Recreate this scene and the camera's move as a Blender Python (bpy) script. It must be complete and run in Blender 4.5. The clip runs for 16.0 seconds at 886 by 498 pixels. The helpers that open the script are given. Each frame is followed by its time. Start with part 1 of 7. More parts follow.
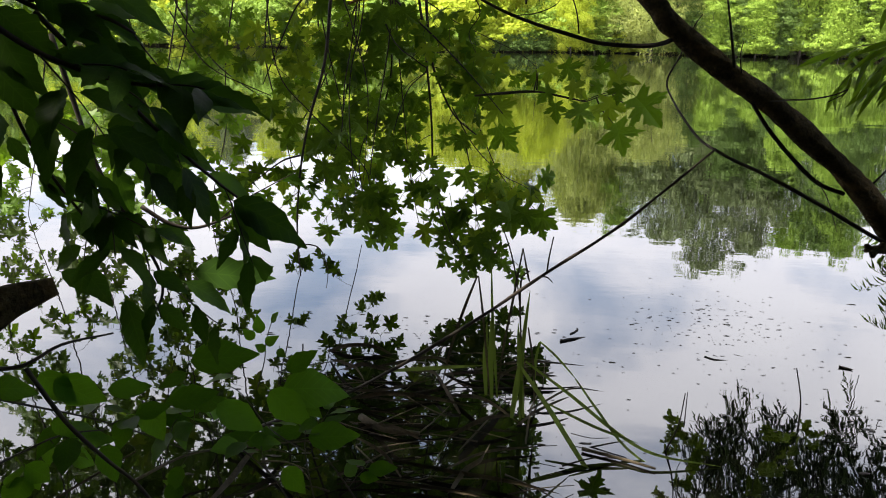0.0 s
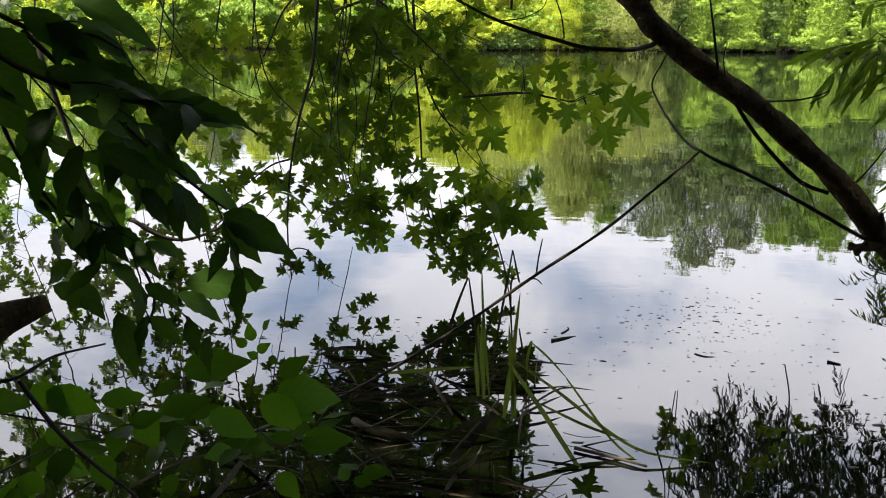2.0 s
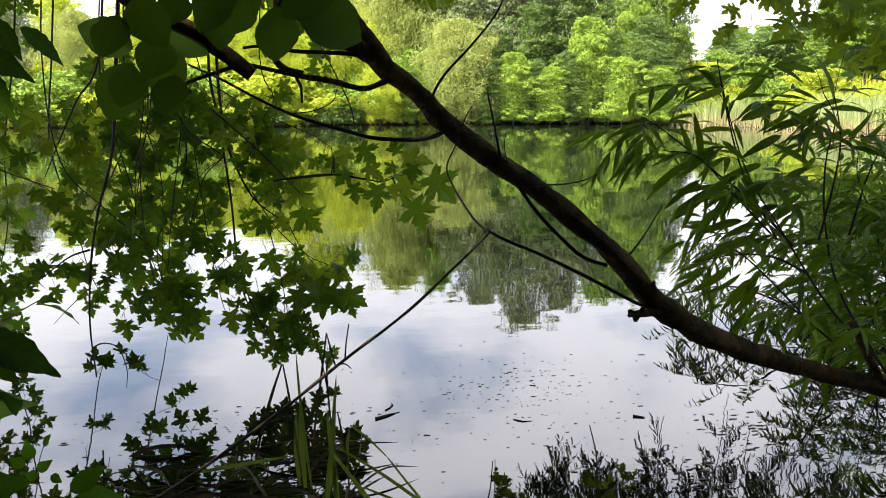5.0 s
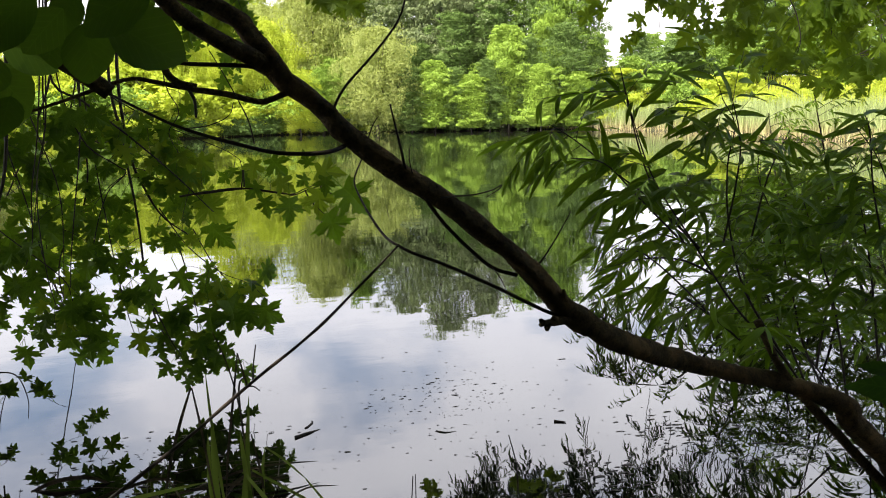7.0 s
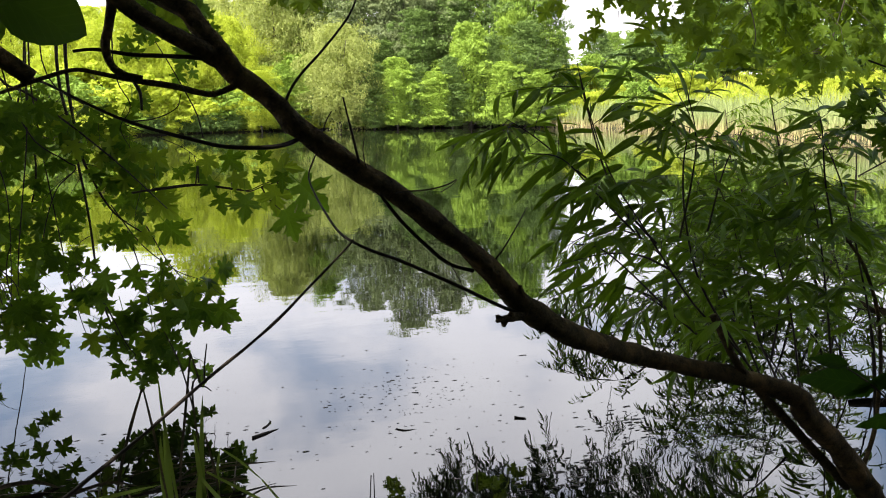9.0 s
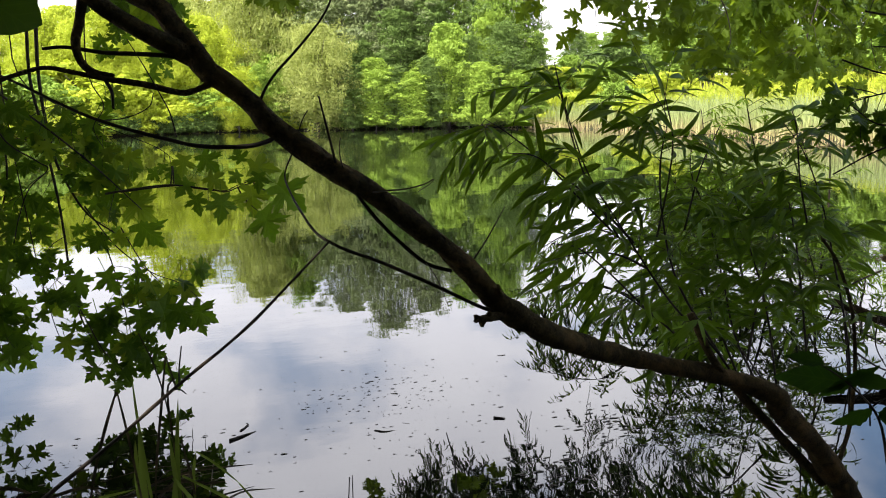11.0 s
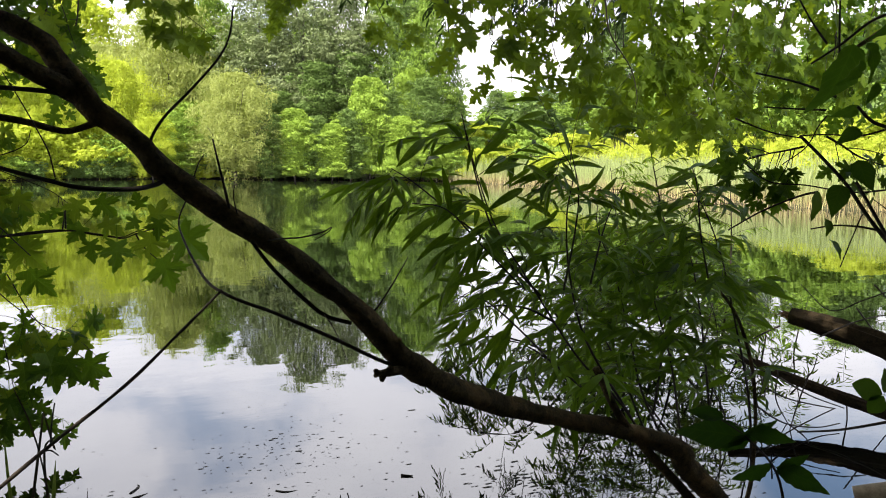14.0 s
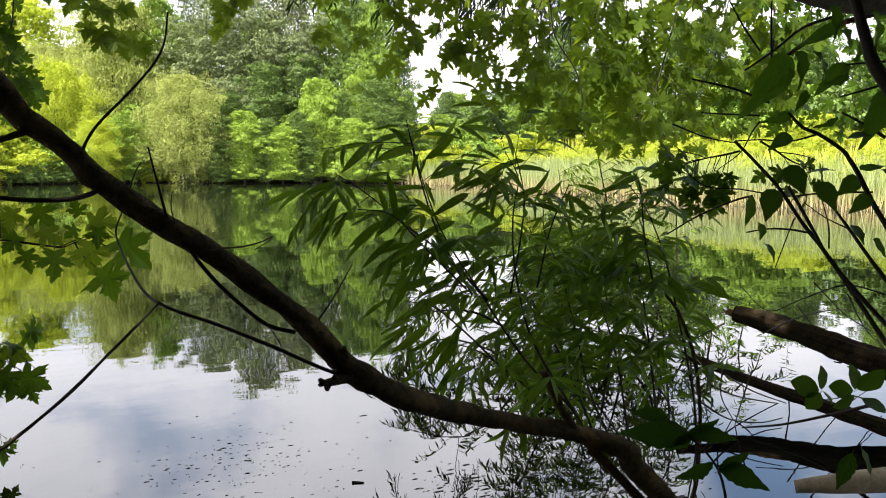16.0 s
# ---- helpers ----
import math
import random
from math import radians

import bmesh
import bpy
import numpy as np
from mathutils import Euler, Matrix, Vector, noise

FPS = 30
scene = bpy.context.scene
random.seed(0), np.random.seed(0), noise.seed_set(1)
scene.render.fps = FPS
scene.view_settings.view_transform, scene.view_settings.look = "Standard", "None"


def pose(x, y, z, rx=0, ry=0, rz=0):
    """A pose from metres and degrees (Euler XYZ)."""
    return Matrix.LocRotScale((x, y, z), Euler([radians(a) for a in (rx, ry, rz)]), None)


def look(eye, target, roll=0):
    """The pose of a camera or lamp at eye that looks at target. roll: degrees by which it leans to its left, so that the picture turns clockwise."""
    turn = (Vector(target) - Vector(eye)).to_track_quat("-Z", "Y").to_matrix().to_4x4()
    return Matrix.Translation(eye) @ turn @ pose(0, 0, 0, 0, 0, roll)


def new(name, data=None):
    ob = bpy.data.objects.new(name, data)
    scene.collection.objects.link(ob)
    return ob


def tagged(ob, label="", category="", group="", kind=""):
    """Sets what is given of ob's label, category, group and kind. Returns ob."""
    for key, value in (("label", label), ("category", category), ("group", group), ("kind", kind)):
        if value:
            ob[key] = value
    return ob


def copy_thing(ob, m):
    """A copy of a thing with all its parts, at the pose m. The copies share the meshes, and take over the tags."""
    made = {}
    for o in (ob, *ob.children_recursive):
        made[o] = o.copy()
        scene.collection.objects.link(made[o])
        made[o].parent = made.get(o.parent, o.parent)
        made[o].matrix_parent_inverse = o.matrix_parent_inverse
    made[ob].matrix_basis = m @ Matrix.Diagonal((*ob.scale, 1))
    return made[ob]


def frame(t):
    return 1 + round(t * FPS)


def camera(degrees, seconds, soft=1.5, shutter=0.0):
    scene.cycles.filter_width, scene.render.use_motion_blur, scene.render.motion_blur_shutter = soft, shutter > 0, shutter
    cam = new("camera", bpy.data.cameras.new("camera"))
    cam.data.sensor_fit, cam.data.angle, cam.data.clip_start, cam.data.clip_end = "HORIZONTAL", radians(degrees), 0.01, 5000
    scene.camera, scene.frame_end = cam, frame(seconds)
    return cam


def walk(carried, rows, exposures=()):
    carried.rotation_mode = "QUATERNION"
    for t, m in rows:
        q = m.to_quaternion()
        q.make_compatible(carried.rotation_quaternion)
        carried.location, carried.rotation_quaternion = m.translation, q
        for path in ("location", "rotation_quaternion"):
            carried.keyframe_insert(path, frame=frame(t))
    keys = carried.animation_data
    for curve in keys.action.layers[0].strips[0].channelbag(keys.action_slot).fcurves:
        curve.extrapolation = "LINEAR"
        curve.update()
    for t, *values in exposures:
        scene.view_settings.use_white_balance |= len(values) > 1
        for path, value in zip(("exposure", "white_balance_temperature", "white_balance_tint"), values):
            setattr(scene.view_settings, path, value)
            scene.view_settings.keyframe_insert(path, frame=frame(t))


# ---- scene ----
cam = camera(57.9, 16.0, 1.0)
PATH = [
    (0, (0.176, -0.255, 1.576), (0.028, 1.667, 1.042), 0.9),
    (0.5, (0.184, -0.262, 1.582), (0.052, 1.661, 1.048), 1.0),
    (1, (0.182, -0.264, 1.586), (0.053, 1.659, 1.052), 1.1),
    (1.5, (0.171, -0.258, 1.582), (0.046, 1.664, 1.045), 0.9),
    (2, (0.181, -0.266, 1.594), (0.055, 1.656, 1.058), 0.2),
    (2.5, (0.198, -0.264, 1.602), (0.076, 1.66, 1.067), -0.4),
    (3, (0.21, -0.274, 1.616), (0.225, 1.669, 1.143), 0.4),
    (3.5, (0.22, -0.279, 1.629), (0.301, 1.671, 1.193), 0.1),
    (4, (0.232, -0.282, 1.634), (0.329, 1.671, 1.213), 0.0),
    (4.2, (0.235, -0.287, 1.636), (0.379, 1.666, 1.228), 0.0),
    (6.3, (0.308, -0.261, 1.645), (0.69, 1.673, 1.307), -1.0),
    (6.5, (0.308, -0.257, 1.651), (0.713, 1.671, 1.309), -1.0),
    (7, (0.323, -0.248, 1.648), (0.794, 1.665, 1.301), -1.1),
    (7.5, (0.33, -0.241, 1.642), (0.839, 1.661, 1.289), -1.2),
    (8, (0.332, -0.23, 1.636), (0.848, 1.669, 1.279), -1.0),
    (8.5, (0.344, -0.23, 1.636), (0.891, 1.661, 1.28), -0.9),
    (9, (0.352, -0.227, 1.638), (0.91, 1.661, 1.283), -0.9),
    (9.2, (0.352, -0.219, 1.638), (0.912, 1.668, 1.284), -1.0),
    (11.3, (0.364, -0.216, 1.631), (0.979, 1.654, 1.276), -0.7),
    (11.5, (0.37, -0.206, 1.626), (0.986, 1.663, 1.27), -0.5),
    (12, (0.381, -0.199, 1.625), (1.005, 1.667, 1.268), -0.6),
    (12.5, (0.384, -0.202, 1.633), (1.023, 1.66, 1.282), -0.7),
    (13, (0.388, -0.201, 1.639), (1.107, 1.648, 1.38), -0.6),
    (13.5, (0.407, -0.189, 1.632), (1.132, 1.661, 1.406), -0.2),
    (14, (0.427, -0.175, 1.62), (1.23, 1.643, 1.395), 0.7),
    (14.5, (0.447, -0.17, 1.621), (1.338, 1.606, 1.397), 1.0),
    (15, (0.453, -0.171, 1.623), (1.345, 1.606, 1.399), 0.8),
    (15.5, (0.454, -0.171, 1.625), (1.342, 1.606, 1.399), 0.5),
    (16, (0.454, -0.177, 1.633), (1.362, 1.591, 1.413), 0.3),
]
walk(cam, [(t, look(eye, target, roll)) for t, eye, target, roll in PATH], [(0, 1.78, 7000, 10), (2.5, 1.80, 7000, 10), (3.5, 1.84, 7000, 10), (4.2, 1.82, 7000, 10), (7, 1.68, 7000, 10), (16, 1.60, 7000, 10)])

# ---- sky, sun and light ----
SUN_EL, SUN_AZ = radians(56), radians(245)      # azimuth clockwise from +y
world = bpy.data.worlds.new("sky")
scene.world = world
world.use_nodes = True
wn, wl = world.node_tree.nodes, world.node_tree.links
wn.clear()


def node(tree, kind, **values):
    n = tree.nodes.new(kind)
    for key, value in values.items():
        n.inputs[key.replace("_", " ")].default_value = value
    return n


def ramp(tree, stops):
    n = tree.nodes.new("ShaderNodeValToRGB")
    while len(n.color_ramp.elements) < len(stops):
        n.color_ramp.elements.new(0.5)
    for e, (at, c) in zip(n.color_ramp.elements, stops):
        e.position, e.color = at, (*c, 1)
    return n


def build_sky():
    t = world.node_tree
    sky = t.nodes.new("ShaderNodeTexSky")
    sky.sky_type, sky.sun_disc = "NISHITA", False
    sky.sun_elevation, sky.sun_rotation = SUN_EL, SUN_AZ
    sky.air_density, sky.dust_density, sky.ozone_density = 1.0, 1.0, 1.5
    co = t.nodes.new("ShaderNodeTexCoord")
    sep = t.nodes.new("ShaderNodeSeparateXYZ")
    up = t.nodes.new("ShaderNodeMath")
    up.operation = "MAXIMUM"
    up.inputs[1].default_value = 0.0
    add = t.nodes.new("ShaderNodeMath")
    add.inputs[1].default_value = 0.35
    flat = t.nodes.new("ShaderNodeVectorMath")
    flat.operation = "DIVIDE"
    com = t.nodes.new("ShaderNodeCombineXYZ")
    cloud = node(t, "ShaderNodeTexNoise", Scale=2.3, Detail=5.0, Roughness=0.55, Distortion=0.25)
    cover = ramp(t, [(0.26, (0, 0, 0)), (0.50, (1, 1, 1))])
    shade = ramp(t, [(0.32, (5.5, 5.65, 6.5)), (0.66, (6.7, 6.8, 7.5))])
    mix = t.nodes.new("ShaderNodeMix")
    mix.data_type = "RGBA"
    bg, out = node(t, "ShaderNodeBackground", Strength=0.125), t.nodes.new("ShaderNodeOutputWorld")
    wl.new(co.outputs["Generated"], sep.inputs[0])
    wl.new(sep.outputs["Z"], up.inputs[0])
    wl.new(up.outputs[0], add.inputs[0])
    for i in range(3):
        wl.new(add.outputs[0], com.inputs[i])
    wl.new(co.outputs["Generated"], flat.inputs[0])
    wl.new(com.outputs[0], flat.inputs[1])
    drift = t.nodes.new("ShaderNodeVectorMath")
    drift.inputs[1].default_value = (-0.676, 0.425, -0.010)
    wl.new(flat.outputs[0], drift.inputs[0])
    wl.new(drift.outputs[0], cloud.inputs["Vector"])
    # the cloud thins out high up in the east
    east = t.nodes.new("ShaderNodeVectorMath")
    east.operation = "DOT_PRODUCT"
    east.inputs[1].default_value = (0.65, 0.30, 0.70)
    thin = t.nodes.new("ShaderNodeMapRange")
    thin.inputs["From Min"].default_value, thin.inputs["From Max"].default_value = 0.80, 0.93
    thin.inputs["To Min"].default_value, thin.inputs["To Max"].default_value = 0.0, -0.28
    less = t.nodes.new("ShaderNodeMath")
    wl.new(co.outputs["Generated"], east.inputs[0])
    wl.new(east.outputs["Value"], thin.inputs["Value"])
    wl.new(cloud.outputs["Fac"], less.inputs[0])
    wl.new(thin.outputs[0], less.inputs[1])
    wl.new(less.outputs[0], cover.inputs[0])
    wl.new(cloud.outputs["Fac"], shade.inputs[0])
    wl.new(cover.outputs[0], mix.inputs["Factor"])
    wl.new(sky.outputs[0], mix.inputs["A"])
    wl.new(shade.outputs[0], mix.inputs["B"])
    wl.new(mix.outputs["Result"], bg.inputs["Color"])
    wl.new(bg.outputs[0], out.inputs[0])


build_sky()
sun = new("sun", bpy.data.lights.new("sun", "SUN"))
sun.data.energy, sun.data.angle, sun.data.color = 5.0, radians(0.6), (1.0, 0.95, 0.86)
to_sun = Vector((math.sin(SUN_AZ) * math.cos(SUN_EL), math.cos(SUN_AZ) * math.cos(SUN_EL), math.sin(SUN_EL)))
sun.matrix_world = look(to_sun * 40, (0, 0, 0))


# ---- materials ----
def material(name):
    m = bpy.data.materials.new(name)
    m.use_nodes = True
    m.node_tree.nodes.clear()
    return m, m.node_tree


def leaf_material(name, dark, light, through_colour, gloss=0.5, clear=0.45, grain=5.0, veins=0.3, vary=0.95):
    """Green leaf: colour varies leaf by leaf and in fine blotches; light shines through."""
    m, t = material(name)
    link = t.links.new
    both = t.nodes.new("ShaderNodeMath")
    both.operation = "ADD"
    whole = t.nodes.new("ShaderNodeMath")
    whole.operation = "FRACT"
    link(t.nodes.new("ShaderNodeNewGeometry").outputs["Random Per Island"], both.inputs[0])
    link(t.nodes.new("ShaderNodeObjectInfo").outputs["Random"], both.inputs[1])
    link(both.outputs[0], whole.inputs[0])
    rand = whole.outputs[0]
    co = t.nodes.new("ShaderNodeTexCoord")
    blotch = node(t, "ShaderNodeTexNoise", Scale=grain, Detail=3.0, Roughness=0.6)
    link(co.outputs["Object"], blotch.inputs["Vector"])
    add = t.nodes.new("ShaderNodeMath")
    add.operation = "MULTIPLY_ADD"
    add.inputs[1].default_value = 0.6
    link(blotch.outputs["Fac"], add.inputs[0])
    mul = t.nodes.new("ShaderNodeMath")
    mul.operation = "MULTIPLY_ADD"
    mul.inputs[1].default_value, mul.inputs[2].default_value = vary, 0.2 - 0.5 * vary
    link(rand, mul.inputs[0])
    link(mul.outputs[0], add.inputs[2])
    sep = t.nodes.new("ShaderNodeSeparateXYZ")
    link(co.outputs["Object"], sep.inputs[0])
    side = t.nodes.new("ShaderNodeMath")
    side.operation = "ABSOLUTE"
    link(sep.outputs["X"], side.inputs[0])
    slant = t.nodes.new("ShaderNodeMath")
    slant.operation = "SUBTRACT"
    link(sep.outputs["Y"], slant.inputs[0])
    link(side.outputs[0], slant.inputs[1])
    comb = t.nodes.new("ShaderNodeMath")
    comb.operation = "PINGPONG"
    comb.inputs[1].default_value = 0.07
    link(slant.outputs[0], comb.inputs[0])
    rib = t.nodes.new("ShaderNodeMath")
    rib.operation = "MINIMUM"
    link(comb.outputs[0], rib.inputs[0])
    link(side.outputs[0], rib.inputs[1])
    vein = t.nodes.new("ShaderNodeMapRange")
    vein.inputs["From Min"].default_value, vein.inputs["From Max"].default_value = 0.003, 0.014
    vein.inputs["To Min"].default_value, vein.inputs["To Max"].default_value = veins, 0.0
    link(rib.outputs[0], vein.inputs["Value"])
    veined = t.nodes.new("ShaderNodeMath")
    link(add.outputs[0], veined.inputs[0])
    link(vein.outputs[0], veined.inputs[1])
    tone = ramp(t, [(0.05, dark), (0.8, light), (1.0, tuple(c * 1.25 for c in light))])
    link(veined.outputs[0], tone.inputs[0])
    tint = t.nodes.new("ShaderNodeMix")
    tint.data_type, tint.blend_type = "RGBA", "MULTIPLY"
    tint.inputs["Factor"].default_value = 0.55
    scale = t.nodes.new("ShaderNodeMix")
    scale.data_type = "RGBA"
    scale.inputs["Factor"].default_value = 0.35
    scale.inputs["A"].default_value = (*through_colour, 1)
    link(tone.outputs[0], scale.inputs["B"])
    p = node(t, "ShaderNodeBsdfPrincipled", Roughness=gloss)
    p.inputs["Specular IOR Level"].default_value = 0.12
    link(tone.outputs[0], p.inputs["Base Color"])
    bump = node(t, "ShaderNodeBump", Strength=0.25, Distance=0.002)
    link(blotch.outputs["Fac"], bump.inputs["Height"])
    link(bump.outputs[0], p.inputs["Normal"])
    tr = t.nodes.new("ShaderNodeBsdfTranslucent")
    link(scale.outputs["Result"], tr.inputs["Color"])
    mix = node(t, "ShaderNodeMixShader", Fac=clear)
    out = t.nodes.new("ShaderNodeOutputMaterial")
    link(p.outputs[0], mix.inputs[1])
    link(tr.outputs[0], mix.inputs[2])
    link(mix.outputs[0], out.inputs[0])
    return m


def rough_material(name, low, high, scale=8.0, rough=0.85, bump=0.5, depth=0.01, stretch=(1, 1, 1), fine=60.0, spec=0.3, patch=None):
    """Bark, soil, dead stems: two scales of mottling with relief."""
    m, t = material(name)
    link = t.links.new
    co = t.nodes.new("ShaderNodeTexCoord")
    mp = t.nodes.new("ShaderNodeMapping")
    mp.inputs["Scale"].default_value = stretch
    link(co.outputs["Object"], mp.inputs["Vector"])
    big = node(t, "ShaderNodeTexNoise", Scale=scale, Detail=6.0, Roughness=0.65)
    small = node(t, "ShaderNodeTexNoise", Scale=fine, Detail=4.0, Roughness=0.7)
    link(mp.outputs[0], big.inputs["Vector"])
    link(mp.outputs[0], small.inputs["Vector"])
    mx = t.nodes.new("ShaderNodeMath")
    mx.operation = "MULTIPLY_ADD"
    mx.inputs[1].default_value = 0.45
    link(small.outputs["Fac"], mx.inputs[0])
    half = t.nodes.new("ShaderNodeMath")
    half.operation = "MULTIPLY"
    half.inputs[1].default_value = 0.55
    link(big.outputs["Fac"], half.inputs[0])
    link(half.outputs[0], mx.inputs[2])
    tone = ramp(t, [(0.34, low), (0.64, high)])
    link(mx.outputs[0], tone.inputs[0])
    p = node(t, "ShaderNodeBsdfPrincipled", Roughness=rough)
    p.inputs["Specular IOR Level"].default_value = spec
    link(tone.outputs[0], p.inputs["Base Color"])
    if patch:
        spots = node(t, "ShaderNodeTexNoise", Scale=patch[1], Detail=5.0, Roughness=0.7)
        link(co.outputs["Object"], spots.inputs["Vector"])
        edge = ramp(t, [(0.50, (0, 0, 0)), (0.62, (1, 1, 1))])
        link(spots.outputs["Fac"], edge.inputs[0])
        worn = t.nodes.new("ShaderNodeMix")
        worn.data_type, worn.blend_type = "RGBA", "ADD"
        worn.inputs["B"].default_value = (*patch[0], 1)
        link(edge.outputs[0], worn.inputs["Factor"])
        link(tone.outputs[0], worn.inputs["A"])
        link(worn.outputs["Result"], p.inputs["Base Color"])
    b = node(t, "ShaderNodeBump", Strength=bump, Distance=depth)
    link(mx.outputs[0], b.inputs["Height"])
    link(b.outputs[0], p.inputs["Normal"])
    out = t.nodes.new("ShaderNodeOutputMaterial")
    link(p.outputs[0], out.inputs[0])
    return m


def water_material():
    m, t = material("pond_water")
    link = t.links.new
    co = t.nodes.new("ShaderNodeTexCoord")
    wide = node(t, "ShaderNodeTexNoise", Scale=0.9, Detail=2.0, Roughness=0.5)
    fine = node(t, "ShaderNodeTexNoise", Scale=5.5, Detail=2.0, Roughness=0.5)
    mp = t.nodes.new("ShaderNodeMapping")
    mp.inputs["Scale"].default_value = (1.0, 1.7, 1.0)
    link(co.outputs["Object"], mp.inputs["Vector"])
    link(mp.outputs[0], wide.inputs["Vector"])
    link(mp.outputs[0], fine.inputs["Vector"])
    mx = t.nodes.new("ShaderNodeMath")
    mx.operation = "MULTIPLY_ADD"
    mx.inputs[1].default_value = 0.12
    link(fine.outputs["Fac"], mx.inputs[0])
    link(wide.outputs["Fac"], mx.inputs[2])
    b = node(t, "ShaderNodeBump", Strength=0.045, Distance=0.05)
    link(mx.outputs[0], b.inputs["Height"])
    body = node(t, "ShaderNodeBsdfDiffuse", Color=(0.0045, 0.0045, 0.003, 1))
    mirror = node(t, "ShaderNodeBsdfGlossy", Roughness=0.012, Color=(0.95, 0.97, 1.0, 1))
    fr = node(t, "ShaderNodeFresnel", IOR=2.05)
    link(b.outputs[0], mirror.inputs["Normal"])
    link(b.outputs[0], fr.inputs["Normal"])
    mix, out = t.nodes.new("ShaderNodeMixShader"), t.nodes.new("ShaderNodeOutputMaterial")
    link(fr.outputs[0], mix.inputs[0])
    link(body.outputs[0], mix.inputs[1])
    link(mirror.outputs[0], mix.inputs[2])
    link(mix.outputs[0], out.inputs[0])
    return m


def reed_material(name, foot, blade, low, high, clear=0.3):
    """Standing stems, straw-coloured at the foot and green above."""
    m, t = material(name)
    link = t.links.new
    geo = t.nodes.new("ShaderNodeNewGeometry")
    sep = t.nodes.new("ShaderNodeSeparateXYZ")
    co = t.nodes.new("ShaderNodeTexCoord")
    link(co.outputs["Object"], sep.inputs[0])
    rng_ = t.nodes.new("ShaderNodeMapRange")
    rng_.inputs["From Min"].default_value, rng_.inputs["From Max"].default_value = low, high
    jit = t.nodes.new("ShaderNodeMath")
    jit.operation = "MULTIPLY_ADD"
    jit.inputs[1].default_value = 0.5 * (high - low)
    link(geo.outputs["Random Per Island"], jit.inputs[0])
    link(sep.outputs["Z"], jit.inputs[2])
    link(jit.outputs[0], rng_.inputs["Value"])
    tone = ramp(t, [(0.0, foot), (0.45, tuple(0.5 * (a + b) for a, b in zip(foot, blade))), (1.0, blade)])
    link(rng_.outputs[0], tone.inputs[0])
    hs = t.nodes.new("ShaderNodeHueSaturation")
    val = t.nodes.new("ShaderNodeMapRange")
    val.inputs["To Min"].default_value, val.inputs["To Max"].default_value = 0.6, 1.35
    link(geo.outputs["Random Per Island"], val.inputs["Value"])
    link(val.outputs[0], hs.inputs["Value"])
    link(tone.outputs[0], hs.inputs["Color"])
    p = node(t, "ShaderNodeBsdfPrincipled", Roughness=0.5)
    tr = t.nodes.new("ShaderNodeBsdfTranslucent")
    link(hs.outputs[0], p.inputs["Base Color"])
    link(hs.outputs[0], tr.inputs["Color"])
    mix, out = node(t, "ShaderNodeMixShader", Fac=clear), t.nodes.new("ShaderNodeOutputMaterial")
    link(p.outputs[0], mix.inputs[1])
    link(tr.outputs[0], mix.inputs[2])
    link(mix.outputs[0], out.inputs[0])
    return m


WATER = water_material()
MUD = rough_material("wet_mud", (0.012, 0.010, 0.007), (0.05, 0.04, 0.028), 6.0, 0.55, 0.8, 0.02, fine=40.0)
SOIL = rough_material("bank_soil", (0.02, 0.024, 0.010), (0.065, 0.062, 0.028), 0.6, 0.95, 0.6, 0.05, fine=9.0)
BARK = rough_material("limb_bark", (0.009, 0.007, 0.0035), (0.105, 0.076, 0.034), 30.0, 0.9, 1.0, 0.03, (1, 1, 1), 130.0, spec=0.12, patch=((0.070, 0.042, 0.016), 7.0))
TWIG = rough_material("twig_bark", (0.008, 0.006, 0.005), (0.036, 0.026, 0.018), 20.0, 0.7, 0.5, 0.002, fine=150.0)
LOGWOOD = rough_material("dead_wood", (0.005, 0.004, 0.0024), (0.040, 0.029, 0.016), 10.0, 0.95, 1.0, 0.012, (1, 1, 1), 70.0, spec=0.1)
TORN = rough_material("torn_wood", (0.05, 0.026, 0.012), (0.22, 0.12, 0.055), 14.0, 0.85, 0.6, 0.004, fine=90.0)
PALEWOOD = rough_material("pale_wood", (0.22, 0.17, 0.11), (0.48, 0.40, 0.28), 9.0, 0.8, 0.5, 0.004, fine=80.0)
STRAW = rough_material("dead_straw", (0.02, 0.015, 0.009), (0.12, 0.092, 0.055), 12.0, 0.7, 0.4, 0.002, fine=90.0)
BLEACHED = rough_material("bleached_twigs", (0.16, 0.145, 0.12), (0.34, 0.31, 0.26), 3.0, 0.8, 0.3, 0.01)
TRUNK = rough_material("far_bark", (0.03, 0.027, 0.022), (0.13, 0.115, 0.095), 2.0, 0.9, 0.6, 0.03)
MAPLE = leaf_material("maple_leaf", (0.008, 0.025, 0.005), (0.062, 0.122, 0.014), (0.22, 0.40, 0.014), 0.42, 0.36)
# lit copy of the maple leaf: sunshine is put into its paler colours
MAPLE_SUN = leaf_material("maple_leaf_tinted_sunlit", (0.028, 0.058, 0.008), (0.088, 0.142, 0.017), (0.33, 0.47, 0.022), clear=0.55)
HEART = leaf_material("viburnum_leaf", (0.012, 0.034, 0.006), (0.048, 0.095, 0.012), (0.12, 0.25, 0.012), 0.45, 0.42)
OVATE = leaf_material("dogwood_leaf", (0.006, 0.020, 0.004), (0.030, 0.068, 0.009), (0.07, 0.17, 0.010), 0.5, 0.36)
SOFT = leaf_material("soft_round_leaf", (0.022, 0.052, 0.006), (0.050, 0.100, 0.012), (0.11, 0.21, 0.012), 0.5, 0.45)
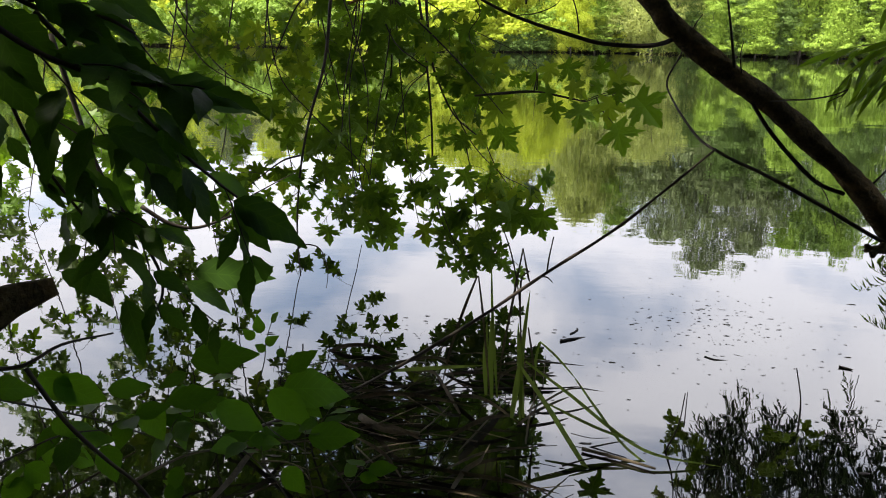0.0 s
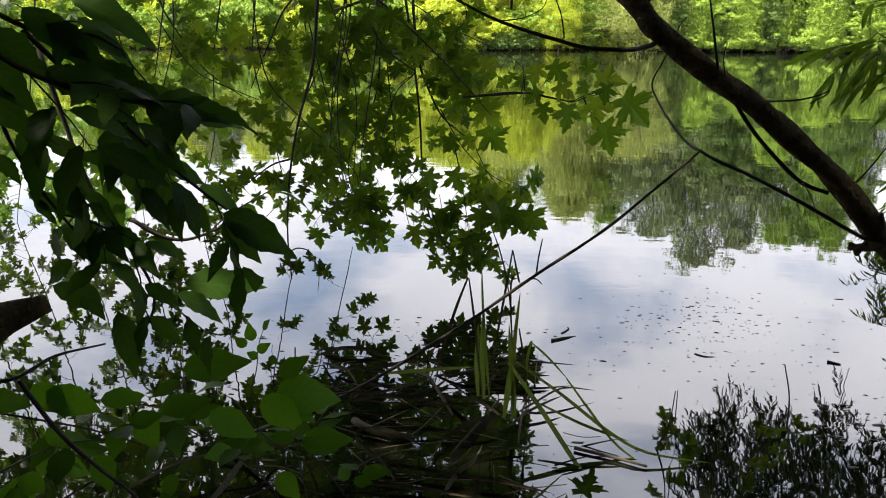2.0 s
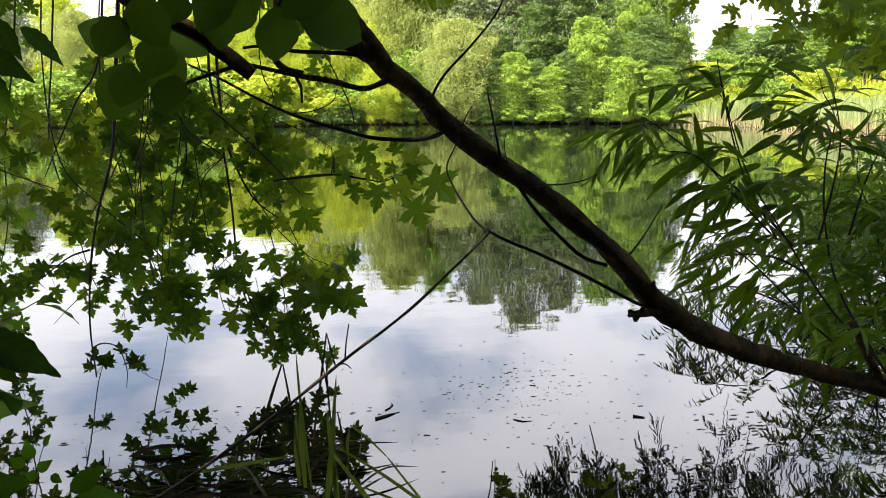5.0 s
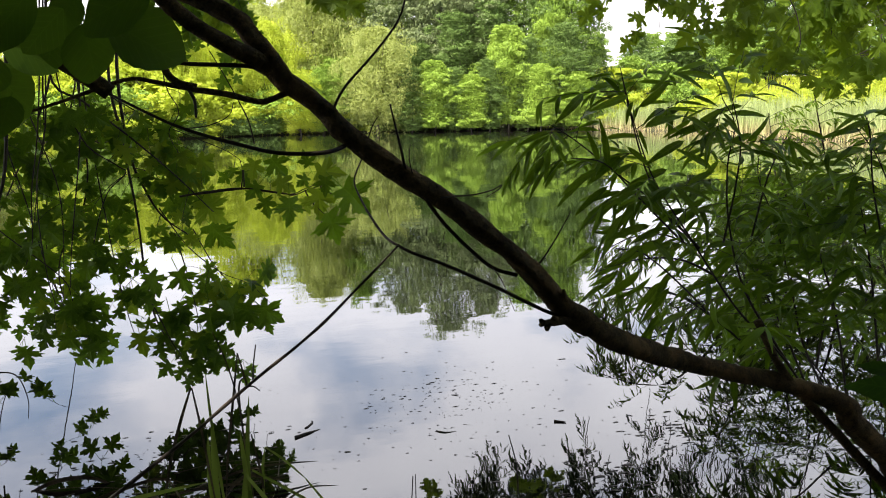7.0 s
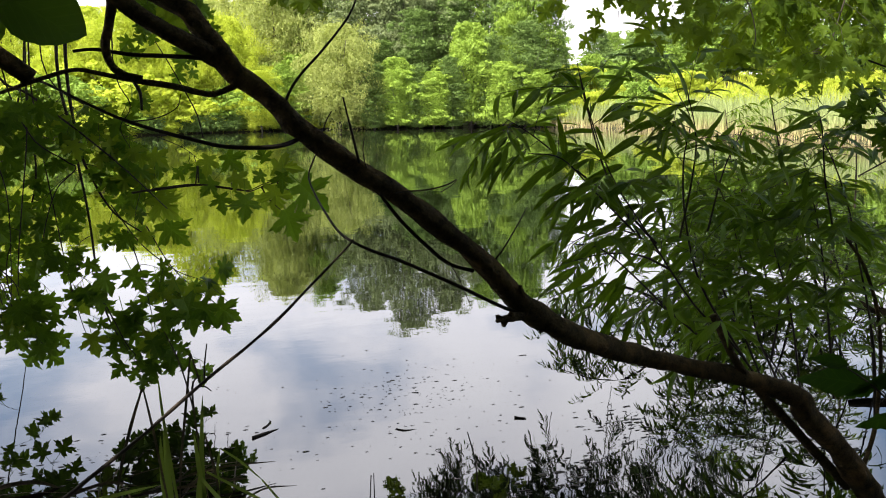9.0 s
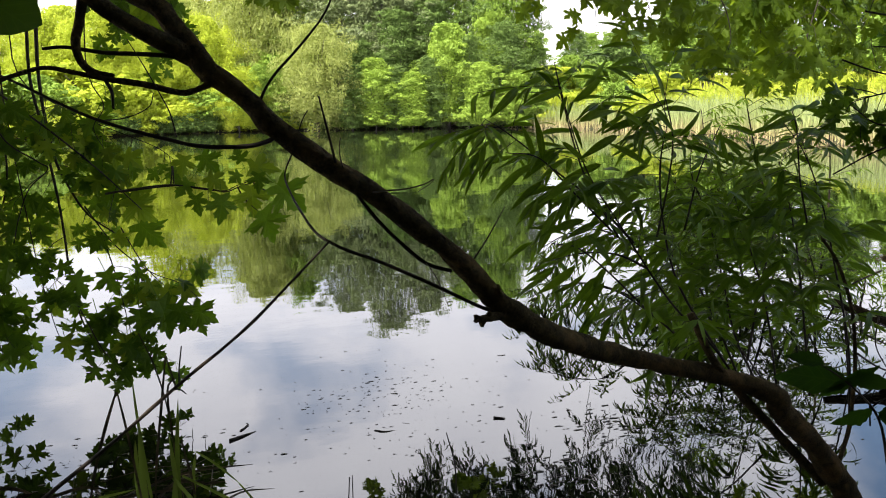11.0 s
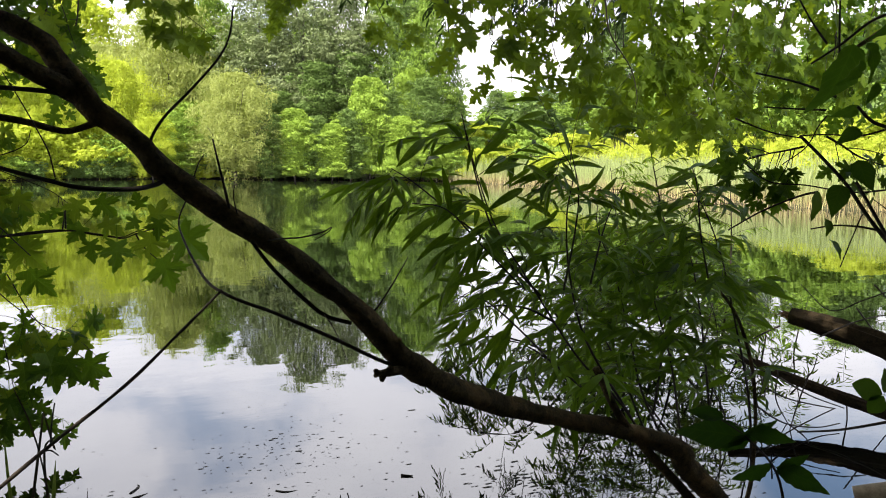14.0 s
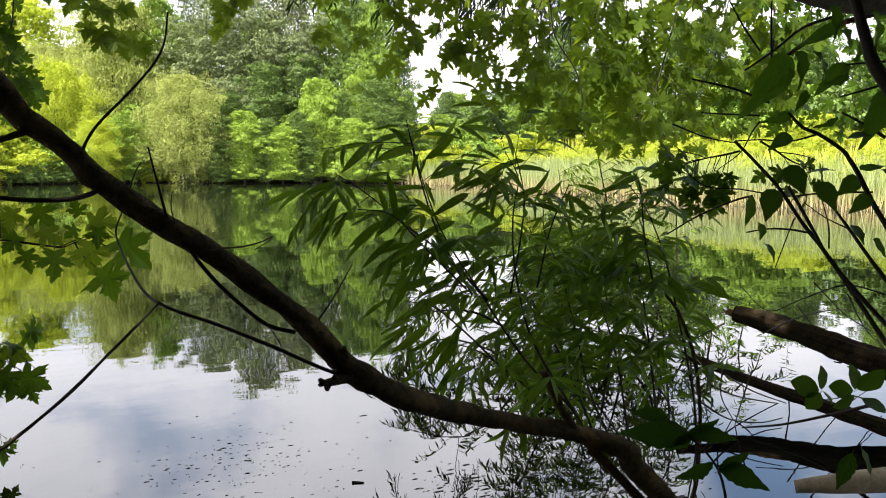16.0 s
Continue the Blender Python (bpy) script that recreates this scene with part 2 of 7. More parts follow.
BRIGHT = leaf_material("young_leaf", (0.016, 0.056, 0.004), (0.048, 0.125, 0.008), (0.11, 0.27, 0.008), 0.45, 0.45)
# lighter willow leaf for the back bushes, sunlit tops put into the colour
WILLOW_FINE_LIT = leaf_material("fine_willow_leaf_lit", (0.026, 0.056, 0.007), (0.115, 0.195, 0.024), (0.30, 0.46, 0.025), 0.45, 0.32)
# willow leaf with the shade of the boughs' undersides put into its colour
WILLOW_SHADED = leaf_material("shaded_willow_leaf", (0.014, 0.032, 0.007), (0.055, 0.095, 0.020), (0.07, 0.13, 0.02), 0.5, 0.12)
WILLOW = leaf_material("willow_leaf", (0.008, 0.026, 0.004), (0.095, 0.175, 0.018), (0.26, 0.45, 0.014), 0.38, 0.34)
REED = leaf_material("reed_leaf", (0.045, 0.085, 0.014), (0.13, 0.19, 0.035), (0.25, 0.34, 0.05), 0.4, 0.35)
CROWN_MID = leaf_material("crown_green", (0.068, 0.124, 0.020), (0.22, 0.34, 0.055), (0.29, 0.43, 0.05), 0.5, 0.22, 0.55, 0.0, 0.42)
CROWN_FRESH = leaf_material("crown_fresh", (0.085, 0.150, 0.022), (0.27, 0.40, 0.060), (0.30, 0.44, 0.05), 0.5, 0.16, 0.7, 0.0, 0.42)
CROWN_DARK = leaf_material("crown_dark", (0.034, 0.066, 0.018), (0.14, 0.22, 0.055), (0.15, 0.24, 0.05), 0.5, 0.16, 0.55, 0.0, 0.42)
CROWN_GREY = leaf_material("crown_silver", (0.095, 0.130, 0.058), (0.20, 0.245, 0.115), (0.22, 0.29, 0.10), 0.5, 0.22, 0.55, 0.0, 0.36)
CROWN_GOLD = leaf_material("crown_yellow_green", (0.21, 0.27, 0.028), (0.42, 0.49, 0.065), (0.56, 0.65, 0.06), 0.5, 0.48, 0.55, 0.0, 0.42)
CROWN_PALE = leaf_material("crown_pale_willow", (0.17, 0.21, 0.055), (0.34, 0.39, 0.13), (0.42, 0.48, 0.11), 0.5, 0.42, 0.55, 0.0, 0.42)
# leaves of the unseen crowns and bushes that are there to give shade
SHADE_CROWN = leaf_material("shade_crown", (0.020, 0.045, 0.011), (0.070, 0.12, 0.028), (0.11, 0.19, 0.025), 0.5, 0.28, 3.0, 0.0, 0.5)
MEADOW = reed_material("meadow_blades", (0.26, 0.27, 0.04), (0.42, 0.48, 0.04), 0.2, 1.2)
REEDBED = reed_material("reed_blades", (0.48, 0.36, 0.20), (0.27, 0.33, 0.125), 0.1, 1.1)


# ---- mesh helpers ----
def part(name, bm, mat, parent, label=""):
    """One mesh object under a thing or a part."""
    me = bpy.data.meshes.new(name)
    bm.to_mesh(me)
    bm.free()
    me.materials.append(mat)
    for p in me.polygons:
        p.use_smooth = True
    ob = new(name, me)
    ob.parent = parent
    return tagged(ob, label)


def data_mesh(name, verts, faces, mat, smooth=False):
    me = bpy.data.meshes.new(name)
    me.from_pydata([tuple(v) for v in verts], [], faces)
    me.materials.append(mat)
    if smooth:
        for p in me.polygons:
            p.use_smooth = True
    return me


def thing(name, at, label, category, group="", kind=""):
    ob = new(name)
    ob.empty_display_size = 0.05
    ob.location = at
    return tagged(ob, label, category, group, kind)


def spline(points, steps=5):
    """Smooth line through the given points."""
    p = [Vector(q) for q in points]
    if len(p) == 2:
        return [p[0].lerp(p[1], i / (steps + 1)) for i in range(steps + 2)]
    ext = [2 * p[0] - p[1], *p, 2 * p[-1] - p[-2]]
    out = []
    for i in range(1, len(ext) - 2):
        a, b, c, d = ext[i - 1:i + 3]
        for s in range(steps):
            u = s / steps
            out.append(0.5 * (2 * b + (c - a) * u + (2 * a - 5 * b + 4 * c - d) * u * u + (3 * b - a - 3 * c + d) * u ** 3))
    out.append(p[-1])
    return out


def tube(bm, line, r0, r1, sides=6, rough=0.0, rng=None, origin=(0, 0, 0), flat=1.0, profile=()):
    """Tapered limb along a line; rough gives knobbly bark."""
    o = Vector(origin)
    n = len(line)
    ring_prev, side = None, None
    for i, q in enumerate(line):
        q = Vector(q)
        d = (Vector(line[min(i + 1, n - 1)]) - Vector(line[max(i - 1, 0)]))
        d = d.normalized() if d.length > 1e-7 else Vector((0, 0, 1))
        if side is None:
            side = d.cross(Vector((0, 0, 1)) if abs(d.z) < 0.9 else Vector((1, 0, 0))).normalized()
        side = (side - d * side.dot(d)).normalized()
        up = d.cross(side)
        u = i / max(1, n - 1)
        r = r0 + (r1 - r0) * u if not profile else profile[0](u)
        ring = []
        for k in range(sides):
            a = 2 * math.pi * k / sides
            rr = r
            if rough and rng:
                rr *= 1 + rough * (noise.noise(q * 9 + Vector((math.cos(a), math.sin(a), 0)) * 0.8) + 0.5 * noise.noise(q * 31 + Vector((math.cos(a), math.sin(a), 3)) * 1.7))
            ring.append(bm.verts.new(q - o + side * (rr * math.cos(a)) + up * (rr * math.sin(a) * flat)))
        if ring_prev:
            for k in range(sides):
                bm.faces.new((ring_prev[k], ring_prev[(k + 1) % sides], ring[(k + 1) % sides], ring[k]))
        else:
            bm.faces.new(ring[::-1])
        ring_prev = ring
    bm.faces.new(ring_prev)


def limb(name, points, r0, r1, mat, parent, sides=7, rough=0.0, label="", steps=5, seed=1, profile=()):
    bm = bmesh.new()
    tube(bm, spline(points, steps), r0, r1, sides, rough, random.Random(seed), parent.location, 1.0, profile)
    return part(name, bm, mat, parent, label)


# ---- leaf shapes: base at the origin, one unit long along y, face towards z ----
MAPLE_HALF = [(0.03, -0.01), (0.16, -0.07), (0.35, -0.12), (0.30, -0.03), (0.37, 0.02), (0.27, 0.08), (0.18, 0.16), (0.33, 0.19), (0.47, 0.24), (0.46, 0.31), (0.67, 0.41), (0.51, 0.42), (0.52, 0.51),
              (0.41, 0.46), (0.35, 0.51), (0.27, 0.43), (0.14, 0.39), (0.18, 0.52), (0.31, 0.61), (0.20, 0.63), (0.22, 0.75), (0.12, 0.77), (0.09, 0.87)]


def maple_leaf(mat, rng, fold, curl, stalk=0.55):
    out = [(x * rng.uniform(0.9, 1.1), y * rng.uniform(0.95, 1.05)) for x, y in MAPLE_HALF]
    left = [(-x * rng.uniform(0.9, 1.1), y * rng.uniform(0.95, 1.05)) for x, y in reversed(MAPLE_HALF)]
    loop = [(0, 0), *out, (0, 1.0), *left]
    twist = rng.uniform(-0.25, 0.25)
    verts = [(x, y, fold * abs(x) - curl * (y - 0.3) ** 2 * (1 if y > 0.3 else 0.5) + twist * x * y - 0.25 * x * x) for x, y in [(0, 0.3), *loop]]
    n = len(loop)
    faces = [(0, 1 + i, 1 + (i + 1) % n) for i in range(n)]
    k = len(verts)
    verts += [(-0.012, 0, 0), (0.012, 0, 0), (0.012, -stalk, -0.08), (-0.012, -stalk, -0.08)]
    faces.append((k, k + 1, k + 2, k + 3))
    return data_mesh("leaf", verts, faces, mat)


def blade_leaf(mat, rng, width, fold, curl, rows=8, peak=0.45, stalk=0.12, wave=0.0, teeth=0.0, point=0.0):
    """Simple leaf with a midrib fold: ovate when wide, lance-shaped when narrow; teeth notch the rim, point draws out the tip."""
    verts, faces = [], []
    bend = rng.uniform(-0.14, 0.14)
    turn = rng.uniform(0, 6)
    for i in range(rows + 1):
        u = i / rows
        w = width * (math.sin(math.pi * u ** (math.log(0.5) / math.log(peak))) ** 0.8 if 0 < u < 1 else 0.0)
        w *= 1 - point * max(0.0, (u - 0.55) / 0.45) ** 0.7
        w = w * (1 + teeth * (1 if i % 2 else -1) * rng.uniform(0.3, 1.2)) + 0.004
        z = -curl * u * u
        ripple = wave * math.sin(u * 15 + turn)
        cx = bend * u * u
        verts += [(cx - w, u, z + fold * w + ripple), (cx, u, z), (cx + w, u, z + fold * w - ripple)]
        if i:
            a = 3 * (i - 1)
            faces += [(a, a + 1, a + 4, a + 3), (a + 1, a + 2, a + 5, a + 4)]
    k = len(verts)
    verts += [(-0.008, 0, 0), (0.008, 0, 0), (0.008, -stalk, -0.02), (-0.008, -stalk, -0.02)]
    faces.append((k, k + 1, k + 2, k + 3))
    return data_mesh("leaf", verts, faces, mat, True)


SHAPES = random.Random(5)
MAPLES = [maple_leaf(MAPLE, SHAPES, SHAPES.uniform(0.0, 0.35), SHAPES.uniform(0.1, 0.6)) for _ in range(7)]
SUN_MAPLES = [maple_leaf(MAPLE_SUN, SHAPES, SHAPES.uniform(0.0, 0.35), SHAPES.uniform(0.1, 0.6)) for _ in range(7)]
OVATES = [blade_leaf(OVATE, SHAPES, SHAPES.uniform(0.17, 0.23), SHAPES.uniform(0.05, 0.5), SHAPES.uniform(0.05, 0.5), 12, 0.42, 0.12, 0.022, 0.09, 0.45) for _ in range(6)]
BRIGHTS = [blade_leaf(BRIGHT, SHAPES, SHAPES.uniform(0.27, 0.36), SHAPES.uniform(0.05, 0.25), SHAPES.uniform(0.0, 0.35), 11, 0.40, 0.12, 0.016, 0.05, 0.3) for _ in range(6)]
ROUNDS = [blade_leaf(SOFT, SHAPES, SHAPES.uniform(0.36, 0.44), SHAPES.uniform(0.0, 0.2), SHAPES.uniform(0.0, 0.25), 14, 0.48, 0.12, 0.012, 0.02) for _ in range(6)]
HEARTS = [blade_leaf(HEART, SHAPES, SHAPES.uniform(0.28, 0.36), SHAPES.uniform(0.1, 0.4), SHAPES.uniform(0.05, 0.4), 11, 0.34, 0.12, 0.018, 0.05, 0.4) for _ in range(6)]
CURLED = [blade_leaf(HEART, SHAPES, SHAPES.uniform(0.17, 0.23), SHAPES.uniform(0.3, 0.8), SHAPES.uniform(0.2, 0.6), 14, 0.40, 0.12, 0.05, 0.06, 0.4) for _ in range(6)]
LANCES = [blade_leaf(WILLOW, SHAPES, SHAPES.uniform(0.068, 0.095), SHAPES.uniform(0.1, 0.6), SHAPES.uniform(0.1, 0.5), 9, 0.4, 0.06, 0.006) for _ in range(7)]


FINE_WILLOW = [blade_leaf(WILLOW_FINE_LIT, SHAPES, SHAPES.uniform(0.068, 0.095), SHAPES.uniform(0.1, 0.6), SHAPES.uniform(0.1, 0.5), 4, 0.4, 0.06) for _ in range(6)]
FINE_LANCES = [blade_leaf(WILLOW_SHADED, SHAPES, SHAPES.uniform(0.07, 0.1), 0.3, SHAPES.uniform(0.1, 0.5), 3, 0.4, 0.06) for _ in range(5)]


def leaf_pose(at, way, face, size):
    y = Vector(way).normalized()
    z = Vector(face) - y * Vector(face).dot(y)
    z = z.normalized() if z.length > 1e-4 else y.orthogonal().normalized()
    x = y.cross(z)
    m = Matrix((x, y, z)).transposed().to_4x4()
    return Matrix.Translation(at) @ m @ Matrix.Scale(size, 4)


LEAF_COUNT, LEAF_REST = {}, {}


def hang_leaf(shapes, rng, at, way, face, size, parent, limit=300, holder=None):
    """A leaf of its own; those past the limit are gathered into one mesh by join_rest()."""
    LEAF_COUNT[parent.name] = LEAF_COUNT.get(parent.name, 0) + 1
    if LEAF_COUNT[parent.name] > limit:
        LEAF_REST.setdefault(parent.name, []).append((rng.choice(shapes), Matrix.Translation(-parent.location) @ leaf_pose(at, way, face, size)))
        return None
    ob = new("leaf", rng.choice(shapes))
    ob.parent = holder or parent
    ob.matrix_basis = Matrix.Translation(-parent.location) @ leaf_pose(at, way, face, size)
    return ob


def join_rest(parent):
    rest = LEAF_REST.get(parent.name, [])
    for mat in dict.fromkeys(me.materials[0] for me, m in rest):
        verts, faces = [], []
        for me, m in rest:
            if me.materials[0] == mat:
                k = len(verts)
                verts += [m @ v.co for v in me.vertices]
                faces += [tuple(k + i for i in p.vertices) for p in me.polygons]
        ob = new("foliage", data_mesh("foliage", verts, faces, mat))
        ob.parent = parent
        tagged(ob, kind="stuff")


def leafy_stem(parent, rng, points, r0, r1, shapes, size, shoots, reach, per_shoot, mat=TWIG, droop=0.6, start=0.15, sides=5, stalk=0.55, flat=0.5, stem_name="stem", lean=(0, 0, 0), limit=300, front=0.0, spread=0.0, tail=1.0):
    """A stem with side shoots, and leaves in pairs along the shoots."""
    bm = bmesh.new()
    line = spline(points)
    tube(bm, line, r0, r1, sides, 0.1, rng, parent.location)
    stem = part(stem_name, bm, mat, parent)
    n = len(line)
    count = 0
    rest = bmesh.new()
    for s in range(shoots):
        u = start + (tail - start) * (s + rng.random()) / max(1, shoots)
        i = min(n - 2, int(u * (n - 1)))
        base = line[i].lerp(line[i + 1], u * (n - 1) - i)
        along = (line[i + 1] - line[i]).normalized()
        out = Vector((rng.gauss(0, 1), rng.gauss(0, 0.8), rng.gauss(0, 0.5)))
        out = (out - along * out.dot(along)).normalized()
        way = (along * (0.6 - 0.5 * spread) + out * (0.9 + 0.4 * spread) + Vector((0, 0, -droop * 0.5 * (1 - 0.8 * spread))) + Vector(lean)).normalized()
        length = reach * rng.uniform(0.5, 1.15)
        shoot = [base]
        q, w = base.copy(), way.copy()
        for _ in range(5):
            w = (w + Vector((rng.gauss(0, 0.12), rng.gauss(0, 0.12), -0.13 * droop))).normalized()
            q = q + w * (length / 5)
            shoot.append(q.copy())
        sb = bmesh.new() if limit >= 300 else rest
        tube(sb, shoot, max(0.0014, r1 * 0.7), 0.0009, 4, 0, None, parent.location)
        if limit >= 300:
            part("shoot", sb, mat, stem)
        for k in range(per_shoot):
            v = (k // 2 * 2 + 1 + rng.random() * 0.6) / max(1, per_shoot)
            v = min(1.0, 0.15 + 0.85 * v)
            j = min(4, int(v * 5))
            at = shoot[j].lerp(shoot[min(5, j + 1)], min(1.0, v * 5 - j))
            d = (shoot[j + 1] - shoot[j]).normalized()
            sidev = d.cross(Vector((0, 0, 1)))
            sidev = sidev.normalized() if sidev.length > 0.05 else Vector((1, 0, 0))
            sgn = 1 if k % 2 else -1
            lw = (d * rng.uniform(0.3, 0.9) + sidev * sgn * rng.uniform(0.4, 1.0) + Vector((rng.gauss(0, 0.25), rng.gauss(0, 0.25), -droop * rng.uniform(0.3, 1.3)))).normalized()
            sz = size * rng.uniform(0.65, 1.15)
            face = Vector((rng.gauss(0, flat), rng.gauss(-0.25, flat) - front, 1.0 - 0.5 * front))
            hang_leaf(shapes, rng, at + lw * (stalk * sz), lw, face, sz, parent, limit, stem)
            count += 1
    if len(rest.verts):
        tagged(part("spray", rest, mat, parent), kind="stuff")
    else:
        rest.free()
    return count


# ---- pond, banks and ground ----
def far_shore(x):
    return 55.0 + 2.2 * math.sin(x * 0.11 + 0.5) + 1.0 * math.sin(x * 0.31) + (4.0 if x < -8 else 0.0) * min(1.0, (-8 - x) / 10 if x < -8 else 0)


def right_shore(y):
    return 25.0 + 1.2 * math.sin(y * 0.17) + 0.5 * math.sin(y * 0.5) - max(0.0, y - 44) * 0.35


def near_shore(x):
    return 1.25 + 0.22 * math.sin(x * 1.7) + 0.1 * math.sin(x * 4.1)


def into_pond(x, y):
    return min(far_shore(x) - y, y - near_shore(x), right_shore(y) - x, x + 75)


def ground_height(x, y):
    d = into_pond(x, y)
    if d > 0:
        return -min(1.2, 0.25 * d + 0.02) - 0.02
    d = -d
    rise = 0.42 * (1 - math.exp(-d / 1.2))
    if y > 3:
        rise += (0.07 if x < 15 else 0.07 + 0.06 * min(1.0, (x - 15) / 8)) * min(d, 26)
    return rise + 0.05 * noise.noise(Vector((x * 0.6, y * 0.6, 0)))


def build_ground():
    radii = [0.0]
    r = 0.5
    while r < 2600:
        radii.append(r)
        r *= 1.045 if r > 4 else 1.13
    n = 132
    verts, faces = [(0, 0, ground_height(0, 0))], []
    for r in radii[1:]:
        for k in range(n):
            a = 2 * math.pi * k / n
            x, y = r * math.sin(a), r * math.cos(a)
            verts.append((x, y, ground_height(x, y)))
    for k in range(n):
        faces.append((0, 1 + (k + 1) % n, 1 + k))
    for i in range(1, len(radii) - 1):
        a, b = 1 + (i - 1) * n, 1 + i * n
        for k in range(n):
            k2 = (k + 1) % n
            faces.append((a + k, a + k2, b + k2, b + k))
    ob = new("ground", data_mesh("ground", verts, faces, SOIL, True))
    tagged(ob, "brown and green earth of the pond banks and bed", "ground", kind="structure")


build_ground()
water = new("water", data_mesh("water", [(-85, -3, 0), (45, -3, 0), (45, 75, 0), (-85, 75, 0)], [(0, 1, 2, 3)], WATER))
tagged(water, "still dark pond water mirroring sky and trees", "pond", kind="structure")


# ---- far bank: trees, shrubs, reeds ----
def crown_mesh(rng, height, radius, low, puffs, each, leaf, mat, lop=0.0, weep=0.0):
    """Uneven crown of many leaf sprays gathered into clumps."""
    nr = np.random.RandomState(rng.randrange(10 ** 6))
    allv = []
    for _ in range(puffs):
        u = rng.random() ** 0.8
        z = low + (height - low) * u
        prof = (math.sin(math.pi * (0.12 + 0.80 * u)) ** 0.7)
        a, rr = rng.uniform(0, 2 * math.pi), radius * prof * math.sqrt(rng.uniform(0.12, 1.0))
        c = np.array([rr * math.cos(a) + lop * u * radius, rr * math.sin(a), z])
        pr = radius * rng.uniform(0.14, 0.34)
        k = int(each * rng.uniform(0.6, 1.3))
        d = nr.normal(size=(k, 3))
        d /= np.linalg.norm(d, axis=1)[:, None]
        d[:, 2] = np.where(d[:, 2] < -0.6, -d[:, 2] * 0.6, d[:, 2])
        rad = pr * (0.45 + 0.6 * nr.rand(k) ** 0.6)
        p = c + d * rad[:, None] * np.array([1.1, 1.1, 0.9])
        p[:, 2] -= weep * nr.rand(k) * pr
        nrm = d + nr.normal(scale=0.22, size=(k, 3))
        nrm /= np.linalg.norm(nrm, axis=1)[:, None]
        t1 = np.cross(nrm, nr.normal(size=(k, 3)))
        t1 /= np.linalg.norm(t1, axis=1)[:, None]
        t2 = np.cross(nrm, t1)
        s = leaf * (0.5 + 0.9 * nr.rand(k))[:, None]
        w = s * (0.35 + 0.3 * nr.rand(k))[:, None]
        quad = np.stack([p - t1 * s, p - t2 * w + nrm * w * 0.3, p + t1 * s, p + t2 * w + nrm * w * 0.3], axis=1)
        allv.append(quad.reshape(-1, 3))
    return quads_mesh("crown", np.concatenate(allv), mat)


def clump_crown(rng, height, radius, low, clumps, each, leaf, mat, weep=0.0, fill=40):
    """Crown of separate leafy clumps, each built of smaller tufts, with dark gaps between. Returns the mesh and the clumps' centres."""
    nr = np.random.RandomState(rng.randrange(10 ** 6))
    centres, allv = [], []
    for _ in range(clumps):
        for attempt in range(30):
            u = rng.random()
            prof = math.sin(math.pi * (0.14 + 0.80 * u)) ** 0.6
            a, rr = rng.uniform(0, 2 * math.pi), radius * prof * math.sqrt(rng.uniform(0.3, 1.0))
            r = radius * rng.uniform(0.18, 0.36)
            c = Vector((rr * math.cos(a), rr * math.sin(a), low + (height - low) * u * 0.97))
            if all((c - q).length > 0.58 * (r + e) for q, e in centres):
                break
        else:
            continue
        centres.append((c, r))
        tufts = [c]
        for _ in range(8):
            d = Vector((rng.gauss(0, 1), rng.gauss(0, 1), rng.gauss(0.35, 0.7))).normalized()
            tufts.append(c + Vector((d.x * r * 0.85, d.y * r * 0.85, d.z * r * 0.6)))
        for q in tufts:
            k = int(each / 9 * rng.uniform(0.6, 1.4))
            d = nr.normal(size=(k, 3))
            d[:, 2] = np.where(d[:, 2] < 0, d[:, 2] * np.where(nr.rand(k) < 0.75, -1.0, 0.6), d[:, 2])
            d /= np.linalg.norm(d, axis=1)[:, None]
            p = np.array(q) + d * (r * rng.uniform(0.30, 0.5) * (0.55 + 0.5 * nr.rand(k)))[:, None] * np.array([1.2, 1.2, 0.62])
            p[:, 2] -= weep * r * nr.rand(k) ** 1.5 * 1.3
            n = d + nr.normal(scale=0.4, size=(k, 3)) + np.array([0, 0, 0.35])
            n /= np.linalg.norm(n, axis=1)[:, None]
            t1 = np.cross(n, nr.normal(size=(k, 3)))
            if weep:
                t1 = np.cross(n, np.cross(n, np.array([0.0, 0.0, 1.0]) + nr.normal(scale=0.25, size=(k, 3))))
            t1 /= np.linalg.norm(t1, axis=1)[:, None] + 1e-6
            t2 = np.cross(n, t1)
            s = leaf * (0.5 + 0.9 * nr.rand(k))[:, None]
            w = s * (0.35 + 0.3 * nr.rand(k))[:, None] * (0.6 if weep else 1.0)
            allv.append(np.stack([p - t1 * s, p - t2 * w + n * w * 0.3, p + t1 * s, p + t2 * w + n * w * 0.3], axis=1).reshape(-1, 3))
    # sprays inside the crown, behind the clumps
    k = fill * each
    u, a = nr.rand(k), nr.rand(k) * 2 * np.pi
    rr = radius * 0.72 * np.sin(np.pi * (0.14 + 0.80 * u)) ** 0.6 * np.sqrt(nr.rand(k))
    p = np.stack([rr * np.cos(a), rr * np.sin(a), low + (height - low) * 0.97 * u], axis=1)
    t1, t2 = nr.normal(size=(2, k, 3))
    t1 *= leaf * 1.25 / np.linalg.norm(t1, axis=1)[:, None]
    t2 *= leaf * 0.8 / np.linalg.norm(t2, axis=1)[:, None]
    allv.append(np.stack([p - t1, p - t2, p + t1, p + t2], axis=1).reshape(-1, 3))
    return quads_mesh("crown", np.concatenate(allv), mat), [c for c, r in centres]


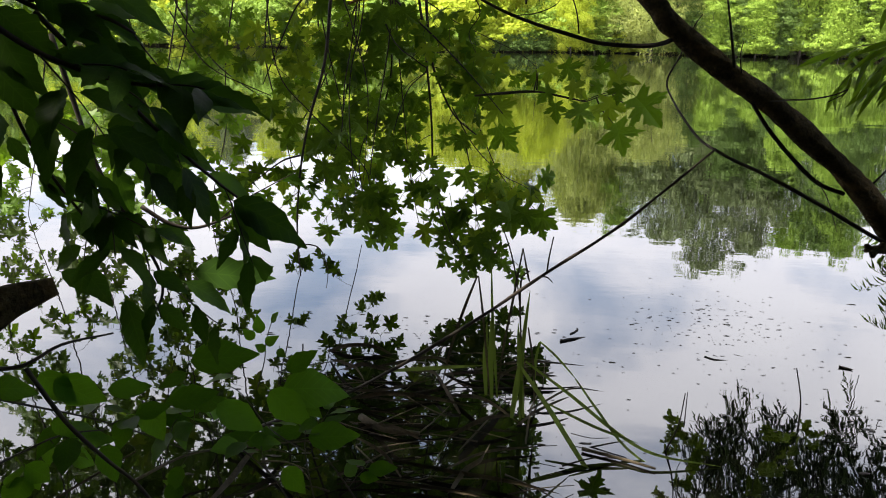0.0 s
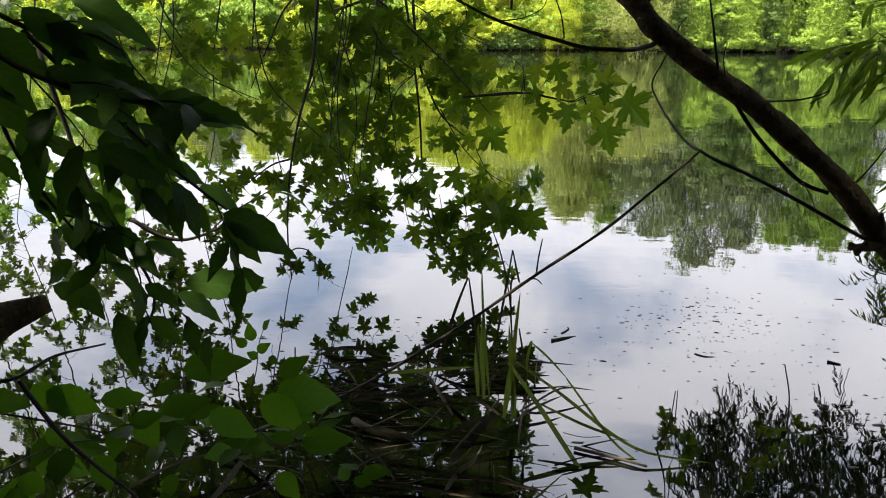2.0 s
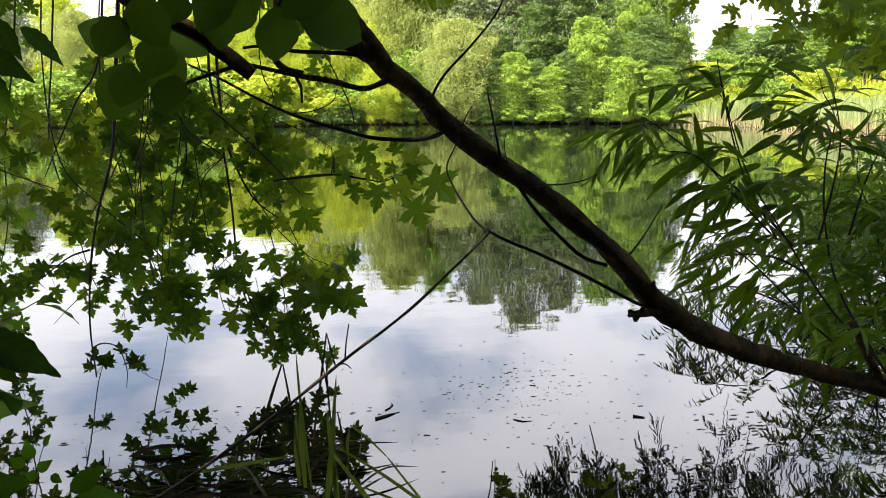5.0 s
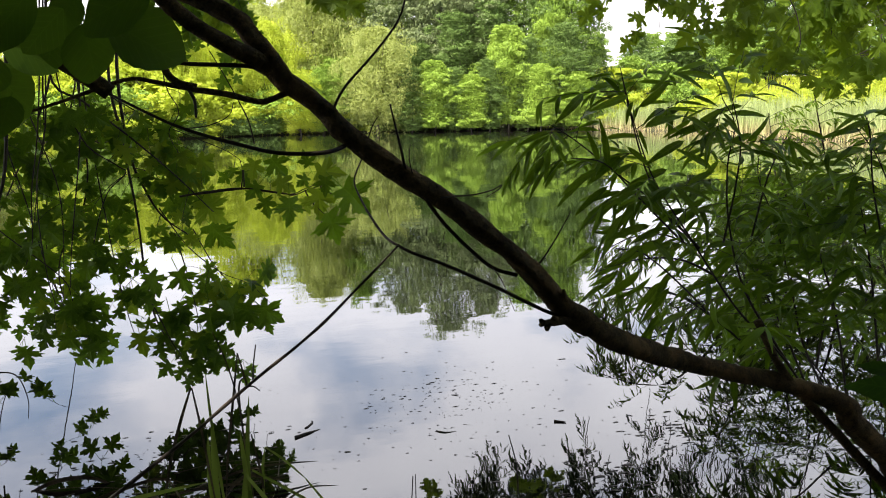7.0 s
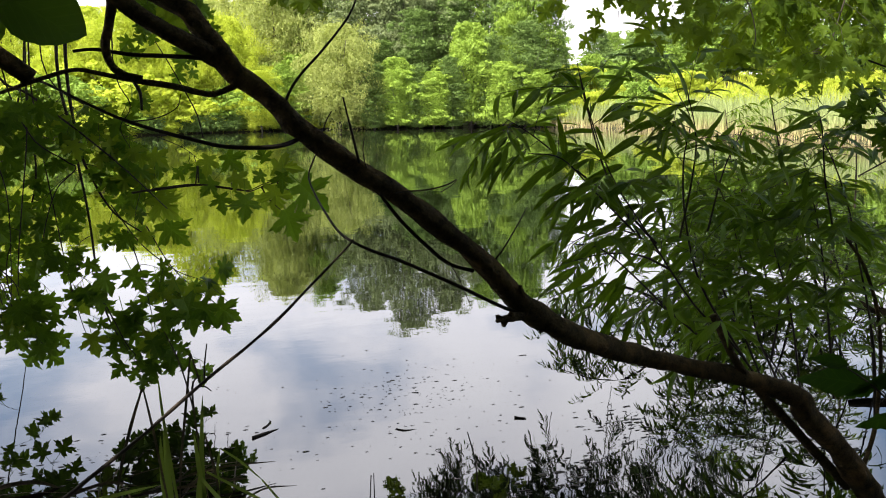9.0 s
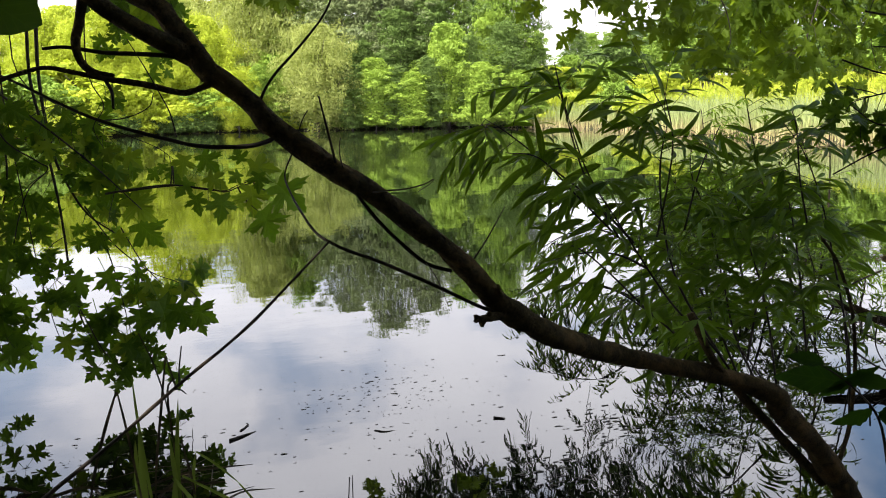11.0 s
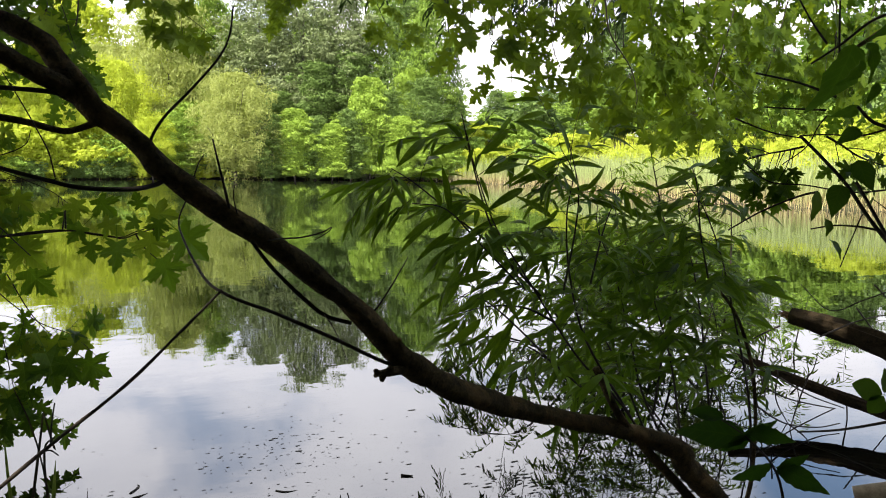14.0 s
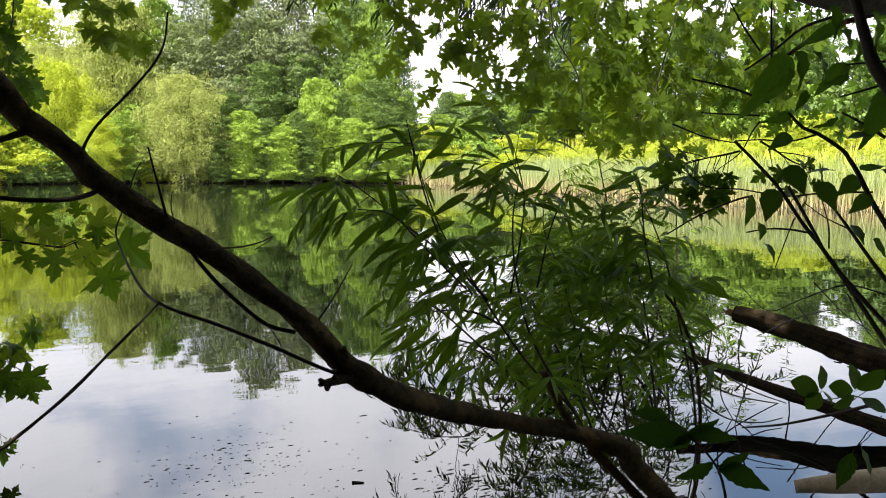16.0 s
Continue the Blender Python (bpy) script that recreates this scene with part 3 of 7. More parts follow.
def quads_mesh(name, v, mat):
    n = len(v) // 4
    me = bpy.data.meshes.new(name)
    me.vertices.add(len(v))
    me.vertices.foreach_set("co", v.ravel())
    me.loops.add(4 * n)
    me.loops.foreach_set("vertex_index", np.arange(4 * n, dtype=np.int32))
    me.polygons.add(n)
    me.polygons.foreach_set("loop_start", np.arange(0, 4 * n, 4, dtype=np.int32))
    me.polygons.foreach_set("loop_total", np.full(n, 4, dtype=np.int32))
    me.update(calc_edges=True)
    me.materials.append(mat)
    return me


def make_tree(rng, height, radius, mat, label, low=0.04, clumps=60, each=430, leaf=0.092, weep=0.0):
    tree = thing("tree", (0, 0, 0), label, "tree", "trees on the far bank")
    bm = bmesh.new()
    lean = rng.uniform(-0.06, 0.06)
    line = [Vector((lean * height * u + 0.12 * math.sin(4 * u + height), 0.1 * math.sin(3 * u), -0.5 + height * 0.86 * u)) for u in [i / 9 for i in range(10)]]
    tube(bm, line, 0.016 * height, 0.03, 8, 0.1, rng)
    part("trunk", bm, TRUNK, tree)
    mesh, centres = clump_crown(rng, height, radius, low * height, clumps, each, leaf, mat, weep)
    for e in centres[:5 if leaf < 0.1 else 2]:
        b = line[max(1, min(8, int((e.z / height - 0.18) * 9)))]
        bm = bmesh.new()
        tube(bm, spline([b, b.lerp(e, 0.5) + Vector((0, 0, -0.06 * radius)), e], 3), 0.006 * height, 0.015, 5)
        part("limb", bm, TRUNK, tree)
    ob = new("crown", mesh)
    ob.parent = tree
    return tree


def make_shrub(rng, height, radius, mat, label, puffs=24, each=130, leaf=0.085):
    shrub = thing("shrub", (0, 0, 0), label, "shrub", "shrubs along the far shore")
    bm = bmesh.new()
    for _ in range(7):
        a = rng.uniform(0, 2 * math.pi)
        e = Vector((math.cos(a) * radius * 0.6, math.sin(a) * radius * 0.6, height * rng.uniform(0.5, 0.9)))
        tube(bm, spline([Vector((0.1 * math.cos(a), 0.1 * math.sin(a), -0.3)), e * 0.5 + Vector((0, 0, 0.2)), e], 3), 0.035, 0.01, 5)
    part("stem", bm, TRUNK, shrub)
    ob = new("crown", clump_crown(rng, height, radius, 0.08 * height, puffs, each, leaf, mat, fill=12)[0])
    ob.parent = shrub
    return shrub


def place(ob, x, y, s, rng, sink=0.0):
    ob_m = pose(x, y, max(0.02, ground_height(x, y)) - sink, 0, 0, rng.uniform(0, 360)) @ Matrix.Diagonal((s * rng.uniform(0.9, 1.1), s * rng.uniform(0.9, 1.1), s, 1))
    return ob_m


def far_bank():
    rng = random.Random(21)
    tall = {"mid": 13, "fresh": 9, "dark": 14, "grey": 15, "gold": 9, "pale": 10}
    kinds = {
        "mid": make_tree(rng, 13, 4.0, CROWN_MID, "tall leafy green broadleaf tree on the far bank"),
        "fresh": make_tree(rng, 9, 4.0, CROWN_FRESH, "bright green broadleaf tree with billowing clumps of leaves", low=0.06, clumps=26, each=760),
        "dark": make_tree(rng, 14, 4.0, CROWN_DARK, "tall dark green tree on the far bank", low=0.02),
        "grey": make_tree(rng, 15, 4.0, CROWN_GREY, "tall silvery grey-green tree behind the shore"),
        "gold": make_tree(rng, 9, 4.0, CROWN_GOLD, "sunlit yellow-green weeping tree by the water", low=0.10, weep=0.5),
        "pale": make_tree(rng, 10, 4.0, CROWN_PALE, "pale yellow-green willow tree by the water", low=0.08, weep=0.8, clumps=70),
    }
    back = {
        "mid": make_tree(rng, 13, 4.4, CROWN_MID, "green broadleaf tree behind the shore trees", clumps=46, each=330, leaf=0.13),
        "dark": make_tree(rng, 14, 4.2, CROWN_DARK, "dark green tree behind the shore trees", clumps=46, each=330, leaf=0.13),
        "gold": make_tree(rng, 13, 4.8, CROWN_GOLD, "yellow-green tree behind the shore trees", clumps=46, each=330, leaf=0.13),
        "grey": make_tree(rng, 15, 4.8, CROWN_GREY, "silvery tree behind the shore trees", clumps=46, each=330, leaf=0.13),
    }
    shrubs = {
        "mid": make_shrub(rng, 2.6, 2.0, CROWN_MID, "rounded green shrub at the water's edge", 20, 260),
        "dark": make_shrub(rng, 2.4, 2.1, CROWN_DARK, "dark green shrub at the water's edge", 20, 260),
        "gold": make_shrub(rng, 1.7, 1.9, CROWN_GOLD, "bright yellow-green shrub at the water's edge", 20, 260),
    }
    used = set()

    def put(table, kind, x, y, s, wide=1.0):
        src = table[kind]
        m = place(src, x, y, s, rng) @ Matrix.Diagonal((wide, wide, 1, 1))
        if (id(table), kind) not in used:
            used.add((id(table), kind))
            src.matrix_basis = m
            return
        c = copy_thing(src, Matrix.Identity(4))
        c.matrix_basis = m

    # front row by stretches of shore: x, offset from the shore, kind, height factor
    front = [(-44, 6, "mid", 0.75), (-38, 5, "gold", 0.8), (-33, 7, "mid", 0.8), (-27, 5, "gold", 0.85), (-22, 7, "grey", 0.6), (-17, 5, "pale", 0.75),
             (-12, 6, "gold", 0.9), (-8, 6, "gold", 0.8), (-4.5, 5, "gold", 0.85)]
    for x, dy, kind, s in front:
        put(kinds, kind, x, far_shore(x) + dy, s)
    # the wood that faces the clearing: bearing in degrees, distance, kind, height and half width in metres
    wood = [(-1.2, 59, "gold", 6.4, 2.8), (1.8, 60, "gold", 7.6, 3.0), (4.0, 57, "gold", 4.2, 1.8), (1.4, 68, "pale", 9.0, 3.6), (5.2, 66, "pale", 13.2, 4.0), (5.6, 58, "mid", 4.6, 2.0), (9.4, 57.5, "pale", 7.4, 3.3), (7.9, 67, "mid", 13.6, 3.0),
            (11.2, 65, "grey", 14.4, 3.6), (14.2, 63, "grey", 16.0, 4.0), (16.9, 62, "grey", 14.2, 3.0), (12.5, 59.5, "dark", 6.0, 2.0), (13.4, 57.0, "fresh", 5.0, 2.0), (15.0, 59.5, "dark", 8.2, 2.3), (16.0, 56.6, "fresh", 4.0, 1.8), (14.8, 56.8, "dark", 4.4, 1.3), (11.8, 56.8, "dark", 4.6, 1.5)]
    wood += [(17.5, 60.5, "dark", 9.0, 2.4), (18.6, 58.0, "fresh", 7.4, 2.5), (17.3, 57, "dark", 5.0, 1.4), (20.0, 57.4, "dark", 6.5, 1.3), (19.6, 64, "mid", 13.6, 3.2), (20.9, 56.5, "fresh", 4.6, 1.8), (21.5, 61, "dark", 13.0, 2.8), (22.4, 57.5, "dark", 7.4, 1.9), (22.7, 60, "mid", 13.0, 2.3), (24.2, 60.5, "dark", 9.4, 1.7), (23.4, 56.5, "fresh", 4.0, 1.7), (21.6, 58.5, "fresh", 8.2, 1.7)]
    for bearing, d, kind, h, half in wood:
        s = h / tall[kind]
        put(kinds, kind, 0.35 + d * math.sin(radians(bearing)), -0.2 + d * math.cos(radians(bearing)), s, half / 4.0 / s)
    for x in range(-58, 26, 6):
        put(back, rng.choice(["gold", "gold", "mid"] if x < 9 else ["mid", "dark", "grey"]), x + rng.uniform(-2, 2), 74 + rng.uniform(0, 8), (0.72 if x < 2 else 0.95) * rng.uniform(0.9, 1.1))
    for x, y, kind, s in [(44, 72, "dark", 0.36), (47, 67, "mid", 0.5), (49, 62, "dark", 0.6), (47, 56, "mid", 0.79), (47, 49, "dark", 0.79), (49, 43, "mid", 0.82), (47, 37, "dark", 0.74), (49, 31, "mid", 0.82),
                          (47, 25, "dark", 0.79), (49, 19, "mid", 0.84), (47, 13, "dark", 0.79), (49, 7, "mid", 0.84), (47, 0, "dark", 0.84), (58, 47, "dark", 0.90), (58, 38, "dark", 0.90), (59, 28, "mid", 0.90), (58, 18, "dark", 0.90),
                          (58, 8, "dark", 0.90)] + [(53, 34, "dark", 0.86), (53, 24, "mid", 0.86), (53, 42, "dark", 0.84), (53, 52, "dark", 0.84), (53, 14, "dark", 0.86), (44, 84, "dark", 0.42), (50, 92, "mid", 0.5), (57, 90, "dark", 0.5), (60, 104, "mid", 0.6), (70, 108, "dark", 0.6), (50, 108, "mid", 0.55), (66, 92, "mid", 0.55), (38, 56, "mid", 0.62), (42, 58, "dark", 0.72), (36, 62, "dark", 0.30), (54, 74, "mid", 0.45)]:
        put(back, kind, x, y, s * (0.70 if y < 45 else 0.8 if y < 57 else 1.0))
    # low growth in the gap beyond the wood
    for bearing, d, kind, s in ((25.9, 62, "mid", 0.8), (26.6, 66, "gold", 1.1), (27.4, 70, "gold", 1.2), (28.3, 67, "gold", 1.1), (29.2, 64, "mid", 1.1), (27.0, 84, "mid", 1.1), (28.6, 88, "dark", 1.3), (26.0, 80, "gold", 1.1), (30.2, 72, "dark", 1.6)):
        put(shrubs, kind, 0.35 + d * math.sin(radians(bearing)), -0.2 + d * math.cos(radians(bearing)), s)
    for i in range(36):
        x = -52 + i * 2.15
        put(shrubs, rng.choice(["gold", "gold", "mid"] if x < 10 else ["mid", "dark", "dark", "dark"]), x, far_shore(x) + rng.uniform(4, 6), rng.uniform(1.5, 2.3))
    for i in range(16):
        put(shrubs, rng.choice(["mid", "dark"]), 44.5 + rng.uniform(-1, 1), 58 - i * 3.8, rng.uniform(1.3, 2.0))
    x = -56.0
    while x < 24.5:
        put(shrubs, rng.choice(["mid", "dark", "mid", "dark", "gold"] if x > 9 else ["gold", "gold", "mid"]), x, far_shore(x) + rng.uniform(0.35, 1.8), rng.uniform(0.6, 1.35))
        x += rng.uniform(0.9, 1.9)
    for x, y, kind, s in [(26, 50, "gold", 0.9), (28, 47, "mid", 0.8), (27.5, 43.5, "gold", 0.9), (33, 50, "gold", 1.1), (36, 42, "gold", 1.0), (38, 30, "gold", 1.1), (40, 22, "gold", 1.2), (37, 14, "gold", 1.0), (45, 36, "mid", 1.2), (44, 26, "gold", 1.3)]:
        put(shrubs, kind, x, y, s)
    x = -30.0
    while x < 24.0:
        put(shrubs, rng.choice(["mid", "dark", "dark"] if x > 9 else ["mid", "gold", "dark"]), x, far_shore(x) + rng.uniform(-0.05, 0.35), rng.uniform(0.35, 0.6))
        x += rng.uniform(0.7, 1.2)
    for x, y, kind, s in ((21.2, 55.2, "mid", 0.55), (21.9, 54.5, "gold", 0.5), (22.5, 53.7, "mid", 0.6), (23.1, 52.8, "dark", 0.5), (23.6, 52.0, "gold", 0.55), (24.2, 51.2, "mid", 0.6), (24.6, 50.3, "gold", 0.5), (23.4, 54.6, "mid", 0.9), (25.0, 52.6, "gold", 0.9)):
        put(shrubs, kind, x, y, s)
    for table in (kinds, back, shrubs):
        for kind in table:
            if (id(table), kind) not in used:
                put(table, kind, 8.0, 80.0, 0.9)
    # a bleached dead bush leaning over the water
    dead = thing("dead_bush", (18.8, far_shore(18.8) - 0.3, -0.05), "bleached leafless dead bush leaning over the far water's edge", "bush")
    for _ in range(26):
        a = rng.uniform(0, 2 * math.pi)
        e = Vector((math.cos(a) * rng.uniform(0.4, 1.2), -0.5 + math.sin(a) * 0.6, rng.uniform(0.2, 1.5)))
        m = e * 0.5 + Vector((rng.uniform(-0.3, 0.3), 0, rng.uniform(0.0, 0.35)))
        limb("branch", [dead.location + v for v in (Vector((rng.gauss(0, 0.25), 0, 0)), m, e)], 0.014, 0.005, BLEACHED, dead, 4, steps=3)


far_bank()


def blade_field(name, mat, label, category, where, count, height, width, seed):
    """Many standing blades as one mesh."""
    nr = np.random.RandomState(seed)
    pts = []
    while len(pts) < count:
        p = where(nr)
        if p:
            pts.append(p)
    p = np.array(pts)
    k = len(p)
    h = height * (0.55 + 0.6 * nr.rand(k))
    a = nr.rand(k) * 2 * np.pi
    w = width * (0.6 + 0.8 * nr.rand(k))
    sx, sy = np.cos(a) * w, np.sin(a) * w
    lean = nr.normal(scale=0.14, size=(k, 2)) * h[:, None]
    base, mid, tip = p.copy(), p.copy(), p.copy()
    mid[:, 2] += h * 0.6
    tip[:, 2] += h
    mid[:, :2] += lean * 0.4
    tip[:, :2] += lean
    off = np.stack([sx, sy, np.zeros(k)], axis=1)
    v = np.stack([base - off, base + off, mid + off * 0.8, mid - off * 0.8, tip], axis=1).reshape(-1, 3)
    faces = []
    for i in range(k):
        b = 5 * i
        faces += [(b, b + 1, b + 2, b + 3), (b + 3, b + 2, b + 4)]
    ob = new(name, data_mesh(name, v, faces, mat))
    return tagged(ob, label, category, kind="stuff")


def in_reeds(nr):
    y = nr.uniform(2, 55)
    d = abs(nr.normal(0, 1.6)) + nr.uniform(-0.5, 0.6)
    x = right_shore(y) + d
    return (x, y, max(-0.05, ground_height(x, y)))


def in_meadow(nr):
    y = nr.uniform(0, 62)
    x = right_shore(y) + 2.0 + nr.uniform(0, 1) ** 1.4 * 22
    return (x, y, ground_height(x, y))


def at_shore(nr):
    x = nr.uniform(-50, 25)
    y = far_shore(x) + nr.uniform(-0.15, 1.4)
    return (x, y, max(-0.05, ground_height(x, y)))


blade_field("reed_bed", REEDBED, "tall green reeds with straw-coloured feet along the shore", "reeds", in_reeds, 22000, 1.3, 0.012, 3)
blade_field("meadow_grass", MEADOW, "bright yellow-green tall meadow plants behind the reeds", "grass", in_meadow, 12000, 0.7, 0.035, 4)


def meadow_plants():
    """Billowing goldenrod on the slope, too many to count."""
    rng = random.Random(77)
    verts, faces = [], []
    for i in range(150):
        y = rng.uniform(3, 60)
        x = right_shore(y) + 2.2 + 18 * rng.random() ** 1.3
        me = crown_mesh(rng, rng.uniform(0.9, 1.5), rng.uniform(0.9, 1.6), 0.1, 6, 95, 0.06, CROWN_GOLD)
        o = Vector((x, y, ground_height(x, y)))
        k = len(verts)
        verts += [v.co + o for v in me.vertices]
        faces += [tuple(k + j for j in p.vertices) for p in me.polygons]
        bpy.data.meshes.remove(me)
    ob = new("meadow_plants", data_mesh("meadow_plants", verts, faces, CROWN_GOLD))
    tagged(ob, "billowing yellow-green wild plants on the sunny slope", "plants", kind="stuff")


meadow_plants()
blade_field("shore_grass", MEADOW, "yellow-green grass tufts at the far waterline", "grass", at_shore, 1500, 0.24, 0.02, 5)


# ---- leaning limb across the view ----
def leaning_limb():
    base = (2.889, 2.200, -0.045)
    tree = thing("leaning_tree_limb", base, "dark brown leaning tree limb with bare twigs over the water", "tree limb")
    run = [(3.068, 2.200, -0.309), (2.954, 2.200, -0.092)] + [(2.805, 2.200, 0.132), (2.687, 2.200, 0.281), (2.522, 2.200, 0.435)] + [(2.497, 2.200, 0.498), (2.337, 2.200, 0.574), (2.185, 2.200, 0.629), (1.992, 2.180, 0.690), (1.784, 2.140, 0.759), (1.618, 2.080, 0.827), (1.449, 2.000, 0.908), (1.259, 1.920, 1.024), (1.172, 1.900, 1.106), (1.067, 1.900, 1.222), (0.993, 1.900, 1.284), (0.855, 1.900, 1.397), (0.790, 1.900, 1.439), (0.690, 1.920, 1.512), (0.590, 1.930, 1.592)]
    run += [(0.543, 1.950, 1.646), (0.439, 1.980, 1.737), (0.402, 2.000, 1.788), (0.366, 2.020, 1.841), (0.329, 2.040, 1.893), (0.271, 2.060, 1.930), (0.202, 2.080, 1.958), (0.118, 2.100, 2.006)]
    limb("main_limb", run,
         0.058, 0.023, BARK, tree, 16, 0.3, "furrowed dark brown bark, worn reddish on top", 8, profile=(lambda u: 0.0285 + 0.008 * math.exp(-((u - 0.40) / 0.10) ** 2) + 0.028 * max(0.0, 1 - u / 0.30) - 0.007 * max(0.0, (u - 0.78) / 0.22),))
    limb("branch", [(0.426, 2.000, 1.756), (0.352, 1.980, 1.793), (0.287, 1.960, 1.829), (0.224, 1.950, 1.866), (0.172, 1.940, 1.910), (0.122, 1.920, 1.965)], 0.026, 0.02, BARK, tree, 10, 0.2)
    limb("side_stem", [(2.871, 2.250, 0.113), (2.971, 2.300, 0.249), (2.980, 2.300, 0.396), (2.978, 2.300, 0.544), (2.943, 2.300, 0.765), (2.873, 2.300, 0.938), (2.808, 2.300, 1.036), (2.747, 2.300, 1.098)], 0.010, 0.006, BARK, tree, 9, 0.15)
    limb("side_stem", [(2.806, 2.250, 0.065), (2.625, 2.240, 0.243), (2.431, 2.220, 0.434), (2.297, 2.200, 0.563), (2.180, 2.180, 0.694), (2.088, 2.200, 0.870)], 0.022, 0.014, BARK, tree, 8, 0.12)
    limb("twig", [(1.220, 1.900, 1.028), (1.141, 1.880, 1.065), (1.004, 1.880, 1.140), (0.856, 1.880, 1.215), (0.776, 1.880, 1.249), (0.727, 1.900, 1.274), (0.703, 1.980, 1.290), (0.686, 2.100, 1.326), (0.674, 2.250, 1.373), (0.670, 2.350, 1.424), (0.693, 2.300, 1.501), (0.716, 2.250, 1.589), (0.731, 2.220, 1.623)], 0.0065, 0.0016, TWIG, tree, 6, 0.1)
    limb("twig", [(1.076, 1.920, 1.164), (0.997, 1.900, 1.195), (0.928, 1.900, 1.255), (0.863, 1.900, 1.323), (0.819, 1.900, 1.381), (0.793, 1.900, 1.425)], 0.0065, 0.005, TWIG, tree, 6, 0.1)
    limb("twig", [(0.572, 1.950, 1.622), (0.569, 1.940, 1.655), (0.600, 1.920, 1.711), (0.664, 1.900, 1.781), (0.727, 1.900, 1.855), (0.757, 1.900, 1.913), (0.768, 1.900, 1.987)], 0.0045, 0.0022, TWIG, tree, 6, 0.1)
    limb("twig", [(0.757, 1.900, 1.457), (0.739, 1.880, 1.525), (0.721, 1.870, 1.601), (0.708, 1.870, 1.661)], 0.0045, 0.0022, TWIG, tree, 6, 0.1)
    limb("twig", [(0.788, 1.900, 1.414), (0.763, 1.880, 1.486), (0.758, 1.880, 1.524), (0.762, 1.880, 1.553)], 0.002, 0.0012, TWIG, tree, 5)
    limb("twig", [(0.832, 1.900, 1.401), (0.860, 1.820, 1.414), (0.905, 1.760, 1.423), (0.943, 1.720, 1.438), (0.959, 1.700, 1.451), (0.951, 1.700, 1.440), (0.918, 1.700, 1.421)], 0.0025, 0.0012, TWIG, tree, 5)
    limb("twig", [(1.122, 1.900, 1.180), (1.157, 1.900, 1.221), (1.205, 1.920, 1.277), (1.252, 1.940, 1.339)], 0.0035, 0.0015, TWIG, tree, 5)
    limb("twig", [(0.988, 1.880, 1.206), (1.014, 1.860, 1.159), (1.049, 1.860, 1.074)], 0.002, 0.001, TWIG, tree, 5)
    limb("snag", [(1.229, 1.900, 1.024), (1.181, 1.870, 1.026), (1.144, 1.850, 1.032), (1.121, 1.840, 1.030)], 0.016, 0.008, BARK, tree, 7, 0.5, "broken knotty stub")
    for knob in (((1.150, 1.855, 1.024), (1.143, 1.845, 1.012)), ((1.130, 1.845, 1.034), (1.120, 1.84, 1.046)), ((1.172, 1.86, 1.038), (1.166, 1.85, 1.050))):
        limb("knob", knob, 0.013, 0.006, BARK, tree, 7, 0.6, steps=2)
    limb("snag", [(1.220, 1.900, 1.059), (1.211, 1.880, 1.090), (1.202, 1.870, 1.122)], 0.012, 0.004, BARK, tree, 6, 0.4)
    limb("branch", [(0.601, 1.930, 1.559), (0.572, 1.900, 1.547), (0.517, 1.870, 1.538), (0.409, 1.870, 1.542), (0.325, 1.880, 1.563), (0.242, 1.900, 1.587), (0.160, 1.920, 1.617), (0.079, 1.950, 1.657), (-0.006, 2.000, 1.702), (-0.092, 2.050, 1.740)], 0.0068, 0.003, TWIG, tree, 7, 0.12)
    limb("branch", [(0.459, 1.970, 1.702), (0.405, 1.950, 1.679), (0.368, 1.940, 1.674), (0.290, 1.930, 1.694), (0.208, 1.920, 1.707), (0.128, 1.920, 1.724), (0.068, 1.920, 1.734), (-0.011, 1.950, 1.715), (-0.129, 2.000, 1.678), (-0.277, 2.050, 1.636)], 0.009, 0.004, BARK, tree, 7, 0.3)
    limb("branch", [(0.220, 1.930, 1.712), (0.177, 1.930, 1.723), (0.149, 1.930, 1.748), (0.141, 1.930, 1.791), (0.154, 1.940, 1.845), (0.162, 1.950, 1.900), (0.156, 1.960, 1.981), (0.176, 1.970, 2.075)], 0.008, 0.013, BARK, tree, 8, 0.35)
    limb("branch", [(0.411, 2.000, 1.756), (0.352, 1.980, 1.766), (0.281, 1.960, 1.769), (0.197, 1.950, 1.772), (0.116, 1.950, 1.784), (0.065, 1.940, 1.779)], 0.007, 0.004, TWIG, tree, 7, 0.15)
    limb("twig", [(0.201, 1.920, 1.704), (0.213, 1.910, 1.676), (0.214, 1.900, 1.636)], 0.005, 0.003, TWIG, tree, 6, 0.1)
    limb("twig", [(0.354, 1.920, 1.565), (0.343, 1.910, 1.623), (0.318, 1.900, 1.681), (0.287, 1.900, 1.745), (0.257, 1.900, 1.801)], 0.002, 0.0012, TWIG, tree, 5)
    limb("twig", [(0.185, 1.950, 1.608), (0.243, 1.920, 1.615), (0.294, 1.920, 1.639), (0.308, 1.920, 1.674)], 0.0018, 0.001, TWIG, tree, 5)


leaning_limb()

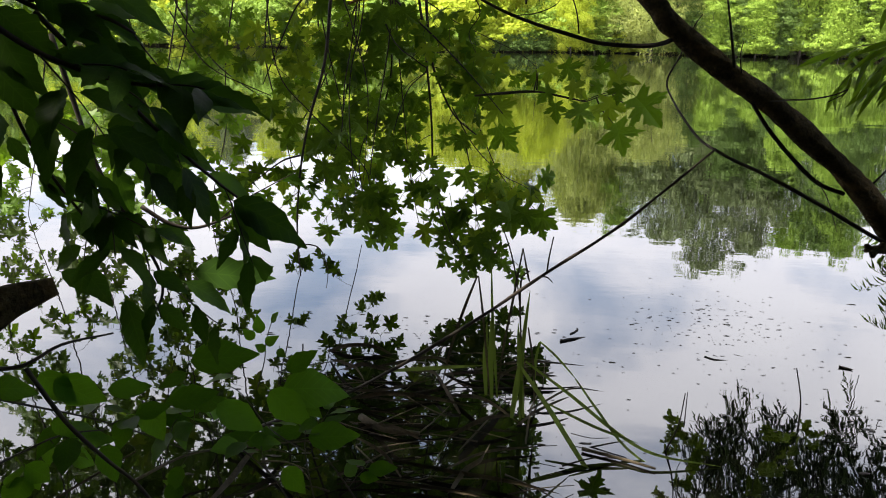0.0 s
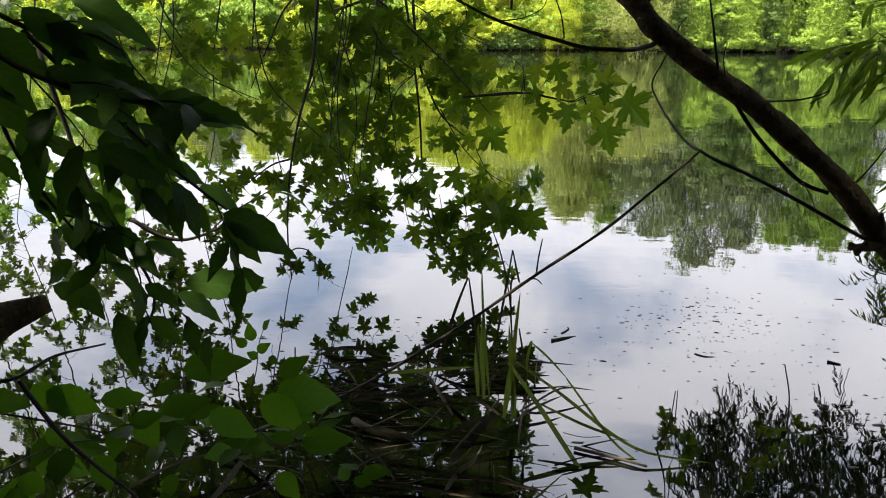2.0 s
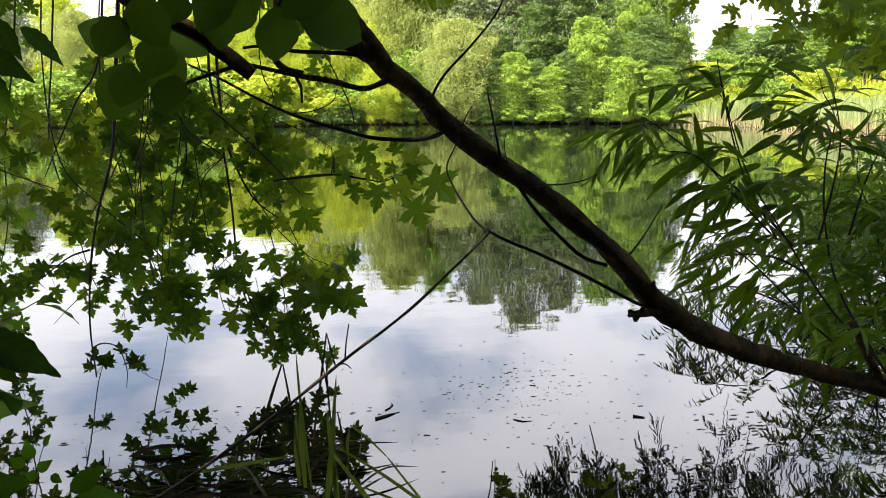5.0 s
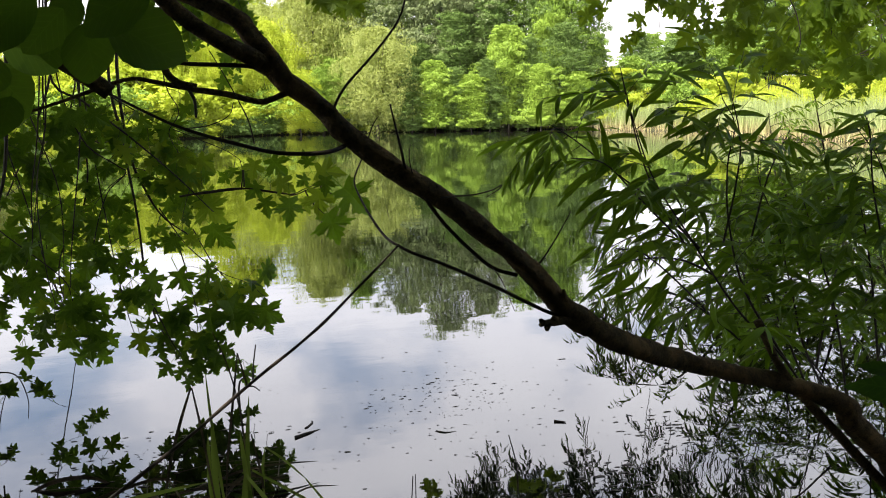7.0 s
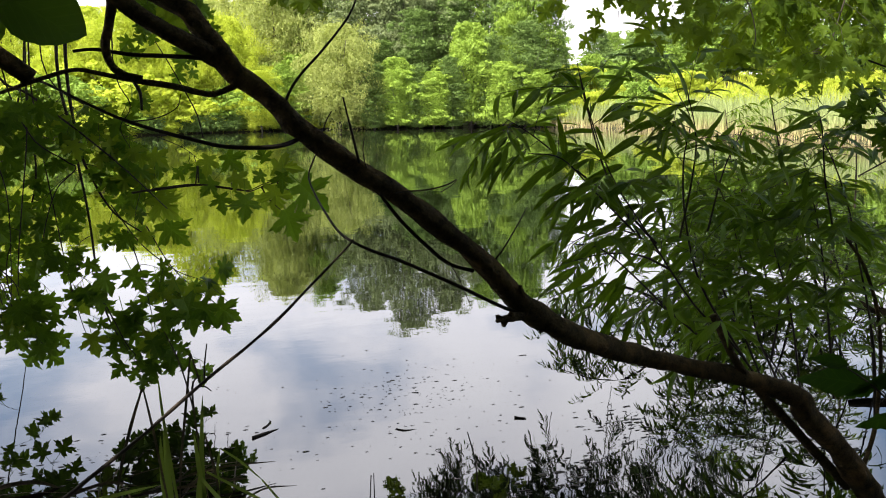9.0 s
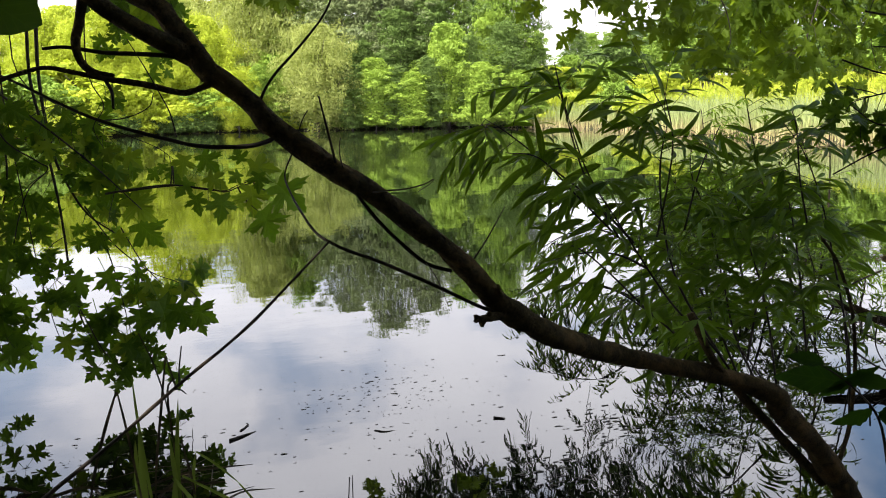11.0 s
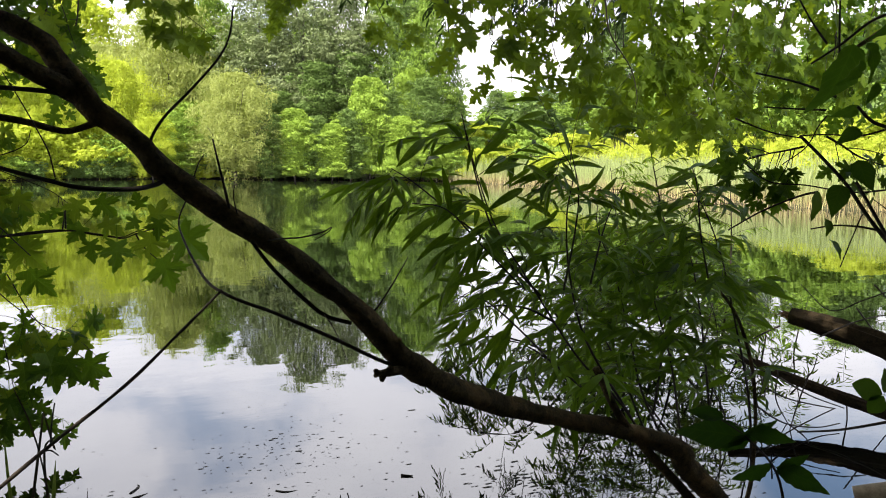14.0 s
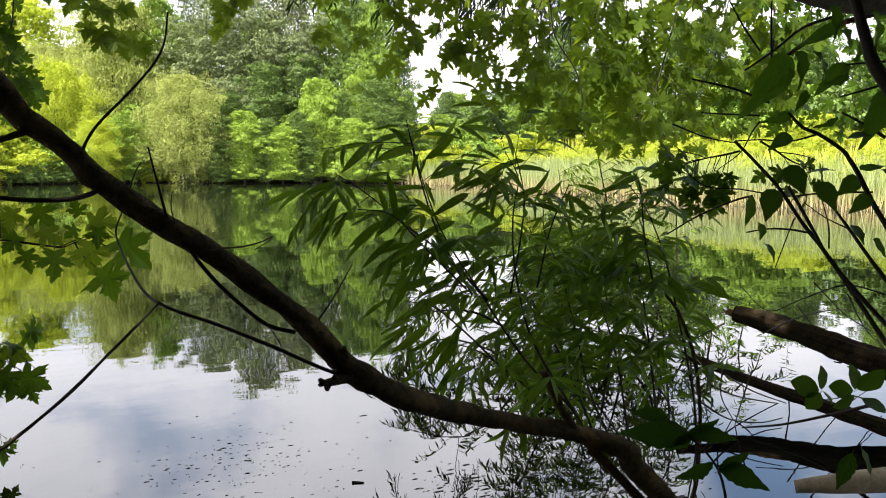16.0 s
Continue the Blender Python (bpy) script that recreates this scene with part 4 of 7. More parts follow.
fallen = [(0.728, 1.900, 1.279), (0.617, 1.940, 1.159), (0.496, 1.990, 1.031), (0.299, 2.070, 0.858), (0.113, 2.150, 0.686), (-0.034, 2.200, 0.566), (-0.173, 2.250, 0.452), (-0.386, 2.320, 0.299), (-0.619, 2.400, 0.157), (-0.879, 2.500, 0.010)]
dead_twig = thing("dead_branch", fallen[-1], "long thin bare dead branch rising out of the water", "branch")
limb("stem", fallen, 0.0032, 0.0085, TWIG, dead_twig, 7, 0.4)
limb("twig", [(0.312, 2.070, 0.868), (0.316, 2.060, 0.920), (0.326, 2.060, 0.982)], 0.003, 0.0018, TWIG, dead_twig, 5)
limb("twig", [(0.291, 2.070, 0.854), (0.312, 2.060, 0.857), (0.330, 2.060, 0.841)], 0.003, 0.0015, TWIG, dead_twig, 5)
limb("twig", [(-0.276, 2.280, 0.367), (-0.381, 2.300, 0.337), (-0.461, 2.300, 0.372), (-0.542, 2.300, 0.376)], 0.003, 0.0015, TWIG, dead_twig, 5)


# ---- hanging maple boughs ----
def bough(stems, shapes, label, seed, group, limit=300, spread=0.75, kind="maple", start=0.1):
    """stems: points, thickness, leaf size, number of side shoots, reach, leaves on each."""
    rng = random.Random(seed)
    b = thing(kind + "_bough", stems[0][0][0], label, kind + " branch", group)
    total = 0
    for points, thick, size, shoots, reach, per in stems:
        if points[0][2] > 1.85:
            top = Vector(points[0])
            points = [top + Vector((0.06, 0.1, 0.8)), *points]
        total += leafy_stem(b, rng, points, thick, max(0.0014, thick * 0.35), shapes, size, shoots, reach, per, droop=0.9, start=start, limit=limit, front=1.3, flat=0.42, stalk=0.55 if kind == "maple" else 0.08, spread=spread, tail=0.9)
    join_rest(b)
    return b


SHADE_LABEL = "hanging maple bough with deeply lobed green leaves"
OVER = "maple boughs over the water"
bough([([(-0.734, 4.000, 1.868), (-0.752, 4.000, 1.703), (-0.790, 4.000, 1.390), (-0.880, 4.000, 1.093), (-0.938, 4.000, 0.816), (-0.968, 4.000, 0.497), (-0.958, 4.000, 0.207)], 0.012, 0.105, 0, 0.2, 0),
       ([(-0.969, 4.000, 0.366), (-0.911, 4.000, 0.392), (-0.837, 4.000, 0.362), (-0.802, 4.000, 0.240), (-0.811, 4.000, 0.139)], 0.005, 0.1, 0, 0.2, 0),
       ([(-0.955, 4.000, 0.690), (-1.047, 4.000, 0.607), (-1.147, 4.000, 0.507)], 0.0024, 0.1, 0, 0.1, 0),
       ([(-0.936, 4.000, 0.893), (-1.037, 4.000, 0.860), (-1.151, 4.000, 0.778), (-1.234, 4.000, 0.713)], 0.006, 0.112, 4, 0.2, 4)] + [([(-0.661, 4.400, 1.897), (-0.691, 4.400, 1.533), (-0.769, 4.400, 1.151), (-0.815, 4.400, 0.852)], 0.006, 0.112, 9, 0.33, 4),
       ([(-0.531, 4.600, 1.912), (-0.633, 4.600, 1.532), (-0.739, 4.600, 1.235), (-0.778, 4.600, 0.928), (-0.765, 4.600, 0.647)], 0.006, 0.112, 9, 0.33, 4),
       ([(-0.892, 4.300, 1.888), (-0.854, 4.300, 1.531), (-0.781, 4.300, 1.191), (-0.715, 4.300, 0.837), (-0.609, 4.300, 0.505), (-0.586, 4.300, 0.385)], 0.005, 0.112, 9, 0.30, 4),
       ([(-0.746, 4.200, 1.882), (-0.684, 4.200, 1.593), (-0.601, 4.200, 1.264), (-0.611, 4.200, 0.920), (-0.640, 4.200, 0.627)], 0.005, 0.125, 6, 0.26, 4)],
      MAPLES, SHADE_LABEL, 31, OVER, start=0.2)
# half the leaf shapes below carry the sunlit colouring
bough([([(-0.916, 4.400, 1.894), (-1.052, 4.400, 1.651), (-1.160, 4.400, 1.431), (-1.251, 4.400, 1.237)], 0.008, 0.112, 7, 0.36, 4),
       ([(-0.698, 4.800, 1.925), (-0.880, 4.800, 1.459), (-1.031, 4.800, 1.145), (-1.185, 4.800, 0.892)], 0.008, 0.112, 9, 0.36, 4),
       ([(-2.015, 5.000, 1.858), (-1.872, 5.000, 1.510), (-1.715, 5.000, 1.297), (-1.458, 5.000, 1.120), (-1.347, 5.000, 1.049)], 0.007, 0.112, 7, 0.34, 4),
       ([(-1.898, 5.000, 1.928), (-1.929, 5.000, 1.509), (-2.029, 5.000, 1.182), (-2.095, 5.000, 0.843)], 0.007, 0.112, 7, 0.34, 4),
       ([(-2.346, 5.000, 1.923), (-2.278, 5.000, 1.432), (-2.239, 5.000, 0.991), (-2.113, 5.000, 0.611)], 0.007, 0.112, 7, 0.34, 4)],
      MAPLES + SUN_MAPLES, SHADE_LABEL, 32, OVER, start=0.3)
bough([([(-0.356, 4.500, 1.907), (-0.321, 4.500, 1.538), (-0.273, 4.500, 1.087), (-0.251, 4.500, 0.647), (-0.189, 4.500, 0.402), (-0.092, 4.500, 0.255)], 0.010, 0.112, 9, 0.33, 4),
       ([(-0.298, 4.400, 1.900), (-0.271, 4.400, 1.446), (-0.217, 4.400, 1.259), (-0.126, 4.400, 1.084), (0.025, 4.400, 0.958)], 0.011, 0.112, 7, 0.3, 4),
       ([(-0.080, 4.500, 0.975), (-0.019, 4.500, 0.688), (0.022, 4.500, 0.410), (0.048, 4.500, 0.231)], 0.004, 0.112, 10, 0.26, 4)] + [([(-0.517, 4.500, 1.845), (-0.519, 4.500, 1.246), (-0.691, 4.500, 0.875), (-0.694, 4.500, 0.633), (-0.626, 4.500, 0.459)], 0.006, 0.112, 9, 0.32, 4),
       ([(-0.471, 4.400, 1.899), (-0.455, 4.400, 1.474), (-0.422, 4.400, 1.094), (-0.387, 4.400, 0.763), (-0.342, 4.400, 0.491), (-0.300, 4.400, 0.353)], 0.005, 0.110, 9, 0.30, 4)],
      MAPLES, SHADE_LABEL, 33, OVER, start=0.2)
# one leaf shape in three has sunlight in its colour
bough([([(-0.594, 4.200, 1.883), (-0.443, 4.200, 1.713), (-0.243, 4.200, 1.535), (-0.040, 4.200, 1.336), (0.152, 4.200, 1.121)], 0.008, 0.112, 7, 0.3, 4),
       ([(0.020, 4.500, 0.994), (0.127, 4.600, 0.744), (0.272, 4.650, 0.563), (0.420, 4.700, 0.430)], 0.004, 0.112, 3, 0.12, 3),
       ([(0.004, 3.950, 1.236), (0.135, 3.920, 1.255), (0.306, 3.900, 1.269), (0.493, 3.900, 1.239), (0.565, 3.900, 1.224), (0.634, 3.900, 1.248), (0.717, 3.900, 1.269)], 0.006, 0.15, 0, 0.17, 0)] + [([(-0.143, 4.400, 1.132), (-0.009, 4.450, 0.900), (0.163, 4.500, 0.728), (0.318, 4.500, 0.647), (0.450, 4.500, 0.502)], 0.004, 0.110, 5, 0.16, 4),
       ([(-0.395, 4.300, 1.892), (-0.208, 4.300, 1.660), (0.012, 4.300, 1.544), (0.232, 4.300, 1.443), (0.329, 4.300, 1.368)], 0.004, 0.112, 6, 0.26, 4),
       ([(0.306, 3.900, 1.269), (0.317, 3.900, 1.345), (0.308, 3.900, 1.414)], 0.004, 0.112, 0, 0.13, 0),
       ([(-0.053, 4.200, 1.888), (0.012, 4.200, 1.661), (-0.045, 4.200, 1.544), (0.020, 4.200, 1.397)], 0.004, 0.112, 4, 0.22, 4)],
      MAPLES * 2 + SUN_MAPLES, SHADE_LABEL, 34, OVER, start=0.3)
# leaves that stand clear at the boughs' edges, stalk to tip
EDGE = [(0.379, 3.780, 1.412), (0.356, 3.760, 1.313), (0.648, 3.900, 1.371), (0.619, 3.880, 1.448), (0.463, 4.020, 1.407), (0.540, 4.000, 1.307), (0.479, 3.840, 1.310), (0.570, 3.820, 1.247), (0.421, 3.960, 1.207), (0.431, 3.940, 1.105), (0.535, 3.780, 1.220), (0.528, 3.760, 1.080), (0.685, 3.900, 1.249), (0.699, 3.880, 1.095), (0.744, 4.020, 1.106), (0.801, 4.000, 0.935), (0.810, 3.840, 1.256), (0.946, 3.820, 1.114), (0.692, 3.960, 1.335), (0.842, 3.940, 1.331), (0.718, 3.780, 1.319), (0.708, 3.760, 1.223), (0.391, 3.900, 1.285), (0.323, 3.880, 1.212), (0.621, 4.020, 1.191), (0.654, 4.000, 1.112), (0.629, 3.840, 1.319), (0.577, 3.820, 1.272)]
EDGE_LOW = [(-0.628, 4.280, 0.610), (-0.706, 4.260, 0.491), (-0.506, 4.400, 0.468), (-0.614, 4.380, 0.339), (-0.488, 4.520, 0.416), (-0.440, 4.500, 0.329), (-0.294, 4.340, 0.445), (-0.268, 4.320, 0.312), (-0.136, 4.460, 0.526), (-0.111, 4.440, 0.374), (0.092, 4.280, 0.574), (0.103, 4.260, 0.427), (0.013, 4.400, 0.406), (0.004, 4.380, 0.235), (0.043, 4.520, 0.377), (0.104, 4.500, 0.226), (0.195, 4.340, 0.597), (0.259, 4.320, 0.387), (0.213, 4.460, 0.641), (0.271, 4.440, 0.523), (0.283, 4.280, 0.587), (0.338, 4.260, 0.446), (0.370, 4.400, 0.536), (0.491, 4.380, 0.424), (0.302, 4.520, 0.625), (0.419, 4.500, 0.574), (0.084, 4.340, 0.787), (0.141, 4.320, 0.825), (0.120, 4.460, 1.018), (0.238, 4.440, 0.869), (0.092, 4.280, 1.180), (0.204, 4.260, 1.041)]
EDGE_SIDE = [(-0.757, 4.330, 0.664), (-0.795, 4.310, 0.592), (-0.856, 4.450, 0.724), (-0.896, 4.430, 0.613), (-0.976, 4.570, 0.892), (-1.051, 4.550, 0.803), (-1.144, 4.390, 0.743), (-1.151, 4.370, 0.589), (-1.289, 4.510, 0.591), (-1.259, 4.490, 0.504), (-1.342, 4.330, 0.928), (-1.422, 4.310, 0.829), (-1.405, 4.450, 0.732), (-1.370, 4.430, 0.612), (-1.248, 4.570, 1.132), (-1.276, 4.550, 1.004), (-1.064, 4.390, 1.053), (-1.117, 4.370, 0.929), (-0.383, 4.510, 0.641), (-0.318, 4.490, 0.514), (-0.214, 4.330, 0.780), (-0.161, 4.310, 0.653), (-0.478, 4.450, 0.921), (-0.510, 4.430, 0.782), (-0.652, 4.570, 0.762), (-0.703, 4.550, 0.623), (-0.069, 4.390, 0.774), (-0.012, 4.370, 0.639), (-0.913, 4.510, 1.054), (-0.964, 4.490, 0.920)]
edge_rng = random.Random(38)
edge = thing("maple_bough", EDGE[0], "thin maple twig with separate toothed green leaves", "maple branch", OVER)
for line in [[(0.078, 3.900, 1.247), (0.321, 3.900, 1.266), (0.421, 3.900, 1.249), (0.550, 3.900, 1.229), (0.620, 3.900, 1.253), (0.694, 3.900, 1.277)], [(0.320, 3.900, 1.275), (0.324, 3.900, 1.387)], [(0.620, 3.900, 1.247), (0.653, 3.900, 1.183), (0.714, 3.900, 1.119)], [(0.694, 3.900, 1.277), (0.719, 3.900, 1.241), (0.812, 3.900, 1.201)]]:
    limb("twig", line, 0.0045, 0.002, TWIG, edge, 5, 0.1)
low_edge = thing("maple_bough", EDGE_LOW[0], "outermost maple spray with toothed leaves hanging tip down", "maple branch", OVER)
for holder, places in ((edge, EDGE), (low_edge, EDGE_LOW), (low_edge, EDGE_SIDE)):
    for i in range(0, len(places), 2):
        a, b = Vector(places[i]), Vector(places[i + 1])
        # every third leaf is coloured as though the sun caught it
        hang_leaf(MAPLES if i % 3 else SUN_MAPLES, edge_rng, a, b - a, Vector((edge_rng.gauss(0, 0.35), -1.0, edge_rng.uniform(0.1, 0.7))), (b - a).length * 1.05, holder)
bare = thing("bare_hanging_twigs", (-0.606, 4.100, 1.932), "bunch of thin dark leafless twigs hanging among maple leaves", "twigs")
for twig in [[(-0.606, 4.100, 1.932), (-0.656, 4.100, 1.535), (-0.707, 4.100, 1.269), (-0.727, 4.100, 1.024), (-0.770, 4.100, 0.905)], [(-0.559, 4.000, 1.924), (-0.592, 4.000, 1.593), (-0.649, 4.000, 1.364), (-0.665, 4.000, 1.128), (-0.651, 4.000, 0.855), (-0.628, 4.000, 0.716)], [(-0.429, 4.100, 1.933), (-0.459, 4.100, 1.538), (-0.516, 4.100, 1.182), (-0.555, 4.100, 0.936), (-0.572, 4.100, 0.778)]] + [[(-0.563, 4.200, 1.940), (-0.474, 4.200, 1.537), (-0.319, 4.200, 1.391), (-0.272, 4.200, 1.347), (-0.365, 4.200, 1.254), (-0.424, 4.200, 1.114), (-0.459, 4.200, 0.987)], [(-1.146, 4.200, 1.878), (-1.106, 4.200, 1.346), (-0.922, 4.200, 1.102), (-0.637, 4.200, 0.823), (-0.590, 4.200, 0.694), (-0.536, 4.200, 0.497)], [(-1.695, 4.200, 1.638), (-1.566, 4.200, 1.429), (-1.460, 4.200, 1.324), (-1.255, 4.200, 1.235), (-1.144, 4.200, 1.191)],
             [(-0.235, 4.400, 0.632), (-0.182, 4.400, 0.497), (-0.129, 4.400, 0.359), (-0.083, 4.400, 0.283)]]:
    top = Vector(twig[0])
    limb("twig", ([top + Vector((0.05, 0.1, 0.8))] if top.z > 1.7 else []) + list(twig), 0.0045, 0.0025, TWIG, bare, 5, 0.1)
LOW_LABEL = "low maple bough trailing close above the water"
bough([([(-1.197, 5.600, 1.977), (-1.196, 5.700, 1.356), (-1.101, 5.800, 0.808), (-0.998, 5.800, 0.373), (-0.935, 5.800, 0.095)], 0.008, 0.115, 5, 0.26, 5),
       ([(-1.521, 5.600, 1.973), (-1.619, 5.700, 1.348), (-1.539, 5.800, 0.841), (-1.465, 5.800, 0.448), (-1.404, 5.800, 0.271)], 0.008, 0.115, 5, 0.26, 5),
       ([(-1.832, 5.800, 1.985), (-1.989, 5.900, 1.335), (-2.058, 6.000, 0.760), (-2.179, 6.000, 0.298), (-2.222, 6.000, -0.011)], 0.008, 0.115, 9, 0.30, 5)],
      MAPLES, LOW_LABEL, 35, OVER)
bough([([(-2.257, 5.800, 1.981), (-2.436, 5.900, 1.327), (-2.617, 6.000, 0.746), (-2.703, 6.000, 0.282), (-2.703, 6.000, -0.004)], 0.008, 0.115, 26, 0.46, 6),
       ([(-2.773, 5.800, 1.976), (-2.978, 5.900, 1.318), (-3.136, 6.000, 0.733), (-3.233, 6.000, 0.266), (-3.237, 6.000, 0.002)], 0.008, 0.115, 26, 0.46, 6),
       ([(-3.253, 5.800, 1.971), (-3.436, 5.900, 1.309), (-3.614, 6.000, 0.721), (-3.746, 6.000, 0.250), (-3.805, 6.000, -0.017)], 0.008, 0.115, 26, 0.46, 6),
       ([(-3.739, 5.800, 1.967), (-3.993, 5.900, 1.299), (-4.147, 6.000, 0.708), (-4.316, 6.000, 0.232), (-4.313, 6.000, -0.084)], 0.008, 0.115, 26, 0.46, 6)],
      MAPLES, LOW_LABEL, 36, OVER)

for k in range(11):
    hx = -5.5 + 0.56 * k
    hz = 4.4 if hx < -0.4 else 3.3
    bough([([(hx, 6.3, hz), (hx + 0.1, 6.2, hz * 0.8), (hx - 0.05, 6.1, hz * 0.75), (hx + 0.05, 6.0, 2.6)], 0.009, 0.115, 26, 0.48, 8),
           ([(hx + 0.25, 6.9, hz + 0.4), (hx + 0.3, 6.8, hz * 0.85), (hx + 0.2, 6.7, hz * 0.7), (hx + 0.3, 6.6, 2.7)], 0.009, 0.115, 24, 0.48, 8)],
          MAPLES, "upper maple bough dense with dark lobed leaves", 140 + k, OVER, 30)
for k in range(7):
    hx = -4.2 + 0.5 * k
    bough([([(hx, 4.9, 3.6), (hx + 0.1, 4.8, 3.0), (hx - 0.05, 4.75, 2.7), (hx + 0.05, 4.7, 2.45)], 0.009, 0.115, 22, 0.42, 7)],
          MAPLES, "upper maple bough dense with dark lobed leaves", 240 + k, OVER, 20)

FAR_LABEL = "overhanging maple bough further along the bank"
# these boughs look sunlit through the lighter leaf copy
SUN_LABEL = "maple bough with lobed leaves coloured light yellow-green as if sunlit"
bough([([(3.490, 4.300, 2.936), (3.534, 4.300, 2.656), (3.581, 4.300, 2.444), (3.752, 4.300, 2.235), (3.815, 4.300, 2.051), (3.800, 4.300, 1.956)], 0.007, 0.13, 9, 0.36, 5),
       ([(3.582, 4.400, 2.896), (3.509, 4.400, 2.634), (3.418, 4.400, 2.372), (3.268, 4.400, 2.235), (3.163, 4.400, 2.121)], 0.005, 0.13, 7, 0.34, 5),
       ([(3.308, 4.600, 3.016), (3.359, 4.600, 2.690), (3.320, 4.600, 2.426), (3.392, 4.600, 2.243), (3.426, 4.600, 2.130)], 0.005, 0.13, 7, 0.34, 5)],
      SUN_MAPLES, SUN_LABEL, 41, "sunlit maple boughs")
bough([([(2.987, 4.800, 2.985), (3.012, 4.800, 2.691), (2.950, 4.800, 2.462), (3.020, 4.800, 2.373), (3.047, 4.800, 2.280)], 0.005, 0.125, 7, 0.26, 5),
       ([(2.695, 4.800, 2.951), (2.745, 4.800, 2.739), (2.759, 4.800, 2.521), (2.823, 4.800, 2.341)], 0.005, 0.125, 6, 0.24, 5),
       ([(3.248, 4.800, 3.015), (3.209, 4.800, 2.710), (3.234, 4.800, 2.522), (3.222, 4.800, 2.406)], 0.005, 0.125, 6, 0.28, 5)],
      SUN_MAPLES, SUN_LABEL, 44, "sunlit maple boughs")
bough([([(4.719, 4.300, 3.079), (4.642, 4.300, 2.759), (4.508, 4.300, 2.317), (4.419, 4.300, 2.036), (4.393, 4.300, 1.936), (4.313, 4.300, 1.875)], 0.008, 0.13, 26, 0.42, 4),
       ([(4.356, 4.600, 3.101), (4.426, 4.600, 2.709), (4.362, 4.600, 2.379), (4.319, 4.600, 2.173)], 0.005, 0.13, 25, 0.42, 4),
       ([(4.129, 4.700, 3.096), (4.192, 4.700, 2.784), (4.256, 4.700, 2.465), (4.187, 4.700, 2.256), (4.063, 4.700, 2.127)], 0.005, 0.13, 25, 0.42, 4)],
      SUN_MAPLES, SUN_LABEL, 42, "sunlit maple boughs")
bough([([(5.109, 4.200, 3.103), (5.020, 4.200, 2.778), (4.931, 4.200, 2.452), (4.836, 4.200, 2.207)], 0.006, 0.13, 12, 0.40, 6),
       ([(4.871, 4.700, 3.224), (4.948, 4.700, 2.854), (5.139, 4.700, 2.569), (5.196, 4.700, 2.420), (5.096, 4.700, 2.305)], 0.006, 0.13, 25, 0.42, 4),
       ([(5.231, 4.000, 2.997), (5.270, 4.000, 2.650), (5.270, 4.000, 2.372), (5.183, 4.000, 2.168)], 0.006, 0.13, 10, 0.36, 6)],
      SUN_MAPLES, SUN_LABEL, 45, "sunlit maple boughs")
bough([([(3.253, 8.600, 3.830), (3.444, 8.600, 3.365), (3.589, 8.600, 3.100), (3.846, 8.600, 2.887)], 0.006, 0.15, 9, 0.34, 6),
       ([(2.434, 8.800, 3.777), (2.488, 8.800, 3.429), (2.545, 8.800, 3.195)], 0.006, 0.15, 9, 0.34, 6)],
      SUN_MAPLES, FAR_LABEL, 43, "sunlit maple boughs")
bough([([(0.669, 5.000, 2.789), (0.781, 5.000, 2.613), (0.869, 5.000, 2.526), (1.022, 5.000, 2.442), (1.178, 5.000, 2.322)], 0.004, 0.12, 7, 0.2, 5),
       ([(0.296, 5.000, 2.654), (0.339, 5.000, 2.385), (0.386, 5.000, 2.203)], 0.004, 0.12, 5, 0.2, 5)],
      SUN_MAPLES, "drooping maple twigs with lobed green leaves overhead", 46, "sunlit maple boughs")
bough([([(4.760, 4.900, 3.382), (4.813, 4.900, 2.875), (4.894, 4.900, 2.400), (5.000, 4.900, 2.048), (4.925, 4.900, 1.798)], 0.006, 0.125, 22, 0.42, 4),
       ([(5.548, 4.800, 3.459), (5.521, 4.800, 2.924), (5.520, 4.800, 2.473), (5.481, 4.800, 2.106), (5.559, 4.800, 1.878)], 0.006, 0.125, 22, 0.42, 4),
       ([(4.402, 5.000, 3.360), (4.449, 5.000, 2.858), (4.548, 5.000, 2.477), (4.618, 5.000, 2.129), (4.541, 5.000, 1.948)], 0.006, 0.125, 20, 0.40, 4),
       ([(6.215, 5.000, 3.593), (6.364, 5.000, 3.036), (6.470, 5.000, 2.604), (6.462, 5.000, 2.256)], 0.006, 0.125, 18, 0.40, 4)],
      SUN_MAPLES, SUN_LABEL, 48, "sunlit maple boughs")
bough([([(6.874, 4.900, 3.653), (6.846, 4.900, 3.162), (6.662, 4.900, 2.753), (6.620, 4.900, 2.405), (6.500, 4.900, 2.102)], 0.007, 0.14, 28, 0.44, 5),
       ([(7.501, 4.800, 3.710), (7.477, 4.800, 3.207), (7.328, 4.800, 2.739), (7.253, 4.800, 2.328), (7.359, 4.800, 2.075)], 0.007, 0.14, 28, 0.44, 5),
       ([(6.298, 5.200, 3.651), (6.334, 5.200, 3.165), (6.293, 5.200, 2.765), (6.355, 5.200, 2.417), (6.235, 5.200, 2.108)], 0.007, 0.14, 26, 0.44, 5),
       ([(7.846, 4.600, 3.706), (7.838, 4.600, 3.106), (7.666, 4.600, 2.485), (7.810, 4.600, 1.976)], 0.007, 0.14, 24, 0.44, 5)],
      MAPLES, SHADE_LABEL, 47, "sunlit maple boughs")
